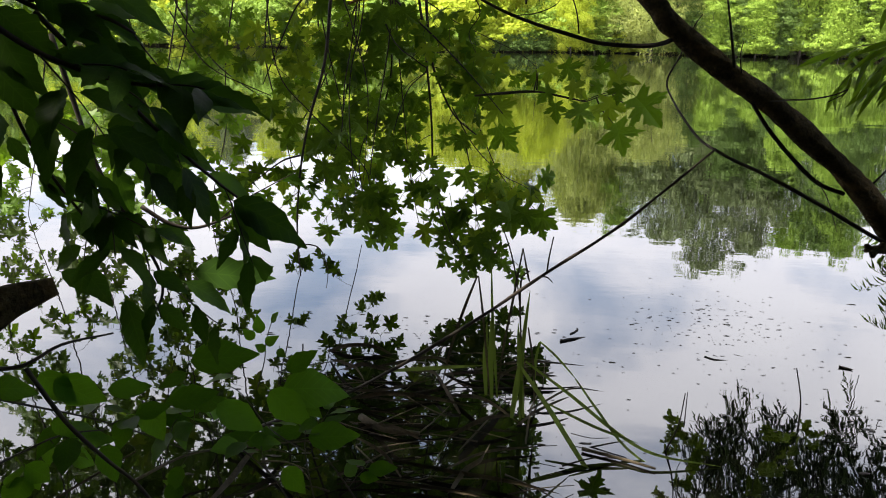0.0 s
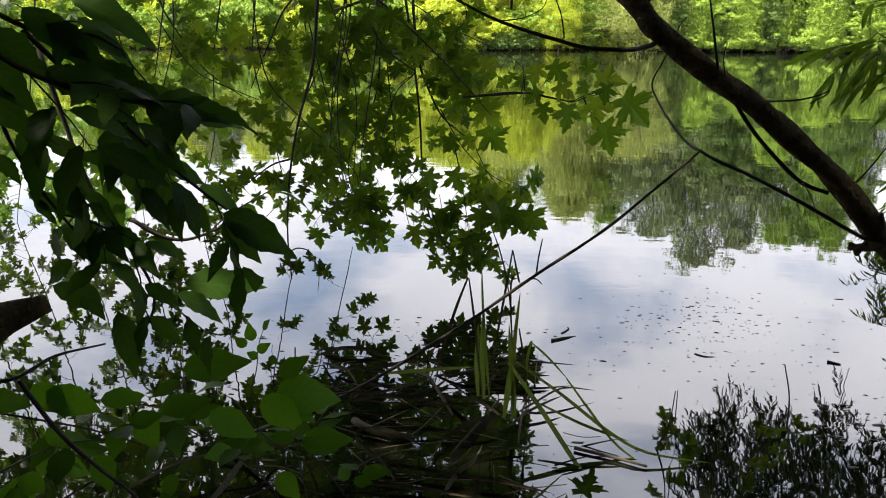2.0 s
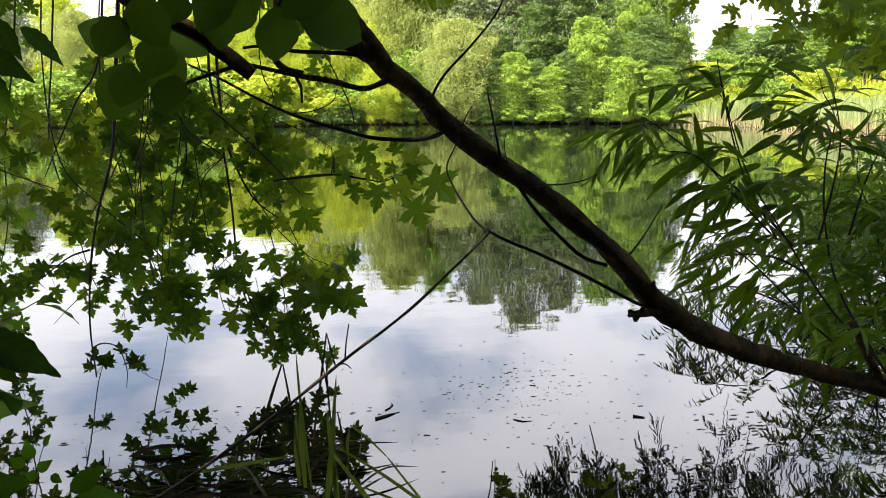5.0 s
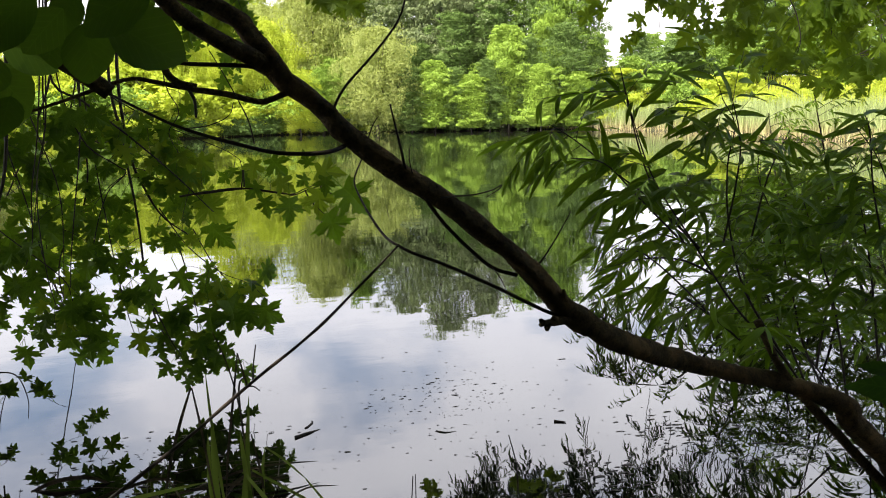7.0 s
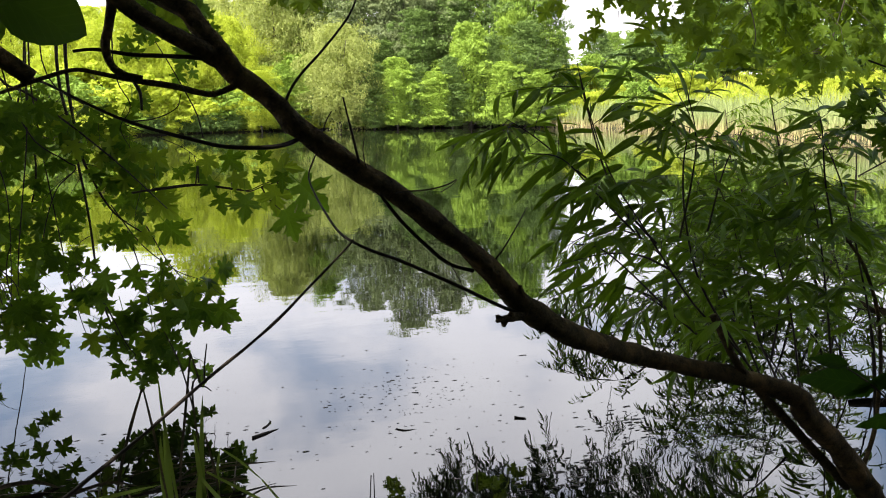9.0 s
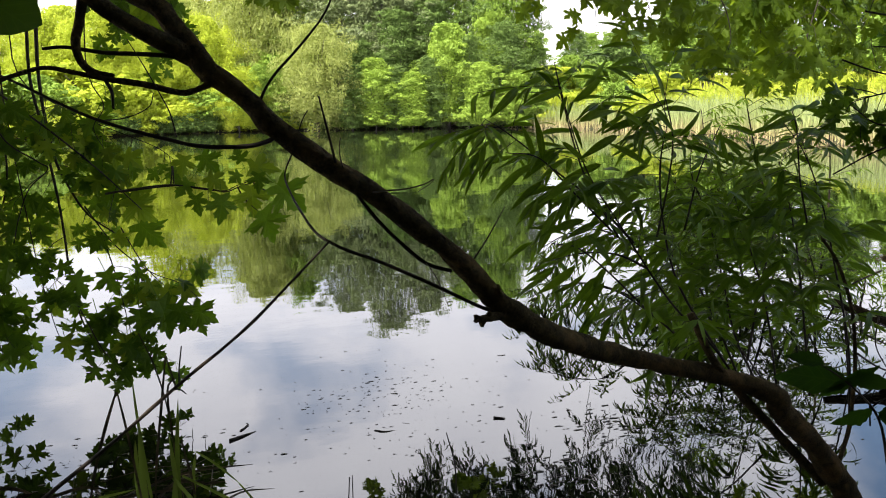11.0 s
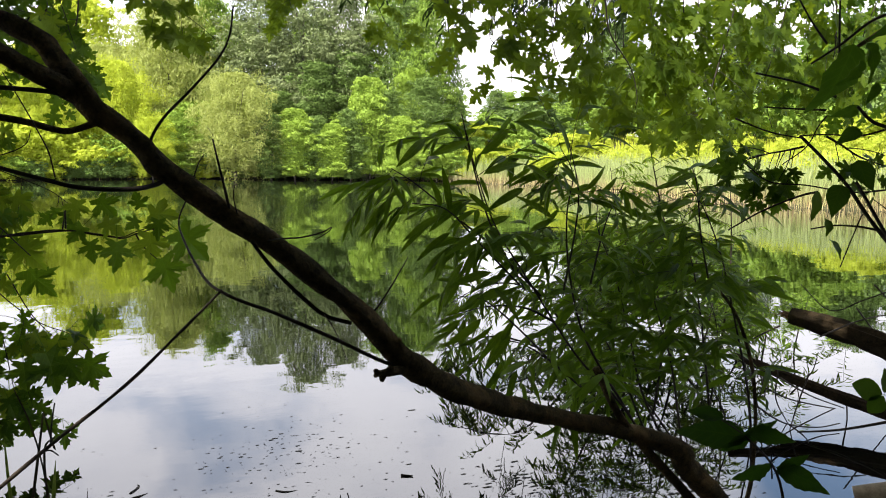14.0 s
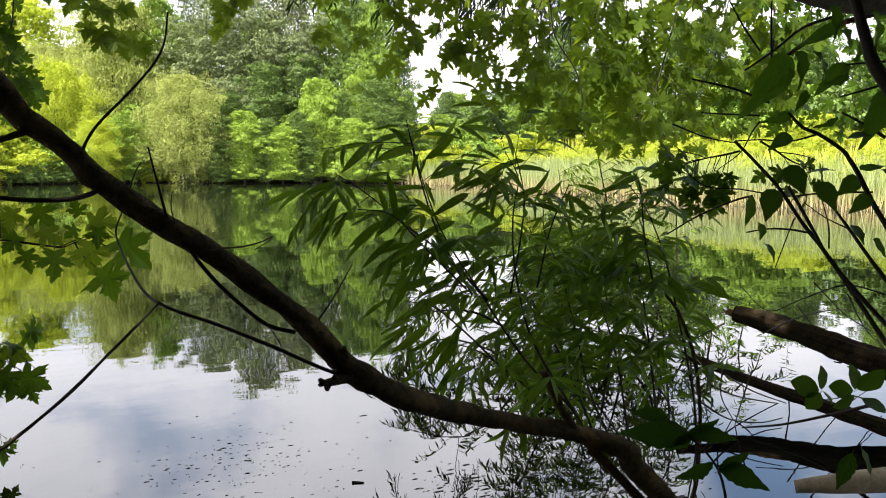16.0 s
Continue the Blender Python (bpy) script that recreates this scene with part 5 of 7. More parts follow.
# willow boughs hung with the leaf copy that is darkened for shade
for k in range(17):
    az = radians(14.5 + 1.5 * k)
    d = 11.0 + 0.8 * math.sin(2.3 * k)
    low = 3.9 - 1.0 * min(1.0, max(0.0, (k - 4) / 5)) + 0.25 * math.sin(1.7 * k + 1)
    fx, fy = 0.4 + d * math.sin(az), -0.2 + d * math.cos(az)
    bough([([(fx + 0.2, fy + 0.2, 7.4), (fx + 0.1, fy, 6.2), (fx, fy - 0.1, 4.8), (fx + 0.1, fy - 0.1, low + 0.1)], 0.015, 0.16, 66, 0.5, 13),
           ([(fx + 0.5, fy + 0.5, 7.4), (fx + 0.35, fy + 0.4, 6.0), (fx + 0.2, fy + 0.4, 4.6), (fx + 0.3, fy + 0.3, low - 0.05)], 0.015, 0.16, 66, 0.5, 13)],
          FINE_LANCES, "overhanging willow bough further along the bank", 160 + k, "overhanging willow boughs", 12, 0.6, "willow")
for k in range(18):
    az = radians(-36 + 2.1 * k)
    d = 12.5 + 0.8 * math.sin(2.3 * k)
    low = 4.0 + 0.45 * math.sin(1.7 * k + 1)
    fx, fy = 0.2 + d * math.sin(az), -0.2 + d * math.cos(az)
    bough([([(fx + 0.2, fy + 0.2, 8.0), (fx + 0.1, fy, 6.8), (fx, fy - 0.1, 5.4), (fx + 0.1, fy - 0.1, low)], 0.015, 0.17, 26, 0.62, 7),
           ([(fx + 0.5, fy + 0.6, 8.0), (fx + 0.4, fy + 0.5, 6.8), (fx + 0.2, fy + 0.5, 5.6), (fx + 0.3, fy + 0.4, low + 0.4)], 0.015, 0.17, 24, 0.62, 7)],
          MAPLES, "high maple bough dense with dark lobed leaves", 190 + k, OVER, 10)


def holding_limbs():
    """Added trees, just out of view, that hold the boughs and shade them."""
    t = thing("bank_maple", (10.8, 2.6, 0.3), "tall unseen maple added on the bank with limbs reaching over the water", "tree")
    limb("trunk", [(10.8, 2.6, 0.0), (10.7, 2.7, 3.0), (10.5, 3.0, 6.0), (10.2, 3.4, 9.0)], 0.26, 0.12, BARK, t, 12, 0.12)
    arc = [(0.55 + 11.0 * math.sin(radians(a)), 0.0 + 11.0 * math.cos(radians(a)), 7.4) for a in (40, 34, 28, 22, 15)]
    limb("limb", [(10.4, 3.2, 6.8), (9.8, 5.6, 7.4), *arc], 0.11, 0.03, BARK, t, 8, 0.12)
    rng = random.Random(17)
    # unseen crown set on the sun's side to darken the willow boughs
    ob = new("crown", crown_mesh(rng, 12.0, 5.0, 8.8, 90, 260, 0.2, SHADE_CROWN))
    ob.parent = t
    ob.location = (2.4 - 10.8, 8.0 - 2.6, 0)
    t2 = thing("bank_maple", (-9.6, 6.0, 0.0), "tall unseen maple added to lean out from the bank over the pond", "tree")
    limb("trunk", [(-9.6, 6.0, -0.4), (-9.4, 6.2, 3.0), (-8.8, 6.8, 6.0), (-8.0, 7.6, 9.5)], 0.28, 0.12, BARK, t2, 12, 0.12)
    limb("limb", [(-8.8, 6.8, 6.0), (-7.8, 8.8, 7.6), *[(0.2 + 12.5 * math.sin(radians(a)), 12.5 * math.cos(radians(a)), 8.1) for a in (-37, -28, -18, -8, 2)]], 0.11, 0.03, BARK, t2, 8, 0.12)
    # second unseen crown, keeping sun off the high maple boughs
    ob = new("crown", crown_mesh(rng, 12.4, 6.4, 9.0, 80, 240, 0.2, SHADE_CROWN))
    ob.parent = t2
    ob.location = (-5.0 + 9.6, 9.6 - 6.0, 0)
    limb("limb", [(10.7, 2.7, 3.2), (8.0, 3.4, 3.6), *[(5.272, 4.050, 3.207), (4.712, 4.300, 3.195), (4.269, 4.500, 3.186), (3.555, 4.400, 3.073), (3.190, 4.700, 3.097), (2.695, 4.800, 3.058)]], 0.07, 0.015, BARK, t, 8, 0.12)


holding_limbs()

# ---- willow shrub at the water's edge ----
def willow_shrub():
    rng = random.Random(51)
    plants = [[([(2.507, 2.300, 0.378), (2.287, 2.300, 0.678), (2.106, 2.350, 0.877), (1.919, 2.400, 1.165), (1.775, 2.400, 1.371), (1.694, 2.400, 1.564), (1.642, 2.400, 1.732)], 26),
         ([(2.405, 2.400, 0.587), (2.244, 2.500, 0.899), (2.156, 2.500, 1.181), (2.106, 2.450, 1.411), (2.096, 2.400, 1.564), (2.006, 2.350, 1.664)], 26),
         ([(1.969, 2.400, 1.108), (1.851, 2.500, 1.263), (1.709, 2.550, 1.382), (1.547, 2.600, 1.518), (1.442, 2.600, 1.581)], 20),
         ([(2.095, 2.500, 0.981), (2.009, 2.600, 1.027), (1.856, 2.650, 1.030), (1.681, 2.700, 0.978)], 5)]]
    plants += [[([(2.702, 2.500, 0.350), (2.693, 2.700, 0.577), (2.696, 2.800, 0.793), (2.590, 2.800, 1.118), (2.491, 2.800, 1.328), (2.501, 2.800, 1.504)], 26),
         ([(2.971, 2.300, 0.299), (2.985, 2.350, 0.610), (2.913, 2.400, 1.005), (2.837, 2.400, 1.229), (2.691, 2.350, 1.427), (2.541, 2.300, 1.548)], 22),
         ([(2.681, 2.600, 0.502), (2.895, 2.800, 0.775), (3.035, 2.900, 1.024), (2.923, 2.900, 1.225), (2.851, 2.900, 1.322)], 24),
         ([(2.317, 2.600, 0.651), (2.207, 2.700, 0.762), (2.095, 2.750, 0.836), (1.985, 2.800, 0.860)], 5)]]
    plants += [[([(2.769, 2.500, 0.356), (2.767, 2.600, 0.730), (2.703, 2.650, 0.998), (2.641, 2.700, 1.240)], 26),
         ([(2.848, 2.400, 0.384), (2.809, 2.450, 0.860), (2.788, 2.500, 1.137), (2.699, 2.500, 1.395)], 26),
         ([(2.730, 2.700, 0.367), (2.639, 2.800, 0.664), (2.549, 2.900, 0.912), (2.422, 2.900, 1.128)], 26),
         ([(3.142, 3.000, 0.189), (3.008, 3.100, 0.408), (2.842, 3.200, 0.573), (2.579, 3.200, 0.653)], 20),
         ([(3.532, 3.200, 0.076), (3.576, 3.200, 0.388), (3.584, 3.200, 0.696), (3.494, 3.200, 0.914)], 22)]]
    for stems in plants:
        w = thing("willow_shrub", stems[0][0][0], "willow shrub with long narrow drooping green leaves in the water", "shrub", "willow shrubs")
        for points, shoots in stems:
            leafy_stem(w, rng, points, 0.006, 0.0015, LANCES, 0.140, int(shoots * 0.74), 0.28, 8, droop=0.45, start=0.2, stalk=0.06, flat=0.6, front=0.35)
        join_rest(w)
    clear = thing("willow_shrub", (2.033, 2.400, 0.841), "slender willow shoots with long narrow pointed leaves standing clear", "shrub", "willow shrubs")
    for line in ([(1.902, 2.400, 1.135), (1.756, 2.400, 1.373), (1.671, 2.400, 1.618), (1.630, 2.400, 1.776)],
                 [(2.069, 2.400, 1.125), (2.111, 2.400, 1.338), (2.122, 2.400, 1.506), (2.075, 2.400, 1.682)],
                 [(2.783, 2.400, 1.106), (2.725, 2.400, 1.312), (2.694, 2.400, 1.511), (2.661, 2.400, 1.599)],
                 [(1.877, 2.400, 1.157), (1.712, 2.400, 1.313), (1.576, 2.400, 1.441), (1.446, 2.400, 1.465)],
                 [(2.190, 2.400, 1.140), (2.250, 2.400, 1.375), (2.333, 2.400, 1.542)],
                 [(2.033, 2.400, 0.841), (1.884, 2.400, 0.985), (1.740, 2.400, 1.102), (1.626, 2.400, 1.130)]):
        limb("stem", line, 0.0045, 0.0018, TWIG, clear, 5, 0.1)
    tall_leaves = [(1.592, 2.260, 1.676), (1.444, 2.230, 1.630), (1.704, 2.400, 1.637), (1.853, 2.370, 1.739), (1.728, 2.540, 1.721), (1.683, 2.510, 1.655), (1.645, 2.330, 1.657), (1.598, 2.300, 1.589), (1.710, 2.470, 1.572), (1.724, 2.440, 1.649), (1.654, 2.260, 1.569), (1.788, 2.230, 1.627), (1.589, 2.400, 1.436), (1.564, 2.370, 1.585), (1.619, 2.540, 1.426), (1.581, 2.510, 1.550), (1.669, 2.330, 1.560), (1.699, 2.300, 1.478), (1.963, 2.470, 1.545), (2.107, 2.440, 1.668), (1.985, 2.260, 1.639), (1.943, 2.230, 1.806), (1.957, 2.400, 1.506), (2.087, 2.370, 1.602), (2.162, 2.540, 1.600), (2.345, 2.510, 1.616), (2.098, 2.330, 1.505), (2.205, 2.300, 1.588), (2.245, 2.470, 1.469), (2.357, 2.440, 1.553), (2.234, 2.260, 1.507), (2.246, 2.230, 1.400)]
    side_leaves = [(2.572, 2.310, 1.536), (2.391, 2.280, 1.549), (2.722, 2.450, 1.456), (2.494, 2.420, 1.455), (2.866, 2.590, 1.487), (2.792, 2.560, 1.589), (2.593, 2.380, 1.402), (2.376, 2.350, 1.429), (2.818, 2.520, 1.316), (2.769, 2.490, 1.453), (2.638, 2.310, 1.524), (2.670, 2.280, 1.478), (1.582, 2.450, 1.417), (1.343, 2.420, 1.344), (1.601, 2.590, 1.385), (1.375, 2.560, 1.244), (1.581, 2.380, 1.361), (1.380, 2.350, 1.230), (1.686, 2.520, 1.302), (1.482, 2.490, 1.141), (1.605, 2.310, 1.267), (1.478, 2.280, 1.155), (2.377, 2.450, 1.518), (2.313, 2.420, 1.461), (2.600, 2.590, 1.370), (2.407, 2.560, 1.456), (1.996, 2.380, 1.407), (1.832, 2.350, 1.503)]
    hanging_leaves = [(1.650, 2.260, 1.071), (1.483, 2.230, 0.957), (1.770, 2.400, 1.014), (1.594, 2.370, 0.882), (1.887, 2.540, 0.955), (1.734, 2.510, 0.833), (1.806, 2.330, 0.984), (1.693, 2.300, 0.877), (1.777, 2.470, 1.109), (1.530, 2.440, 1.019), (1.684, 2.260, 1.230), (1.479, 2.230, 1.206), (1.831, 2.400, 1.160), (1.635, 2.370, 1.089), (1.712, 2.540, 1.406), (1.537, 2.510, 1.493), (1.627, 2.330, 1.502), (1.722, 2.300, 1.422), (1.862, 2.470, 1.405), (1.686, 2.440, 1.352), (1.805, 2.260, 1.519), (1.662, 2.230, 1.464), (2.098, 2.400, 1.506), (1.955, 2.370, 1.568), (2.077, 2.540, 1.282), (1.915, 2.510, 1.205), (2.130, 2.330, 1.343), (2.259, 2.300, 1.294), (2.535, 2.470, 1.314), (2.383, 2.440, 1.230)]
    for places in (tall_leaves, side_leaves, hanging_leaves):
        for i in range(0, len(places), 2):
            a, b = Vector(places[i]), Vector(places[i + 1])
            hang_leaf(LANCES, rng, a, b - a, Vector((rng.gauss(0, 0.9), -0.8, 0.6)), min(0.165, (b - a).length), clear)


willow_shrub()


def back_willow():
    """Fine-leaved willow bush further out, low over the water."""
    rng = random.Random(55)
    bushes = [[[(4.209, 5.200, -0.230), (3.800, 5.300, 0.059), (3.403, 5.400, 0.205), (3.110, 5.500, 0.159), (2.916, 5.500, 0.104)],
             [(4.209, 5.200, -0.230), (3.890, 5.300, 0.329), (3.589, 5.400, 0.605), (3.297, 5.500, 0.606), (3.007, 5.500, 0.487)],
             [(4.209, 5.200, -0.230), (4.299, 5.300, 0.348), (4.294, 5.400, 0.750), (4.123, 5.400, 1.077)]]]
    bushes += [[[(4.682, 5.000, -0.217), (4.539, 5.000, 0.343), (4.358, 5.000, 0.796), (4.239, 5.000, 1.102)],
             [(4.682, 5.000, -0.217), (4.404, 5.000, 0.082), (4.046, 5.000, 0.200), (3.707, 5.000, 0.181), (3.423, 5.000, 0.138)],
             [(4.682, 5.000, -0.217), (4.903, 5.000, 0.319), (4.979, 5.000, 0.675), (5.057, 5.000, 0.983)],
             [(4.682, 5.000, -0.217), (5.140, 5.000, 0.024), (5.451, 5.000, 0.188), (5.776, 5.000, 0.259)]]]
    bushes += [[[(4.992, 4.700, -0.160), (4.714, 4.800, 0.544), (4.525, 4.800, 1.065), (4.398, 4.800, 1.480), (4.333, 4.800, 1.723)],
             [(4.992, 4.700, -0.160), (5.081, 4.700, 0.539), (5.086, 4.700, 1.008), (5.042, 4.700, 1.467)],
             [(4.209, 5.200, -0.230), (4.570, 5.400, 0.548), (4.553, 5.500, 1.145), (4.476, 5.500, 1.559)]]]
    bushes += [[[(3.874, 4.600, -0.032), (3.763, 4.600, 0.310), (3.612, 4.600, 0.605), (3.514, 4.600, 0.809)],
             [(3.874, 4.600, -0.032), (4.041, 4.600, 0.289), (4.115, 4.600, 0.573), (4.050, 4.600, 0.861)],
             [(4.497, 4.600, -0.088), (4.422, 4.600, 0.261), (4.298, 4.600, 0.644), (4.324, 4.600, 0.928)],
             [(4.497, 4.600, -0.088), (4.766, 4.600, 0.235), (4.838, 4.600, 0.528), (4.964, 4.600, 0.773)],
             [(4.497, 4.600, -0.088), (4.241, 4.600, 0.106), (3.906, 4.600, 0.216), (3.631, 4.600, 0.218)]]]
    bushes += [[[(5.393, 4.700, -0.406), (5.246, 4.700, -0.060), (5.052, 4.700, 0.235), (4.923, 4.700, 0.470)],
             [(5.393, 4.700, -0.406), (5.474, 4.700, -0.035), (5.506, 4.700, 0.243), (5.368, 4.700, 0.484)],
             [(5.938, 4.700, -0.469), (5.839, 4.700, -0.118), (5.868, 4.700, 0.166), (5.958, 4.700, 0.443)],
             [(5.938, 4.700, -0.469), (6.282, 4.700, -0.211), (6.508, 4.700, 0.014)],
             [(5.393, 4.700, -0.406), (5.672, 4.700, -0.245), (5.970, 4.700, -0.204), (6.224, 4.700, -0.254)]]]
    for shoots, stems in zip((42, 30, 20, 40, 16), bushes):
        w = thing("willow_bush", stems[0][0], "fine-leaved willow bush leaning low over the pond", "shrub", "willow bushes")
        for points in stems:
            leafy_stem(w, rng, points, 0.012, 0.003, FINE_WILLOW, 0.085, shoots, 0.38, 18, droop=0.5, start=0.12, stalk=0.06, flat=0.7, limit=120)
        join_rest(w)


back_willow()


# ---- dark-leaved shrub beside the camera ----
def near_shrub():
    rng = random.Random(61)
    sh = thing("dogwood_shrub", (-0.651, 0.764, 0.850), "shaded shrub with large dark green pointed leaves", "shrub")
    for points, shoots, size in [
            ([(-0.503, 0.793, 1.630), (-0.499, 0.797, 1.544), (-0.495, 0.794, 1.470), (-0.474, 0.799, 1.404), (-0.447, 0.805, 1.353), (-0.418, 0.811, 1.307)], 7, 0.105),
            ([(-0.473, 0.871, 1.559), (-0.453, 0.877, 1.464), (-0.439, 0.878, 1.406), (-0.419, 0.878, 1.348), (-0.383, 0.881, 1.279), (-0.349, 0.879, 1.218), (-0.340, 0.870, 1.177), (-0.352, 0.850, 1.139)], 8, 0.10),
            ([(-0.437, 0.776, 1.588), (-0.390, 0.802, 1.524), (-0.342, 0.822, 1.467), (-0.289, 0.838, 1.408), (-0.239, 0.850, 1.359), (-0.209, 0.855, 1.334)], 8, 0.105)] + [([(-0.432, 0.662, 1.579), (-0.390, 0.687, 1.542), (-0.338, 0.716, 1.515), (-0.286, 0.740, 1.500), (-0.249, 0.757, 1.500)], 7, 0.11),
            ([(-0.450, 0.709, 1.619), (-0.401, 0.740, 1.588), (-0.344, 0.770, 1.582), (-0.310, 0.787, 1.562)], 7, 0.11),
            ([(-0.394, 0.937, 1.297), (-0.355, 0.948, 1.268), (-0.315, 0.962, 1.259), (-0.265, 0.985, 1.275)], 2, 0.09)]:
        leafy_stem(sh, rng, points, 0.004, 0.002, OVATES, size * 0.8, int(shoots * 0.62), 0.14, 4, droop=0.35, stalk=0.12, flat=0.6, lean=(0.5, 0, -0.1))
    # leaves that stand clear of the rest, stalk to tip
    crown = [(-0.409, 0.734, 1.614), (-0.328, 0.723, 1.560), (-0.470, 0.744, 1.590), (-0.383, 0.737, 1.525), (-0.395, 0.833, 1.626), (-0.279, 0.833, 1.594), (-0.394, 0.743, 1.539), (-0.303, 0.732, 1.499), (-0.468, 0.746, 1.559), (-0.413, 0.716, 1.484), (-0.386, 0.839, 1.590), (-0.309, 0.821, 1.553), (-0.379, 0.752, 1.588), (-0.311, 0.731, 1.535), (-0.481, 0.736, 1.525), (-0.410, 0.715, 1.454)]
    upper = [(-0.257, 0.754, 1.506), (-0.150, 0.790, 1.468), (-0.356, 0.764, 1.589), (-0.296, 0.794, 1.554), (-0.365, 0.702, 1.534), (-0.265, 0.751, 1.511), (-0.269, 0.748, 1.504), (-0.232, 0.759, 1.450), (-0.247, 0.779, 1.502), (-0.228, 0.781, 1.445), (-0.338, 0.771, 1.497), (-0.295, 0.788, 1.460), (-0.442, 0.773, 1.538), (-0.390, 0.802, 1.524), (-0.493, 0.798, 1.498), (-0.467, 0.811, 1.461), (-0.476, 0.804, 1.452), (-0.466, 0.803, 1.399), (-0.500, 0.785, 1.423), (-0.478, 0.792, 1.378)]
    middle = [(-0.337, 0.873, 1.410), (-0.245, 0.903, 1.368), (-0.263, 0.895, 1.361), (-0.200, 0.910, 1.324), (-0.215, 0.852, 1.330), (-0.106, 0.870, 1.269), (-0.215, 0.850, 1.319), (-0.161, 0.850, 1.253), (-0.279, 0.886, 1.341), (-0.241, 0.888, 1.289), (-0.338, 0.921, 1.369), (-0.309, 0.919, 1.301), (-0.372, 0.939, 1.266), (-0.313, 0.956, 1.233), (-0.406, 0.888, 1.366), (-0.374, 0.888, 1.291), (-0.433, 0.819, 1.383), (-0.401, 0.820, 1.306), (-0.470, 0.795, 1.369), (-0.424, 0.815, 1.334)]
    lower = [(-0.466, 0.796, 1.364), (-0.439, 0.802, 1.317), (-0.434, 0.804, 1.314), (-0.360, 0.828, 1.257), (-0.441, 0.800, 1.315), (-0.442, 0.784, 1.258), (-0.418, 0.811, 1.307), (-0.411, 0.804, 1.264), (-0.374, 1.073, 1.148), (-0.234, 1.117, 1.131), (-0.387, 0.846, 1.174), (-0.350, 0.823, 1.075), (-0.517, 0.901, 1.195), (-0.448, 0.925, 1.153), (-0.469, 0.875, 1.217), (-0.422, 0.877, 1.147), (-0.346, 0.976, 1.160), (-0.267, 0.992, 1.119), (-0.356, 0.813, 1.445), (-0.296, 0.834, 1.400)]
    for group in (crown, upper, middle, lower):
        for i in range(0, len(group), 2):
            a, b = Vector(group[i]), Vector(group[i + 1])
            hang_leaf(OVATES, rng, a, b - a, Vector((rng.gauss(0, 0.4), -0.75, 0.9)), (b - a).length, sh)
    limb("stem", [(-0.393, 0.505, 1.262), (-0.359, 0.536, 1.278), (-0.322, 0.563, 1.289)], 0.03, 0.011, BARK, sh, 9, 0.2)


near_shrub()


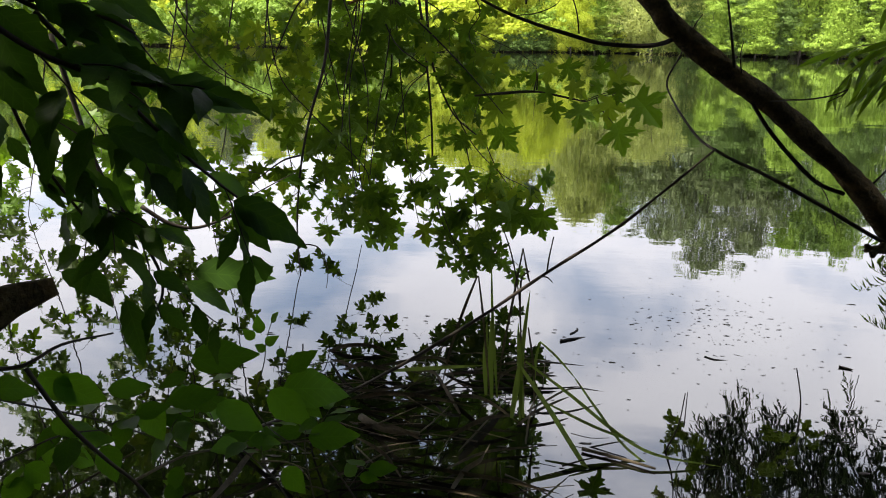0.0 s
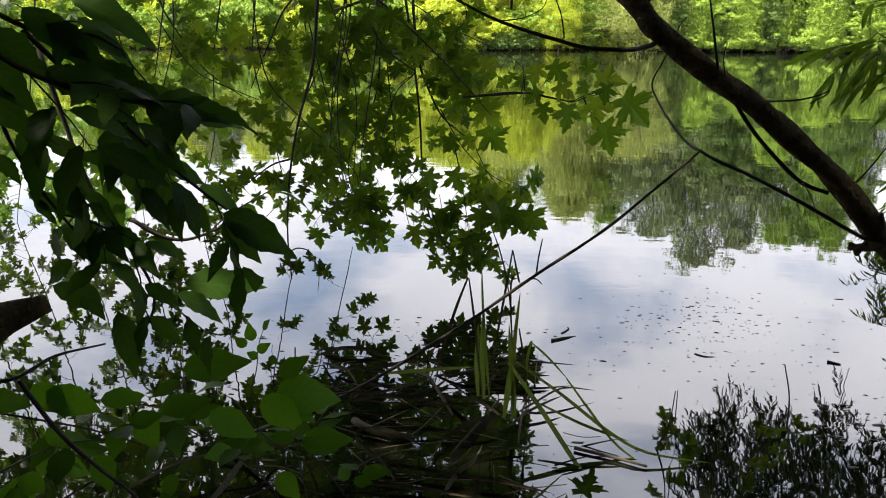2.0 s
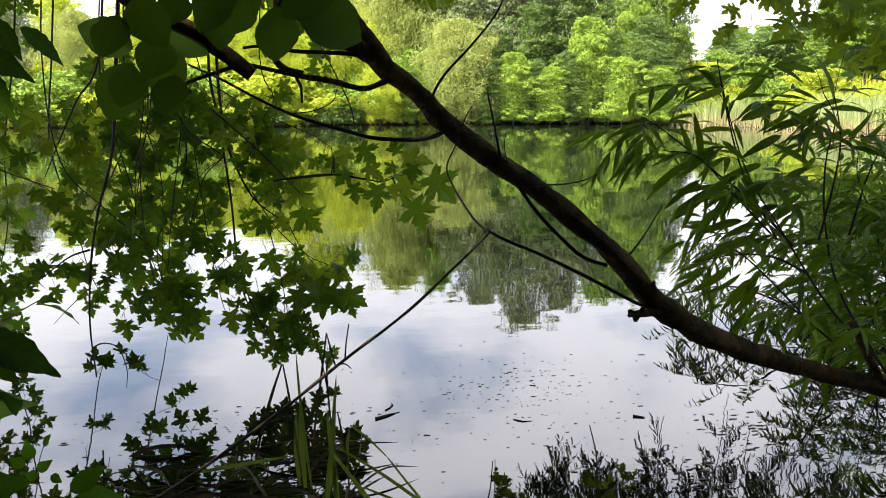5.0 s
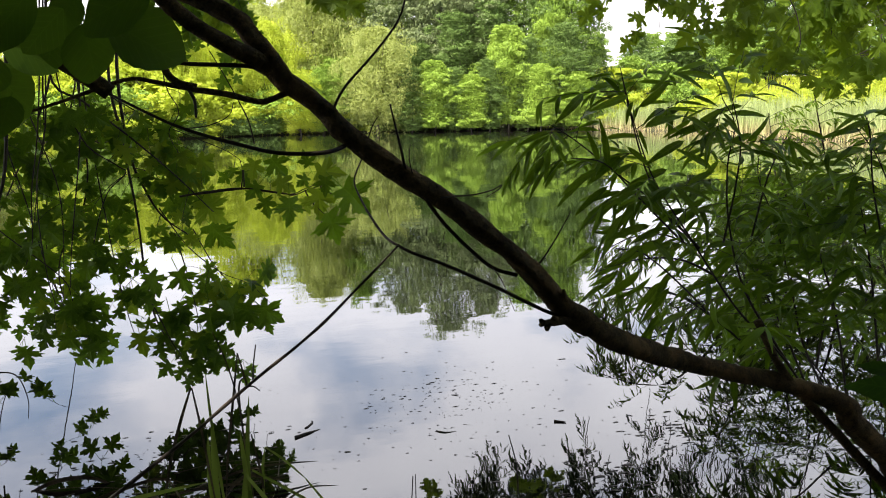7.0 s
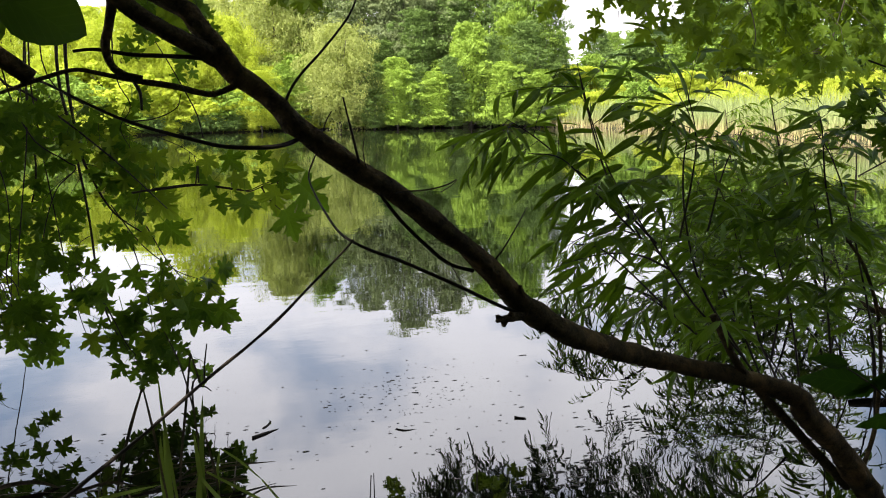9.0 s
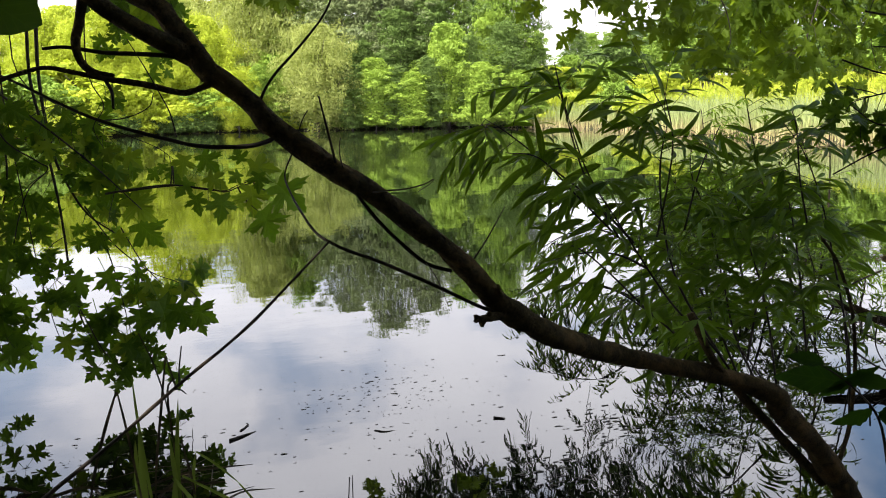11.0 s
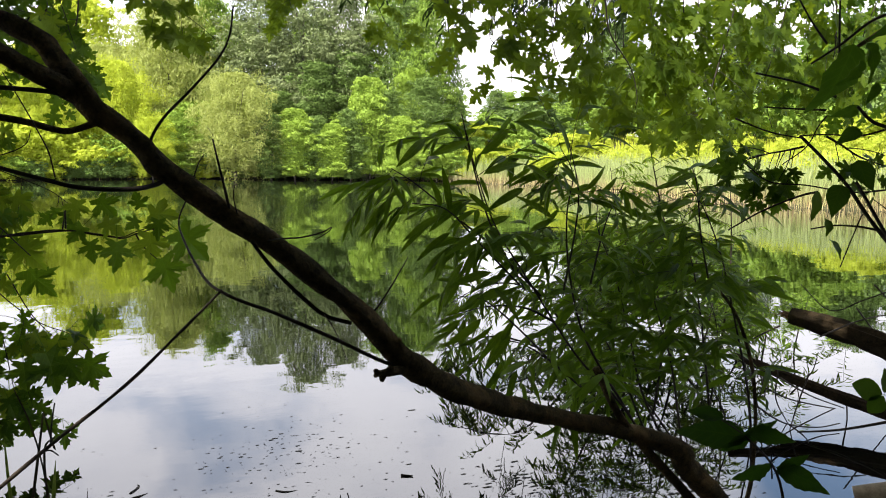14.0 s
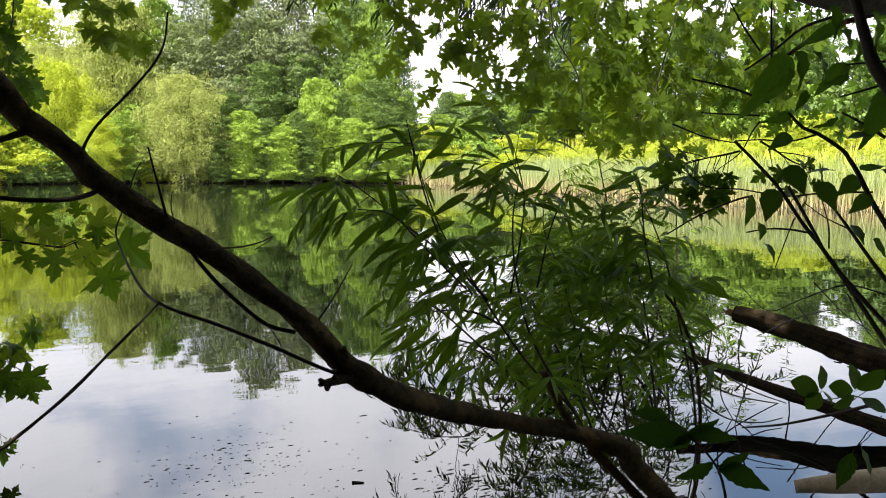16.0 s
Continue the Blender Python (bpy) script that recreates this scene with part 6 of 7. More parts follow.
def young_plants():
    rng = random.Random(71)
    pl = thing("leafy_sapling", (-0.614, 1.256, 0.530), "sapling with broad fresh green oval leaves", "sapling")
    limb("stem", [(-0.768, 1.018, 0.962), (-0.708, 1.058, 0.956), (-0.664, 1.121, 0.975), (-0.598, 1.194, 0.973)], 0.005, 0.002, TWIG, pl, 6, 0.1)
    limb("stem", [(-0.703, 1.059, 0.951), (-0.653, 1.090, 0.823), (-0.623, 1.166, 0.701), (-0.581, 1.203, 0.622), (-0.547, 1.260, 0.488)], 0.005, 0.004, TWIG, pl, 6, 0.1)
    limb("stem", [(-0.321, 1.596, 0.496), (-0.385, 1.517, 0.599), (-0.428, 1.450, 0.722), (-0.468, 1.449, 0.750)], 0.002, 0.001, TWIG, pl, 5)
    limb("stem", [(-0.300, 1.611, 0.318), (-0.344, 1.680, 0.446), (-0.356, 1.767, 0.503), (-0.338, 1.800, 0.558)], 0.002, 0.001, TWIG, pl, 5)
    spots = [(-0.549, 1.443, 0.807), (-0.399, 1.501, 0.811), (-0.425, 1.810, 0.628), (-0.338, 1.850, 0.667), (-0.431, 1.784, 0.578), (-0.249, 1.834, 0.586), (-0.451, 1.732, 0.602), (-0.342, 1.710, 0.499), (-0.515, 1.507, 0.667), (-0.407, 1.505, 0.589), (-0.639, 1.364, 0.731), (-0.574, 1.354, 0.654)]
    more = [(-0.709, 1.152, 0.885), (-0.620, 1.172, 0.821), (-0.732, 1.145, 0.902), (-0.671, 1.147, 0.830), (-0.749, 1.014, 0.926), (-0.680, 1.059, 0.920), (-0.663, 1.268, 0.810), (-0.580, 1.305, 0.798), (-0.583, 1.390, 0.728), (-0.478, 1.434, 0.727), (-0.340, 1.700, 0.479), (-0.199, 1.731, 0.479)]
    third = [(-0.398, 1.644, 0.412), (-0.326, 1.629, 0.356), (-0.749, 1.198, 0.774), (-0.709, 1.195, 0.726), (-0.367, 1.783, 0.539), (-0.317, 1.776, 0.501), (-0.591, 1.514, 0.744), (-0.648, 1.474, 0.714), (-0.681, 1.252, 0.683), (-0.634, 1.234, 0.613), (-0.663, 1.339, 0.707), (-0.675, 1.296, 0.644)]
    for group in (spots, more, third):
        for i in range(0, len(group), 2):
            a, b = Vector(group[i]), Vector(group[i + 1])
            hang_leaf(BRIGHTS, rng, a, b - a, Vector((rng.gauss(0, 0.3), -0.7, 1)), (b - a).length, pl)
    for points, shoots in (([(-0.873, 1.149, 0.843), (-0.809, 1.229, 0.782), (-0.732, 1.307, 0.719), (-0.659, 1.418, 0.621), (-0.593, 1.517, 0.523)], 4), ([(-0.358, 1.598, 0.322), (-0.426, 1.629, 0.402), (-0.505, 1.599, 0.499), (-0.589, 1.554, 0.584), (-0.639, 1.507, 0.652)], 5),
                           ([(-0.797, 1.014, 0.749), (-0.764, 1.106, 0.746), (-0.730, 1.191, 0.740), (-0.675, 1.272, 0.713)], 3), ([(-0.196, 1.715, 0.257), (-0.267, 1.753, 0.338), (-0.337, 1.779, 0.409), (-0.389, 1.797, 0.468)], 3)):
        leafy_stem(pl, rng, points, 0.003, 0.0015, BRIGHTS, 0.085, shoots, 0.14, 4, droop=0.2, stalk=0.12, flat=0.4)
    seed = thing("seedling", (-0.369, 1.379, 0.774), "thin seedling with tiny pale green leaves", "seedling")
    limb("stem", [(-0.369, 1.379, 0.774), (-0.359, 1.409, 0.831), (-0.358, 1.430, 0.878), (-0.345, 1.453, 0.928)], 0.0016, 0.0008, TWIG, seed, 5)
    tiny = [(-0.384, 1.422, 0.880), (-0.401, 1.404, 0.907), (-0.359, 1.424, 0.866), (-0.335, 1.419, 0.889), (-0.371, 1.431, 0.891), (-0.379, 1.421, 0.929), (-0.350, 1.446, 0.914), (-0.331, 1.439, 0.937), (-0.358, 1.419, 0.854), (-0.375, 1.399, 0.873), (-0.334, 1.426, 0.853), (-0.309, 1.409, 0.847)]
    for i in range(0, len(tiny), 2):
        a, b = Vector(tiny[i]), Vector(tiny[i + 1])
        hang_leaf(BRIGHTS, rng, a, b - a, Vector((rng.gauss(0, 0.4), -1.0, 0.5)), (b - a).length * 1.1, seed)
    # leaves close to the lens, hanging from above
    top = thing("overhanging_twig", (0.076, 0.682, 1.825), "overhanging twig with soft yellow-green oval leaves", "twig")
    limb("stem", [(0.076, 0.682, 1.825), (0.084, 0.693, 1.767), (0.075, 0.696, 1.729), (0.061, 0.696, 1.691)], 0.002, 0.001, TWIG, top, 5)
    limb("stem", [(0.257, 0.285, 1.767), (0.252, 0.280, 1.734), (0.243, 0.272, 1.711), (0.238, 0.272, 1.701)], 0.0015, 0.001, TWIG, top, 5)
    near = [(0.055, 0.695, 1.699), (0.002, 0.682, 1.719), (0.053, 0.695, 1.684), (0.026, 0.691, 1.621), (0.070, 0.697, 1.701), (0.107, 0.705, 1.653), (0.084, 0.698, 1.725), (0.136, 0.706, 1.700)] + [(0.250, 0.264, 1.702), (0.292, 0.270, 1.680), (0.236, 0.282, 1.702), (0.239, 0.285, 1.668), (0.222, 0.299, 1.712), (0.198, 0.296, 1.687), (0.279, 0.245, 1.717), (0.240, 0.242, 1.701), (0.210, 0.285, 1.722), (0.181, 0.281, 1.692)]
    for i in range(0, len(near), 2):
        a, b = Vector(near[i]), Vector(near[i + 1])
        hang_leaf(ROUNDS, rng, a, b - a, Vector((rng.gauss(0, 0.25), -1.0, 0.6)), (b - a).length * 1.05, top)
    limb("branch", [(-0.002, 0.678, 1.793), (0.035, 0.693, 1.770), (0.079, 0.708, 1.739), (0.121, 0.719, 1.718), (0.157, 0.726, 1.693), (0.183, 0.731, 1.672)], 0.014, 0.009, BARK, top, 9, 0.2)
    behind = [(0.100, 0.506, 1.734), (0.117, 0.494, 1.692), (0.112, 0.564, 1.703), (0.104, 0.543, 1.666), (0.073, 0.607, 1.675), (0.068, 0.586, 1.639), (0.173, 0.523, 1.728), (0.168, 0.505, 1.694), (0.180, 0.572, 1.758), (0.171, 0.554, 1.726), (0.125, 0.614, 1.750), (0.114, 0.594, 1.719), (0.086, 0.504, 1.717), (0.075, 0.482, 1.685), (0.121, 0.568, 1.666), (0.113, 0.546, 1.632)]
    for i in range(0, len(behind), 2):
        a, b = Vector(behind[i]), Vector(behind[i + 1])
        hang_leaf(ROUNDS, rng, a, b - a, Vector((rng.gauss(0, 0.3), -1.0, 0.5)), (b - a).length * 1.1, top)
    dark = [(-0.138, 0.690, 1.735), (-0.175, 0.678, 1.686), (-0.130, 0.695, 1.703), (-0.136, 0.695, 1.645), (-0.116, 0.701, 1.683), (-0.084, 0.713, 1.621), (-0.121, 0.699, 1.703), (-0.061, 0.720, 1.671), (-0.171, 0.677, 1.720), (-0.201, 0.667, 1.689), (-0.162, 0.714, 1.714), (-0.173, 0.713, 1.654), (-0.106, 0.733, 1.737), (-0.081, 0.744, 1.690), (-0.086, 0.761, 1.728), (-0.042, 0.776, 1.689), (-0.210, 0.718, 1.675), (-0.177, 0.733, 1.633), (-0.208, 0.717, 1.717), (-0.179, 0.731, 1.679)]
    for i in range(0, len(dark), 2):
        a, b = Vector(dark[i]), Vector(dark[i + 1])
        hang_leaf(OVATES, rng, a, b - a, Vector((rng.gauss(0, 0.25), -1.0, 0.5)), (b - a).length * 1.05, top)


young_plants()


# ---- shrub and logs on the other side ----
def log_body(name, points, r0, r1, parent, seed):
    """Weathered log with long furrows and a ragged outline."""
    line = spline(points, 10)
    n, sides = len(line), 36
    bm, prev, o = bmesh.new(), None, Vector(parent.location)
    for i, q in enumerate(line):
        d = (line[min(i + 1, n - 1)] - line[max(i - 1, 0)]).normalized()
        side = d.cross(Vector((0, 0, 1))).normalized()
        up = side.cross(d)
        u = i / (n - 1)
        ring = []
        for k in range(sides):
            a = 2 * math.pi * k / sides
            c, e = math.cos(a), math.sin(a)
            r = (r0 + (r1 - r0) * u) * (1 + 0.34 * noise.noise(Vector((c * 3.2, e * 3.2, u * 2.2 + seed))) + 0.26 * noise.noise(Vector((c * 8, e * 8, u * 4 + seed))) + 0.16 * noise.noise(q * 12))
            ring.append(bm.verts.new(q - o + side * (r * c) + up * (r * e)))
        if prev:
            for k in range(sides):
                bm.faces.new((prev[k], prev[(k + 1) % sides], ring[(k + 1) % sides], ring[k]))
        else:
            bm.faces.new(ring[::-1])
        prev = ring
    bm.faces.new(prev)
    return part(name, bm, LOGWOOD, parent)


def right_side():
    rng = random.Random(81)
    sh = thing("viburnum_shrub", (2.083, 0.821, 1.024), "open shrub with dark pointed leaves on arching stems", "shrub")
    stems = [
        ([(1.911, 1.037, 1.739), (1.931, 1.016, 1.708), (1.953, 0.990, 1.692), (1.980, 0.954, 1.660), (1.991, 0.940, 1.636), (2.001, 0.926, 1.607), (2.016, 0.901, 1.549), (2.033, 0.871, 1.491)], 0.0062),
        ([(1.901, 1.173, 1.681), (1.936, 1.136, 1.629), (1.968, 1.097, 1.572), (1.998, 1.056, 1.497), (2.021, 1.019, 1.442), (2.041, 0.980, 1.382), (2.060, 0.935, 1.312), (2.083, 0.866, 1.212)], 0.0062),
        ([(1.949, 1.058, 1.580), (1.980, 1.011, 1.482), (1.995, 0.984, 1.428), (2.020, 0.937, 1.364), (2.048, 0.876, 1.293), (2.061, 0.842, 1.256)], 0.0062),
        ([(1.935, 0.928, 1.535), (1.953, 0.897, 1.486), (1.971, 0.862, 1.431), (1.985, 0.832, 1.388)], 0.0050),
        ([(1.873, 1.302, 1.614), (1.911, 1.264, 1.574), (1.964, 1.208, 1.568), (1.998, 1.170, 1.560), (2.038, 1.122, 1.554), (2.082, 1.067, 1.563), (2.140, 0.988, 1.567)], 0.0025),
        ([(1.809, 1.284, 1.459), (1.866, 1.234, 1.508), (1.919, 1.182, 1.543), (1.946, 1.153, 1.555)], 0.0030),
        ([(1.920, 1.144, 1.471), (1.952, 1.109, 1.481), (1.982, 1.072, 1.481), (2.009, 1.038, 1.474)], 0.0028),
        ([(1.933, 1.071, 1.392), (1.960, 1.054, 1.492), (1.966, 1.049, 1.511)], 0.0020),
        ([(1.998, 1.245, 1.677), (1.943, 1.302, 1.693), (1.884, 1.358, 1.726)], 0.0026),
        ([(2.065, 1.303, 1.862), (2.105, 1.251, 1.907), (2.140, 1.199, 1.957), (2.178, 1.145, 1.979)], 0.0042),
        ([(1.979, 1.395, 1.844), (2.053, 1.323, 1.817), (2.112, 1.262, 1.781)], 0.0040),
        ([(2.017, 1.319, 2.033), (2.052, 1.298, 1.964), (2.084, 1.275, 1.908)], 0.0030),
        ([(2.080, 1.244, 2.053), (2.094, 1.252, 1.961), (2.107, 1.256, 1.867)], 0.0030),
        ([(1.969, 0.951, 1.835), (2.019, 0.880, 1.838)], 0.0030),
        ([(1.970, 0.960, 1.769), (1.997, 0.922, 1.782), (2.018, 0.890, 1.794)], 0.0030),
        ([(1.788, 0.826, 1.958), (1.803, 0.815, 1.927), (1.822, 0.805, 1.867), (1.837, 0.795, 1.816), (1.861, 0.769, 1.759)], 0.0130),
        ([(1.976, 0.956, 1.737), (2.002, 0.922, 1.712), (2.026, 0.889, 1.684)], 0.0040),
        ([(1.916, 1.187, 1.681), (1.953, 1.146, 1.684), (1.996, 1.096, 1.681), (2.028, 1.055, 1.695)], 0.0026),
        ([(1.965, 1.347, 1.756), (2.022, 1.289, 1.750), (2.062, 1.246, 1.747)], 0.0030),
        ([(1.893, 1.212, 1.615), (1.926, 1.177, 1.655), (1.940, 1.160, 1.700), (1.951, 1.147, 1.726)], 0.0020),
        ([(1.978, 1.036, 1.543), (2.002, 1.002, 1.513), (2.031, 0.960, 1.488)], 0.0020),
        ([(1.960, 0.979, 1.552), (1.966, 0.965, 1.498), (1.965, 0.960, 1.450)], 0.0020)]
    for line, r in stems:
        limb("stem", line, r * 0.6, r, TWIG, sh, 6, 0.15)
    broad = [(1.877, 0.925, 1.594), (1.871, 0.879, 1.535), (1.944, 1.002, 1.611), (1.949, 0.947, 1.621), (1.996, 1.096, 1.627), (1.991, 1.053, 1.558), (1.834, 1.053, 1.559), (1.802, 1.039, 1.498), (1.939, 1.085, 1.573), (1.899, 1.080, 1.502), (1.805, 1.005, 1.506), (1.785, 0.979, 1.475), (1.884, 1.061, 1.456), (1.881, 1.014, 1.429), (2.084, 0.982, 1.599), (2.030, 1.003, 1.565), (1.972, 0.878, 1.565), (1.926, 0.889, 1.531), (2.043, 0.953, 1.617), (2.046, 0.897, 1.633), (1.905, 0.887, 1.683), (1.905, 0.836, 1.686), (1.993, 0.929, 1.502), (1.981, 0.890, 1.466), (2.097, 0.951, 1.464), (2.090, 0.901, 1.428), (1.880, 1.001, 1.689), (1.830, 1.013, 1.665)]
    curled = [(1.812, 0.906, 1.846), (1.822, 0.851, 1.807), (1.916, 0.925, 1.896), (1.920, 0.878, 1.858), (2.018, 0.960, 1.889), (2.005, 0.937, 1.834), (1.875, 0.896, 1.899), (1.814, 0.932, 1.866), (1.975, 0.944, 1.835), (1.914, 0.982, 1.785), (1.814, 0.915, 1.773), (1.786, 0.907, 1.733), (1.854, 1.010, 1.860), (1.817, 1.026, 1.716), (1.952, 1.067, 1.741), (1.903, 1.080, 1.713), (1.933, 0.839, 1.773), (1.913, 0.825, 1.666), (1.971, 0.963, 1.729), (1.932, 0.967, 1.697), (1.854, 0.859, 1.803), (1.816, 0.864, 1.769), (1.871, 0.991, 1.861), (1.874, 0.949, 1.801), (2.025, 0.935, 1.945), (2.033, 0.891, 1.861), (1.858, 0.907, 1.937), (1.859, 0.868, 1.889), (2.024, 0.893, 1.619), (2.022, 0.840, 1.586), (1.791, 0.936, 1.817), (1.761, 0.934, 1.761)]
    for places, tilt, shapes in ((broad, 0.8, HEARTS), (curled, 0.3, CURLED)):
        for i in range(0, len(places), 2):
            a, b = Vector(places[i]), Vector(places[i + 1])
            hang_leaf(shapes, rng, a, b - a, Vector((rng.gauss(0, 0.5), -0.9, tilt)), (b - a).length * 0.97, sh)
    leafy_stem(sh, rng, [(2.036, 1.279, 1.660), (2.009, 1.308, 1.650), (1.981, 1.337, 1.642), (1.947, 1.370, 1.628)], 0.003, 0.0015, MAPLES, 0.05, 9, 0.10, 4, front=1.0)
    leafy_stem(sh, rng, [(2.028, 1.212, 1.683), (2.050, 1.188, 1.663), (2.075, 1.158, 1.636), (2.106, 1.119, 1.616)], 0.003, 0.0015, MAPLES, 0.05, 5, 0.10, 3, front=1.0)
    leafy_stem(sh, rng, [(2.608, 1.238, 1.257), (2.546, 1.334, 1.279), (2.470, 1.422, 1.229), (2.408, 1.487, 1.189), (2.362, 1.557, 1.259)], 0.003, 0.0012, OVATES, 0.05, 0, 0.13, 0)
    # tree trunk at the edge of the clearing
    tr = thing("grey_tree_trunk", (4.022, 1.569, 2.120), "rough grey tree trunk leaning in at the side", "tree trunk")
    limb("trunk", [(4.022, 1.569, 2.120), (3.867, 1.805, 2.293), (3.707, 2.053, 2.312), (3.591, 2.205, 2.341), (3.471, 2.338, 2.400), (3.285, 2.491, 2.573)], 0.08, 0.045, TRUNK, tr, 12, 0.12)
    limb("limb", [(3.714, 2.054, 2.276), (3.598, 2.228, 2.222), (3.527, 2.336, 2.146), (3.463, 2.427, 2.066)], 0.014, 0.007, BARK, tr, 7, 0.2)
    # fallen logs standing out of the water
    lg = thing("fallen_log", (5.434, 2.900, 0.294), "broken dead log with a splintered end above the water", "log", "fallen logs")
    big_log = [(5.101, 4.085, 0.505), (5.170, 3.925, 0.481), (5.255, 3.650, 0.436), (5.278, 3.352, 0.388), (5.371, 3.010, 0.319), (5.412, 2.509, 0.257)]
    log_body("log", big_log, 0.052, 0.105, lg, 4)
    tip, back_way = Vector(big_log[0]), (Vector(big_log[0]) - Vector(big_log[1])).normalized()
    for q in range(16):
        side = Vector((rng.gauss(0, 1), rng.gauss(0, 0.4), rng.gauss(0, 1))).normalized() * rng.uniform(0.006, 0.033)
        at = tip + side - back_way * 0.06
        limb("splinter", [at, at + back_way * rng.uniform(0.05, 0.10), at + back_way * rng.uniform(0.09, 0.17) + side * 0.3], rng.uniform(0.007, 0.013), 0.002, TORN, lg, 5, 0.3, "torn reddish-brown heartwood")
    for at in ((5.30, 3.30, 0.33), (5.33, 3.22, 0.31)):
        limb("snag", [at, (at[0] - 0.06, at[1] - 0.02, at[2] - 0.03), (at[0] - 0.11, at[1], at[2] - 0.025)], 0.012, 0.004, LOGWOOD, lg, 6, 0.4)
    limb("bark_strip", [(5.044, 4.124, 0.425), (4.853, 4.155, 0.350), (4.689, 4.153, 0.281)], 0.008, 0.003, TWIG, lg, 5, 0.1)
    lg2 = thing("fallen_log", (4.867, 2.520, 0.061), "slender dead log slanting into the pond", "log", "fallen logs")
    log_body("log", [(4.314, 3.819, 0.335), (4.400, 3.724, 0.305), (4.490, 3.537, 0.252), (4.620, 3.285, 0.189), (4.710, 2.986, 0.152), (4.770, 2.703, 0.117), (4.776, 2.280, 0.091)], 0.022, 0.047, lg2, 9)
    limb("twig", [(4.631, 2.618, 0.278), (4.545, 2.859, 0.152), (4.381, 3.032, 0.072), (4.229, 3.189, 0.028)], 0.012, 0.005, TWIG, lg2, 6, 0.1)
    for a in ([(4.372, 3.745, 0.283), (4.309, 3.607, 0.134), (4.240, 3.470, -0.006)], [(4.429, 3.527, 0.253), (4.384, 3.255, 0.219), (4.424, 3.037, 0.196)], [(4.349, 3.620, 0.277), (4.282, 3.499, 0.166), (4.245, 3.522, 0.127)]):
        limb("twig", a, 0.006, 0.003, TWIG, lg2, 5)
    drowned = thing("drowned_branch", (4.400, 3.400, -0.028), "tangle of thin dark dead twigs sticking out of the water", "branch")
    for line in ([(4.267, 3.500, 0.215), (4.499, 3.500, 0.110), (4.821, 3.500, 0.021), (5.022, 3.500, -0.023)],
                 [(4.607, 3.600, 0.100), (4.785, 3.600, 0.224), (4.837, 3.600, 0.336)],
                 [(4.761, 3.300, 0.167), (4.783, 3.300, 0.013), (4.788, 3.300, -0.121)],
                 [(4.278, 3.400, 0.349), (4.270, 3.400, 0.167), (4.400, 3.400, -0.028)],
                 [(3.801, 3.200, 0.484), (3.851, 3.200, 0.209), (3.893, 3.200, -0.072), (3.923, 3.200, -0.286)],
                 [(4.426, 3.300, 0.337), (4.341, 3.300, 0.141), (4.275, 3.300, -0.060)],
                 [(3.894, 3.200, 0.230), (4.131, 3.200, 0.093), (4.399, 3.200, 0.032), (4.599, 3.200, 0.032)],
                 [(3.588, 3.300, 0.419), (3.749, 3.300, 0.195), (3.828, 3.300, -0.060)],
                 [(4.850, 3.600, 0.472), (5.236, 3.600, 0.557), (5.654, 3.600, 0.572), (5.979, 3.600, 0.494)],
                 [(5.172, 3.600, 0.643), (5.424, 3.600, 0.418), (5.753, 3.600, 0.175), (6.089, 3.600, 0.049)],
                 [(5.567, 3.500, 0.709), (5.777, 3.500, 0.446), (6.040, 3.500, 0.251)],
                 [(5.205, 3.500, 0.814), (5.582, 3.500, 0.545), (6.031, 3.500, 0.337)]):
        limb("twig", line, 0.006, 0.003, TWIG, drowned, 5, 0.2)
    pole = thing("pale_pole", (3.433, 1.814, 0.349), "pale barkless pole lying at the water's edge", "pole")
    limb("pole", [(3.323, 2.080, 0.243), (3.403, 1.992, 0.272), (3.482, 1.827, 0.335), (3.641, 1.527, 0.442)], 0.028, 0.06, PALEWOOD, pole, 12, 0.06)
    # round-leaved sprig and broad dark leaves low down
    sp = thing("round_leaf_sprig", (2.878, 1.381, 0.779), "sprig with small rounded fresh leaves", "sprig")
    limb("stem", [(2.902, 1.363, 0.818), (2.842, 1.480, 0.867), (2.780, 1.556, 0.845), (2.742, 1.614, 0.863)], 0.003, 0.001, TWIG, sp, 5)
    dots = [(2.737, 1.537, 0.890), (2.734, 1.538, 0.966), (2.732, 1.542, 0.885), (2.669, 1.597, 0.902), (2.733, 1.538, 0.880), (2.685, 1.544, 0.830), (2.797, 1.459, 0.902), (2.794, 1.463, 0.984), (2.801, 1.454, 0.903), (2.836, 1.397, 0.973), (2.793, 1.464, 0.898), (2.738, 1.506, 0.902), (2.792, 1.458, 0.885), (2.735, 1.482, 0.841), (2.803, 1.440, 0.879), (2.820, 1.367, 0.856), (2.738, 1.534, 0.887), (2.735, 1.492, 0.861)]
    for i in range(0, len(dots), 2):
        a, b = Vector(dots[i]), Vector(dots[i + 1])
        hang_leaf(ROUNDS, rng, a, b - a, Vector((rng.gauss(0, 0.4), -1, 0.5)), (b - a).length * 1.05, sp)
    br = thing("broad_leaf_shoot", (2.221, 1.447, 0.616), "low shoot with broad dark green leaves by the limb", "shoot")
    limb("stem", [(2.220, 1.422, 0.575), (2.237, 1.490, 0.718), (2.199, 1.571, 0.801), (2.149, 1.641, 0.849)], 0.005, 0.002, TWIG, br, 5)
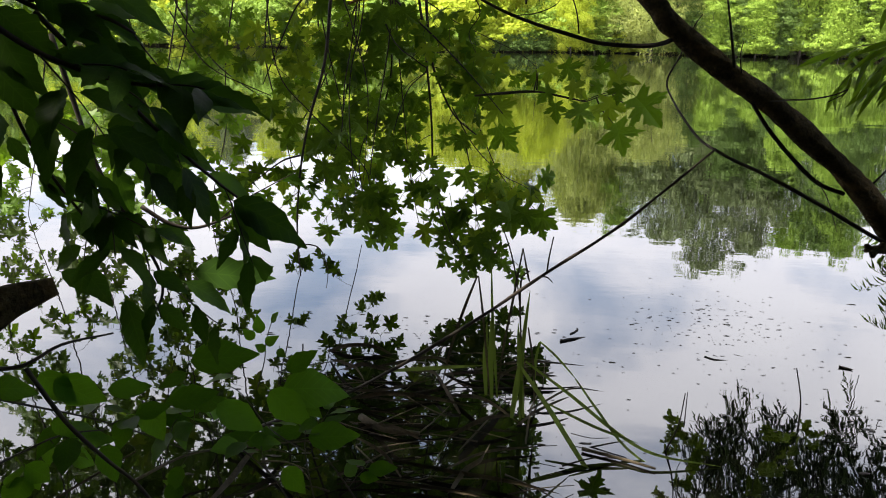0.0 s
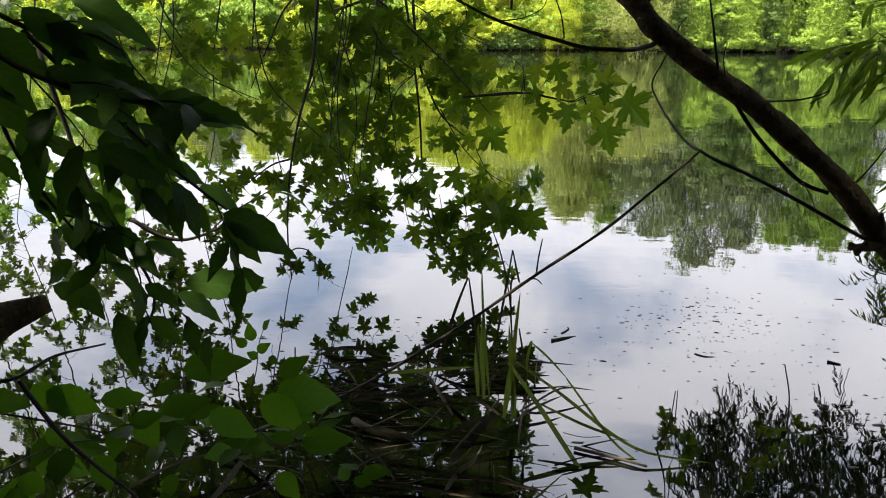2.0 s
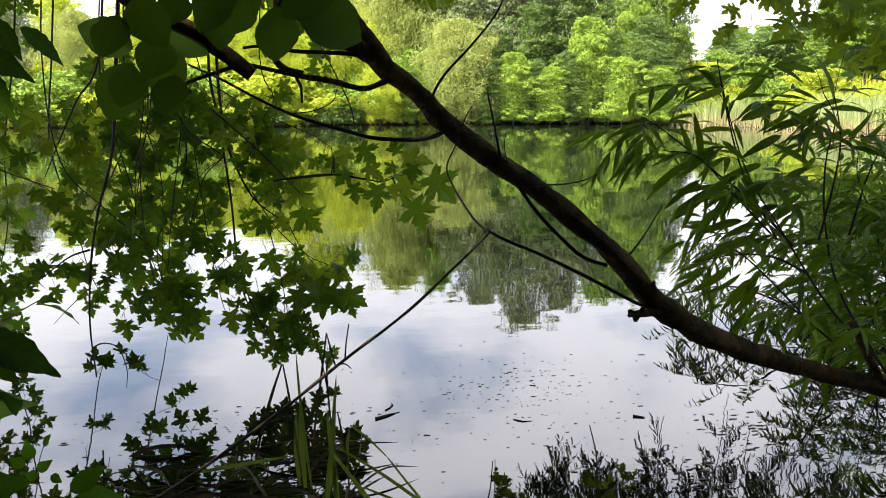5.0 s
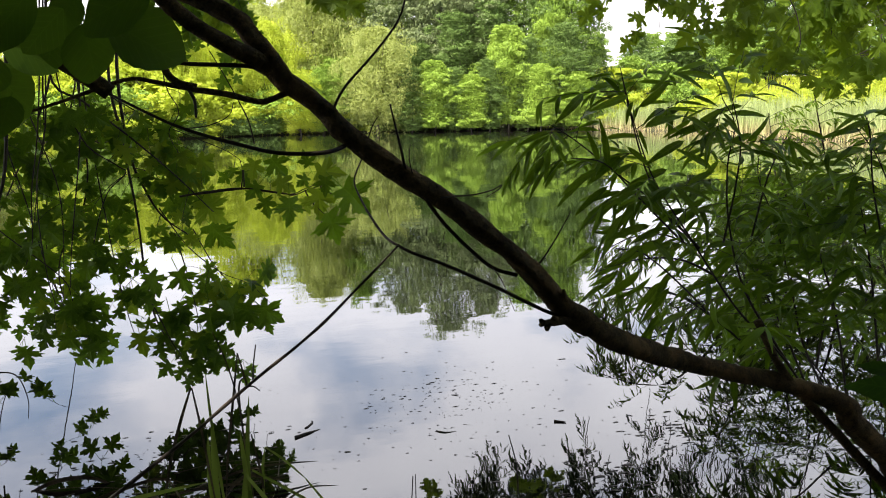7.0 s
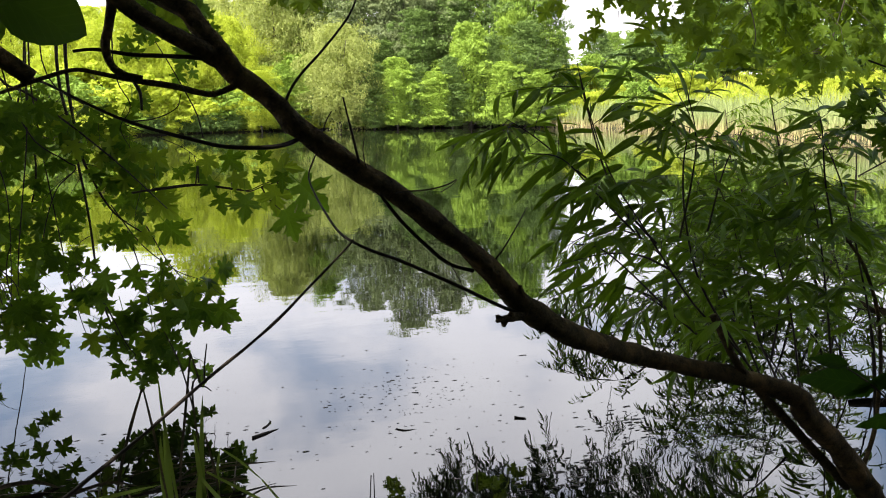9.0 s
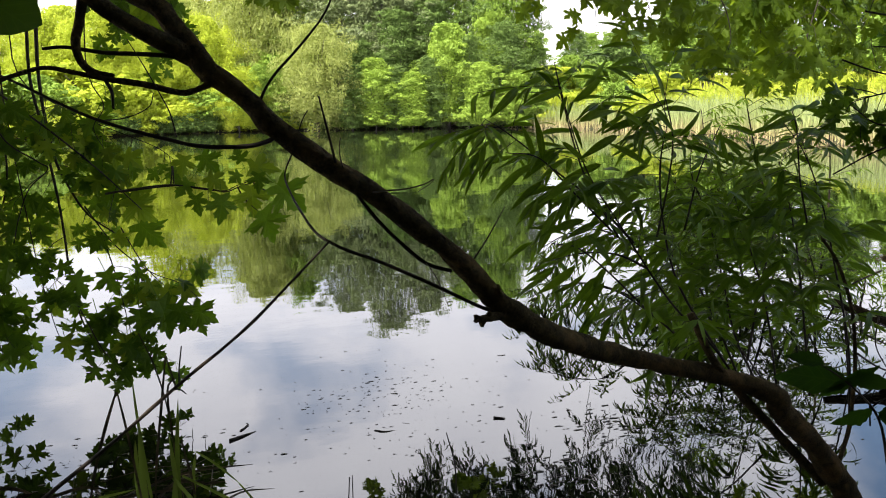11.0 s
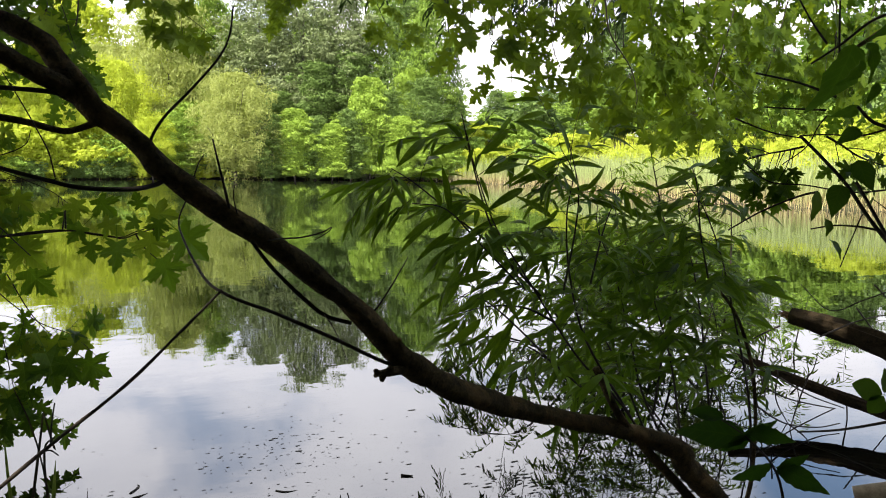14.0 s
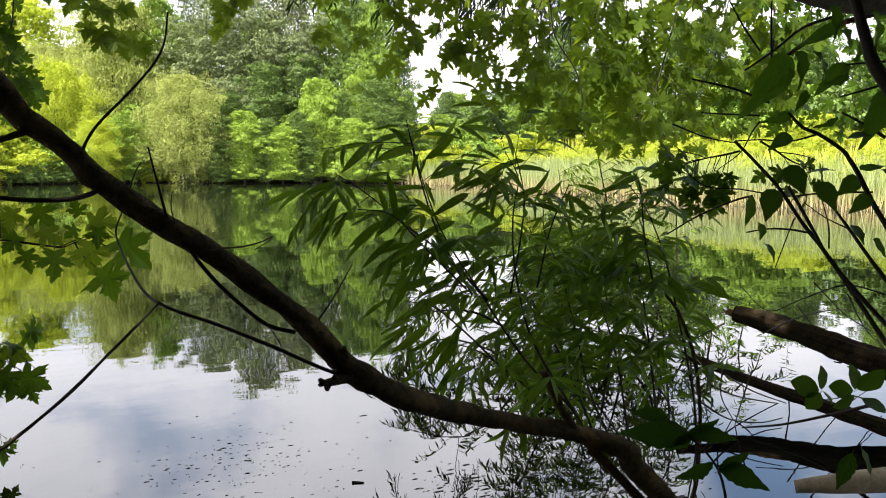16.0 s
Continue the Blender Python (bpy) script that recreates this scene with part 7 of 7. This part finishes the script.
    big = [(2.199, 1.571, 0.801), (2.043, 1.723, 0.821), (2.187, 1.582, 0.799), (2.276, 1.515, 0.851), (2.208, 1.570, 0.818), (2.129, 1.612, 0.745), (2.240, 1.495, 0.733), (2.332, 1.368, 0.695), (2.231, 1.508, 0.739), (2.136, 1.568, 0.672), (2.237, 1.490, 0.718), (2.314, 1.439, 0.784)]
    big += [(2.641, 1.346, 0.754), (2.585, 1.353, 0.637), (2.658, 1.332, 0.774), (2.662, 1.274, 0.689), (2.162, 1.630, 0.850), (2.077, 1.713, 0.865), (2.202, 1.575, 0.817), (2.301, 1.471, 0.818)]
    for i in range(0, len(big), 2):
        a, b = Vector(big[i]), Vector(big[i + 1])
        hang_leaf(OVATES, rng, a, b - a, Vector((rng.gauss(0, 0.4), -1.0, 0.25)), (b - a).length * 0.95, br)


right_side()


# ---- reeds, straw and floating scraps in front ----
def flat_blade(bm, points, width, origin, fold=0.15):
    line = spline(points, 4)
    n = len(line)
    prev = None
    for i, q in enumerate(line):
        d = (line[min(i + 1, n - 1)] - line[max(i - 1, 0)]).normalized()
        s = d.cross(Vector((0.15, 1, 0.1))).normalized()
        u = i / (n - 1)
        w = width * min(1.0, 0.55 + u * 1.5) * (1 - u ** 5 * 0.92)
        c = q - Vector(origin)
        ring = [bm.verts.new(c - s * w), bm.verts.new(c + Vector((0, fold * w, 0))), bm.verts.new(c + s * w)]
        if prev:
            bm.faces.new((prev[0], prev[1], ring[1], ring[0]))
            bm.faces.new((prev[1], prev[2], ring[2], ring[1]))
        prev = ring


def reeds():
    cl = thing("cattail_clump", (0.227, 2.808, 0.000), "clump of green and broken cattail leaves standing in shallow water", "cattails")
    green = [([(0.273, 2.750, 0.020), (0.269, 2.750, 0.234), (0.275, 2.750, 0.405), (0.290, 2.750, 0.584)], 0.009), ([(0.286, 2.750, 0.033), (0.263, 2.750, 0.258), (0.249, 2.750, 0.447)], 0.010), ([(0.153, 2.800, 0.091), (0.144, 2.800, 0.255), (0.145, 2.800, 0.489)], 0.012),
             ([(0.177, 2.800, 0.092), (0.162, 2.800, 0.256), (0.143, 2.800, 0.501), (0.135, 2.800, 0.679)], 0.006), ([(0.129, 2.850, 0.078), (0.120, 2.850, 0.233), (0.124, 2.850, 0.409)], 0.010), ([(0.324, 2.750, 0.162), (0.325, 2.750, 0.286), (0.339, 2.750, 0.372)], 0.006)] + [([(0.339, 2.750, 0.372), (0.408, 2.750, 0.310), (0.492, 2.750, 0.216)], 0.005), ([(0.251, 2.750, 0.282), (0.387, 2.600, 0.141), (0.512, 2.450, 0.003), (0.622, 2.350, -0.104)], 0.011), ([(0.285, 2.750, 0.284), (0.468, 2.700, 0.169), (0.641, 2.600, 0.070), (0.778, 2.500, 0.038), (1.021, 2.500, 0.003)], 0.008),
             ([(0.487, 2.750, 0.220), (0.577, 2.650, 0.126), (0.681, 2.550, 0.028), (0.849, 2.450, -0.047)], 0.006), ([(0.381, 2.700, 0.127), (0.553, 2.600, 0.090), (0.721, 2.550, 0.054)], 0.007), ([(-0.259, 2.700, 0.237), (-0.099, 2.700, 0.257), (0.115, 2.750, 0.258)], 0.009), ([(0.237, 2.700, 0.056), (0.253, 2.700, 0.207), (0.261, 2.700, 0.304)], 0.012)]
    for points, w in green:
        bm = bmesh.new()
        flat_blade(bm, points, w, cl.location)
        part("blade", bm, REED, cl)
    brown = [([(0.082, 2.750, 0.638), (0.034, 2.750, 0.502), (-0.013, 2.750, 0.343), (-0.056, 2.750, 0.142)], 0.006), ([(0.086, 2.750, 0.638), (0.109, 2.750, 0.470), (0.130, 2.750, 0.276), (0.150, 2.750, 0.102)], 0.005), ([(0.257, 2.800, 0.741), (0.226, 2.800, 0.529), (0.193, 2.800, 0.308), (0.176, 2.800, 0.105)], 0.005),
             ([(0.170, 2.800, 0.834), (0.212, 2.800, 0.717), (0.247, 2.800, 0.553), (0.264, 2.800, 0.361)], 0.003), ([(0.257, 2.800, 0.741), (0.282, 2.800, 0.626), (0.290, 2.800, 0.603)], 0.004), ([(0.288, 2.800, 0.650), (0.254, 2.800, 0.601), (0.264, 2.800, 0.361), (0.296, 2.800, 0.034)], 0.004), ([(0.290, 2.750, 0.430), (0.321, 2.750, 0.237), (0.330, 2.750, 0.036)], 0.005)]
    for points, w in brown:
        bm = bmesh.new()
        flat_blade(bm, points, w, cl.location)
        part("dry_blade", bm, STRAW, cl, "brown dead blade")
    rng = random.Random(91)
    # raft of dead stems
    def raft_spot():
        while True:
            x, y = rng.gauss(-0.1, 0.42), rng.uniform(2.15, 3.45)
            if abs(x + 0.15) < 0.85 - 0.35 * max(0, y - 2.6):
                return x, y
    for i in range(64):
        x, y = raft_spot()
        a = rng.gauss(0, 0.5) if rng.random() < 0.75 else rng.uniform(0, 3.14)
        n = rng.uniform(0.08, 0.42)
        d = Vector((math.cos(a), math.sin(a), 0)) * n * 0.5
        c = Vector((x, y, rng.uniform(0.004, 0.035)))
        st = thing("floating_reed", c, "dead brown reed stem floating in the shallows", "reed", "floating dead reeds")
        limb("stem", [c - d + Vector((0, 0, rng.uniform(-0.02, 0.01))), c + Vector((0, rng.gauss(0, 0.015), 0.006)), c + d + Vector((0, 0, rng.uniform(-0.02, 0.02)))], rng.uniform(0.0015, 0.005), 0.0015, rng.choice([STRAW, STRAW, TWIG, LOGWOOD]), st, 5, 0.15, steps=3)
    # broken cattail blades lying over the raft
    for k in range(22):
        x, y = raft_spot()
        a = rng.gauss(0.2, 0.6) if rng.random() < 0.7 else rng.uniform(0, 3.14)
        d = Vector((math.cos(a), math.sin(a), 0)) * rng.uniform(0.10, 0.28)
        c = Vector((x, y, rng.uniform(0.012, 0.05)))
        lie = thing("dead_cattail_blade", c, "broad dead cattail blade lying bent over the shallows", "reed", "dead cattail blades")
        bm = bmesh.new()
        flat_blade(bm, [c - d - Vector((0, 0, 0.03)), c - d * 0.4 + Vector((0, rng.gauss(0, 0.02), rng.uniform(0, 0.02))), c + d * 0.3 + Vector((0, rng.gauss(0, 0.02), rng.uniform(0, 0.05))), c + d + Vector((rng.gauss(0, 0.05), 0, rng.uniform(-0.04, 0.05)))],
                   rng.uniform(0.005, 0.012), lie.location, 0.5)
        part("blade", bm, STRAW, lie)
    for line, wide, words in (([(0.038, 2.481, 0.020), (0.113, 2.669, 0.020), (0.231, 2.982, 0.020)], 0.02, "broad pale cattail sheath lying bent in the shallows"),
                              ([(-0.211, 2.371, 0.030), (0.024, 2.313, 0.030), (0.227, 2.271, 0.030), (0.402, 2.210, 0.030)], 0.01, "long green-brown cattail blade lying on the water"),
                              ([(-0.018, 2.325, 0.020), (0.141, 2.484, 0.020), (0.358, 2.550, 0.020)], 0.008, "broad dead cattail blade lying bent over the shallows"),
                              ([(-0.534, 2.890, 0.050), (-0.315, 2.914, 0.050), (-0.081, 3.071, 0.050)], 0.008, "broad dead cattail blade lying bent over the shallows"),
                              ([(0.150, 2.179, 0.020), (-0.049, 2.221, 0.020), (-0.293, 2.239, 0.020)], 0.009, "broad dead cattail blade lying bent over the shallows")):
        lie = thing("dead_cattail_blade", line[0], words, "reed", "dead cattail blades")
        bm = bmesh.new()
        flat_blade(bm, line, wide, lie.location, 0.5)
        part("blade", bm, STRAW, lie)
    for line, r in (([(-1.035, 2.063, 0.080), (-0.929, 2.239, 0.080), (-0.749, 2.323, 0.080), (-0.491, 2.393, 0.080)], 0.006),
                    ([(-0.372, 2.228, 0.040), (-0.217, 2.410, 0.040), (-0.074, 2.468, 0.040)], 0.004),
                    ([(-0.354, 2.455, 0.030), (-0.269, 2.340, 0.030), (-0.202, 2.240, 0.030)], 0.004),
                    ([(-0.379, 2.712, 0.020), (-0.270, 2.618, 0.020), (-0.126, 2.596, 0.020)], 0.016),
                    ([(-0.654, 2.032, 0.060), (-0.521, 2.179, 0.060), (-0.386, 2.296, 0.060)], 0.004),
                    ([(-1.222, 1.903, 0.100), (-1.167, 2.051, 0.100), (-1.102, 2.209, 0.100)], 0.005),
                    ([(-0.216, 2.911, 0.030), (-0.098, 2.981, 0.030), (-0.031, 3.096, 0.030)], 0.009),
                    ([(0.511, 2.563, 0.010), (0.655, 2.506, 0.010), (0.771, 2.446, 0.010)], 0.008)):
        dr = thing("driftwood_stick", line[0], "dead brown stick lying in the dark shallows", "stick", "driftwood sticks")
        limb("stick", line, r, r * 0.5, rng.choice([LOGWOOD, STRAW]), dr, 8, 0.4)
    # upright twigs in the water
    for pts, r in (([(1.282, 2.500, 0.162), (1.268, 2.480, 0.296), (1.234, 2.470, 0.427)], 0.004), ([(0.837, 2.600, 0.004), (0.870, 2.580, 0.119), (0.879, 2.560, 0.266)], 0.004), ([(0.897, 2.600, 0.111), (0.897, 2.600, 0.253)], 0.003), ([(0.515, 2.600, -0.011), (0.623, 2.600, 0.021), (0.687, 2.600, 0.037)], 0.004)):
        tw = thing("bare_twig", pts[0], "thin bare twig standing in the water", "twig", "twigs in the water")
        limb("stem", pts, r, r * 0.5, TWIG, tw, 5, 0.2)
    # scraps on the surface
    for pts, r in (([(1.207, 3.572, 0.006), (1.248, 3.539, 0.010), (1.327, 3.543, 0.006)], 0.004), ([(1.366, 3.620, 0.006), (1.445, 3.571, 0.006)], 0.003), ([(0.496, 3.690, 0.010), (0.566, 3.733, 0.012), (0.632, 3.775, 0.008)], 0.006), ([(0.557, 3.804, 0.006), (0.597, 3.866, 0.010), (0.591, 3.873, 0.020)], 0.006), ([(1.839, 3.517, 0.010), (1.892, 3.485, 0.012)], 0.007), ([(1.255, 3.600, 0.006), (1.283, 3.567, 0.006)], 0.003)):
        sc = thing("floating_stick", pts[0], "small dark stick floating on the pond", "stick", "floating sticks")
        limb("stick", [Vector(q) - Vector((0, 0, 0.008)) for q in pts], r * 1.4, r * 0.3, TWIG, sc, 6, 0.6)
    nr = np.random.RandomState(8)
    centre = (1.383, 3.909, 0.004)
    verts, faces = [], []
    for i in range(1150):
        if i < 250:
            x, y = centre[0] + nr.normal(0, 0.28), centre[1] + nr.normal(0, 0.42)
        elif i < 310:
            x, y = nr.uniform(0.3, 2.4), nr.uniform(3.0, 4.6)
        elif i < 700:
            x, y = nr.normal(-0.15, 0.42), nr.uniform(1.9, 4.0)
        else:
            mid = [(2.40, 3.23), (1.82, 2.82), (2.98, 2.75)][i % 3]
            x, y = mid[0] + nr.normal(0, 0.17), mid[1] + nr.normal(0, 0.13)
        s = (abs(nr.normal(0, 0.0024)) + 0.0008) * (0.95 if i < 310 else 1.4)
        a = nr.uniform(0, 6.28)
        k = len(verts)
        for j in range(5):
            b = a + j * 1.257
            rr = s * nr.uniform(0.6, 1.5)
            verts.append((x + math.cos(b) * rr * 2.8, y + math.sin(b) * rr * 0.9, 0.0012 + nr.uniform(0, 0.001)))
        verts.append((x, y, 0.003))
        faces += [(k + j, k + (j + 1) % 5, k + 5) for j in range(5)]
    ob = new("floating_flecks", data_mesh("floating_flecks", verts, faces, MUD))
    tagged(ob, "scattered dark flecks of leaf litter on the pond", "litter", kind="stuff")


reeds()


# ---- big unseen tree added behind, so that its crown shades the near bank ----
def shade_tree():
    rng = random.Random(99)
    t = thing("shade_tree", (-2.2, -3.2, 0.3), "large unseen maple added on the near bank to shade it from overhead", "tree")
    limb("trunk", [(-2.2, -3.2, 0.0), (-2.1, -3.1, 2.0), (-1.9, -2.8, 4.2), (-1.6, -2.4, 6.5)], 0.24, 0.1, BARK, t, 12, 0.12)
    for e in ((1.8, 0.2, 5.6), (-3.6, 0.4, 5.8), (0.4, 1.2, 6.4), (-0.8, -5.0, 6.6)):
        limb("limb", [(-1.95, -2.85, 4.0), ((e[0] - 1.9) / 2, (e[1] - 2.8) / 2, e[2] - 0.4), e], 0.09, 0.02, BARK, t, 8, 0.12)
    limb("limb", [(-1.95, -2.85, 4.0), (-3.4, 1.5, 4.6), (-4.1, 5.0, 4.5), (-3.9, 6.4, 4.3), (-2.6, 6.6, 4.4), (-1.2, 6.6, 4.4), (-0.2, 6.6, 3.7), (0.4, 6.7, 3.35)], 0.08, 0.02, BARK, t, 8, 0.12)
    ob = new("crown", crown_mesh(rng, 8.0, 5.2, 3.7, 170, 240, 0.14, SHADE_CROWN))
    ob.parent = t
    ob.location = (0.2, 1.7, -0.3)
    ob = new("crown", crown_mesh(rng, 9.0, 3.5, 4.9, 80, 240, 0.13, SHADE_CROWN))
    ob.parent = t
    ob.location = (-0.6, 6.6, -0.3)


shade_tree()
# unseen bushes added behind the camera to cut the light on near leaves
hedge_rng = random.Random(7)
for hx, hy, hs in ((-4.5, -2.6, 2.3), (-1.6, -4.4, 2.3), (1.0, -4.2, 2.3), (3.8, -3.8, 2.3), (6.6, -2.4, 2.2), (-6.4, 0.0, 2.2)):
    hedge = make_shrub(hedge_rng, 2.6, 1.6, SHADE_CROWN, "dense dark green bush added unseen on the near bank to block light", 30, 150, 0.10)
    tagged(hedge, group="bushes on the near bank")
    hedge.matrix_basis = pose(hx, hy, 0.3) @ Matrix.Scale(hs, 4)
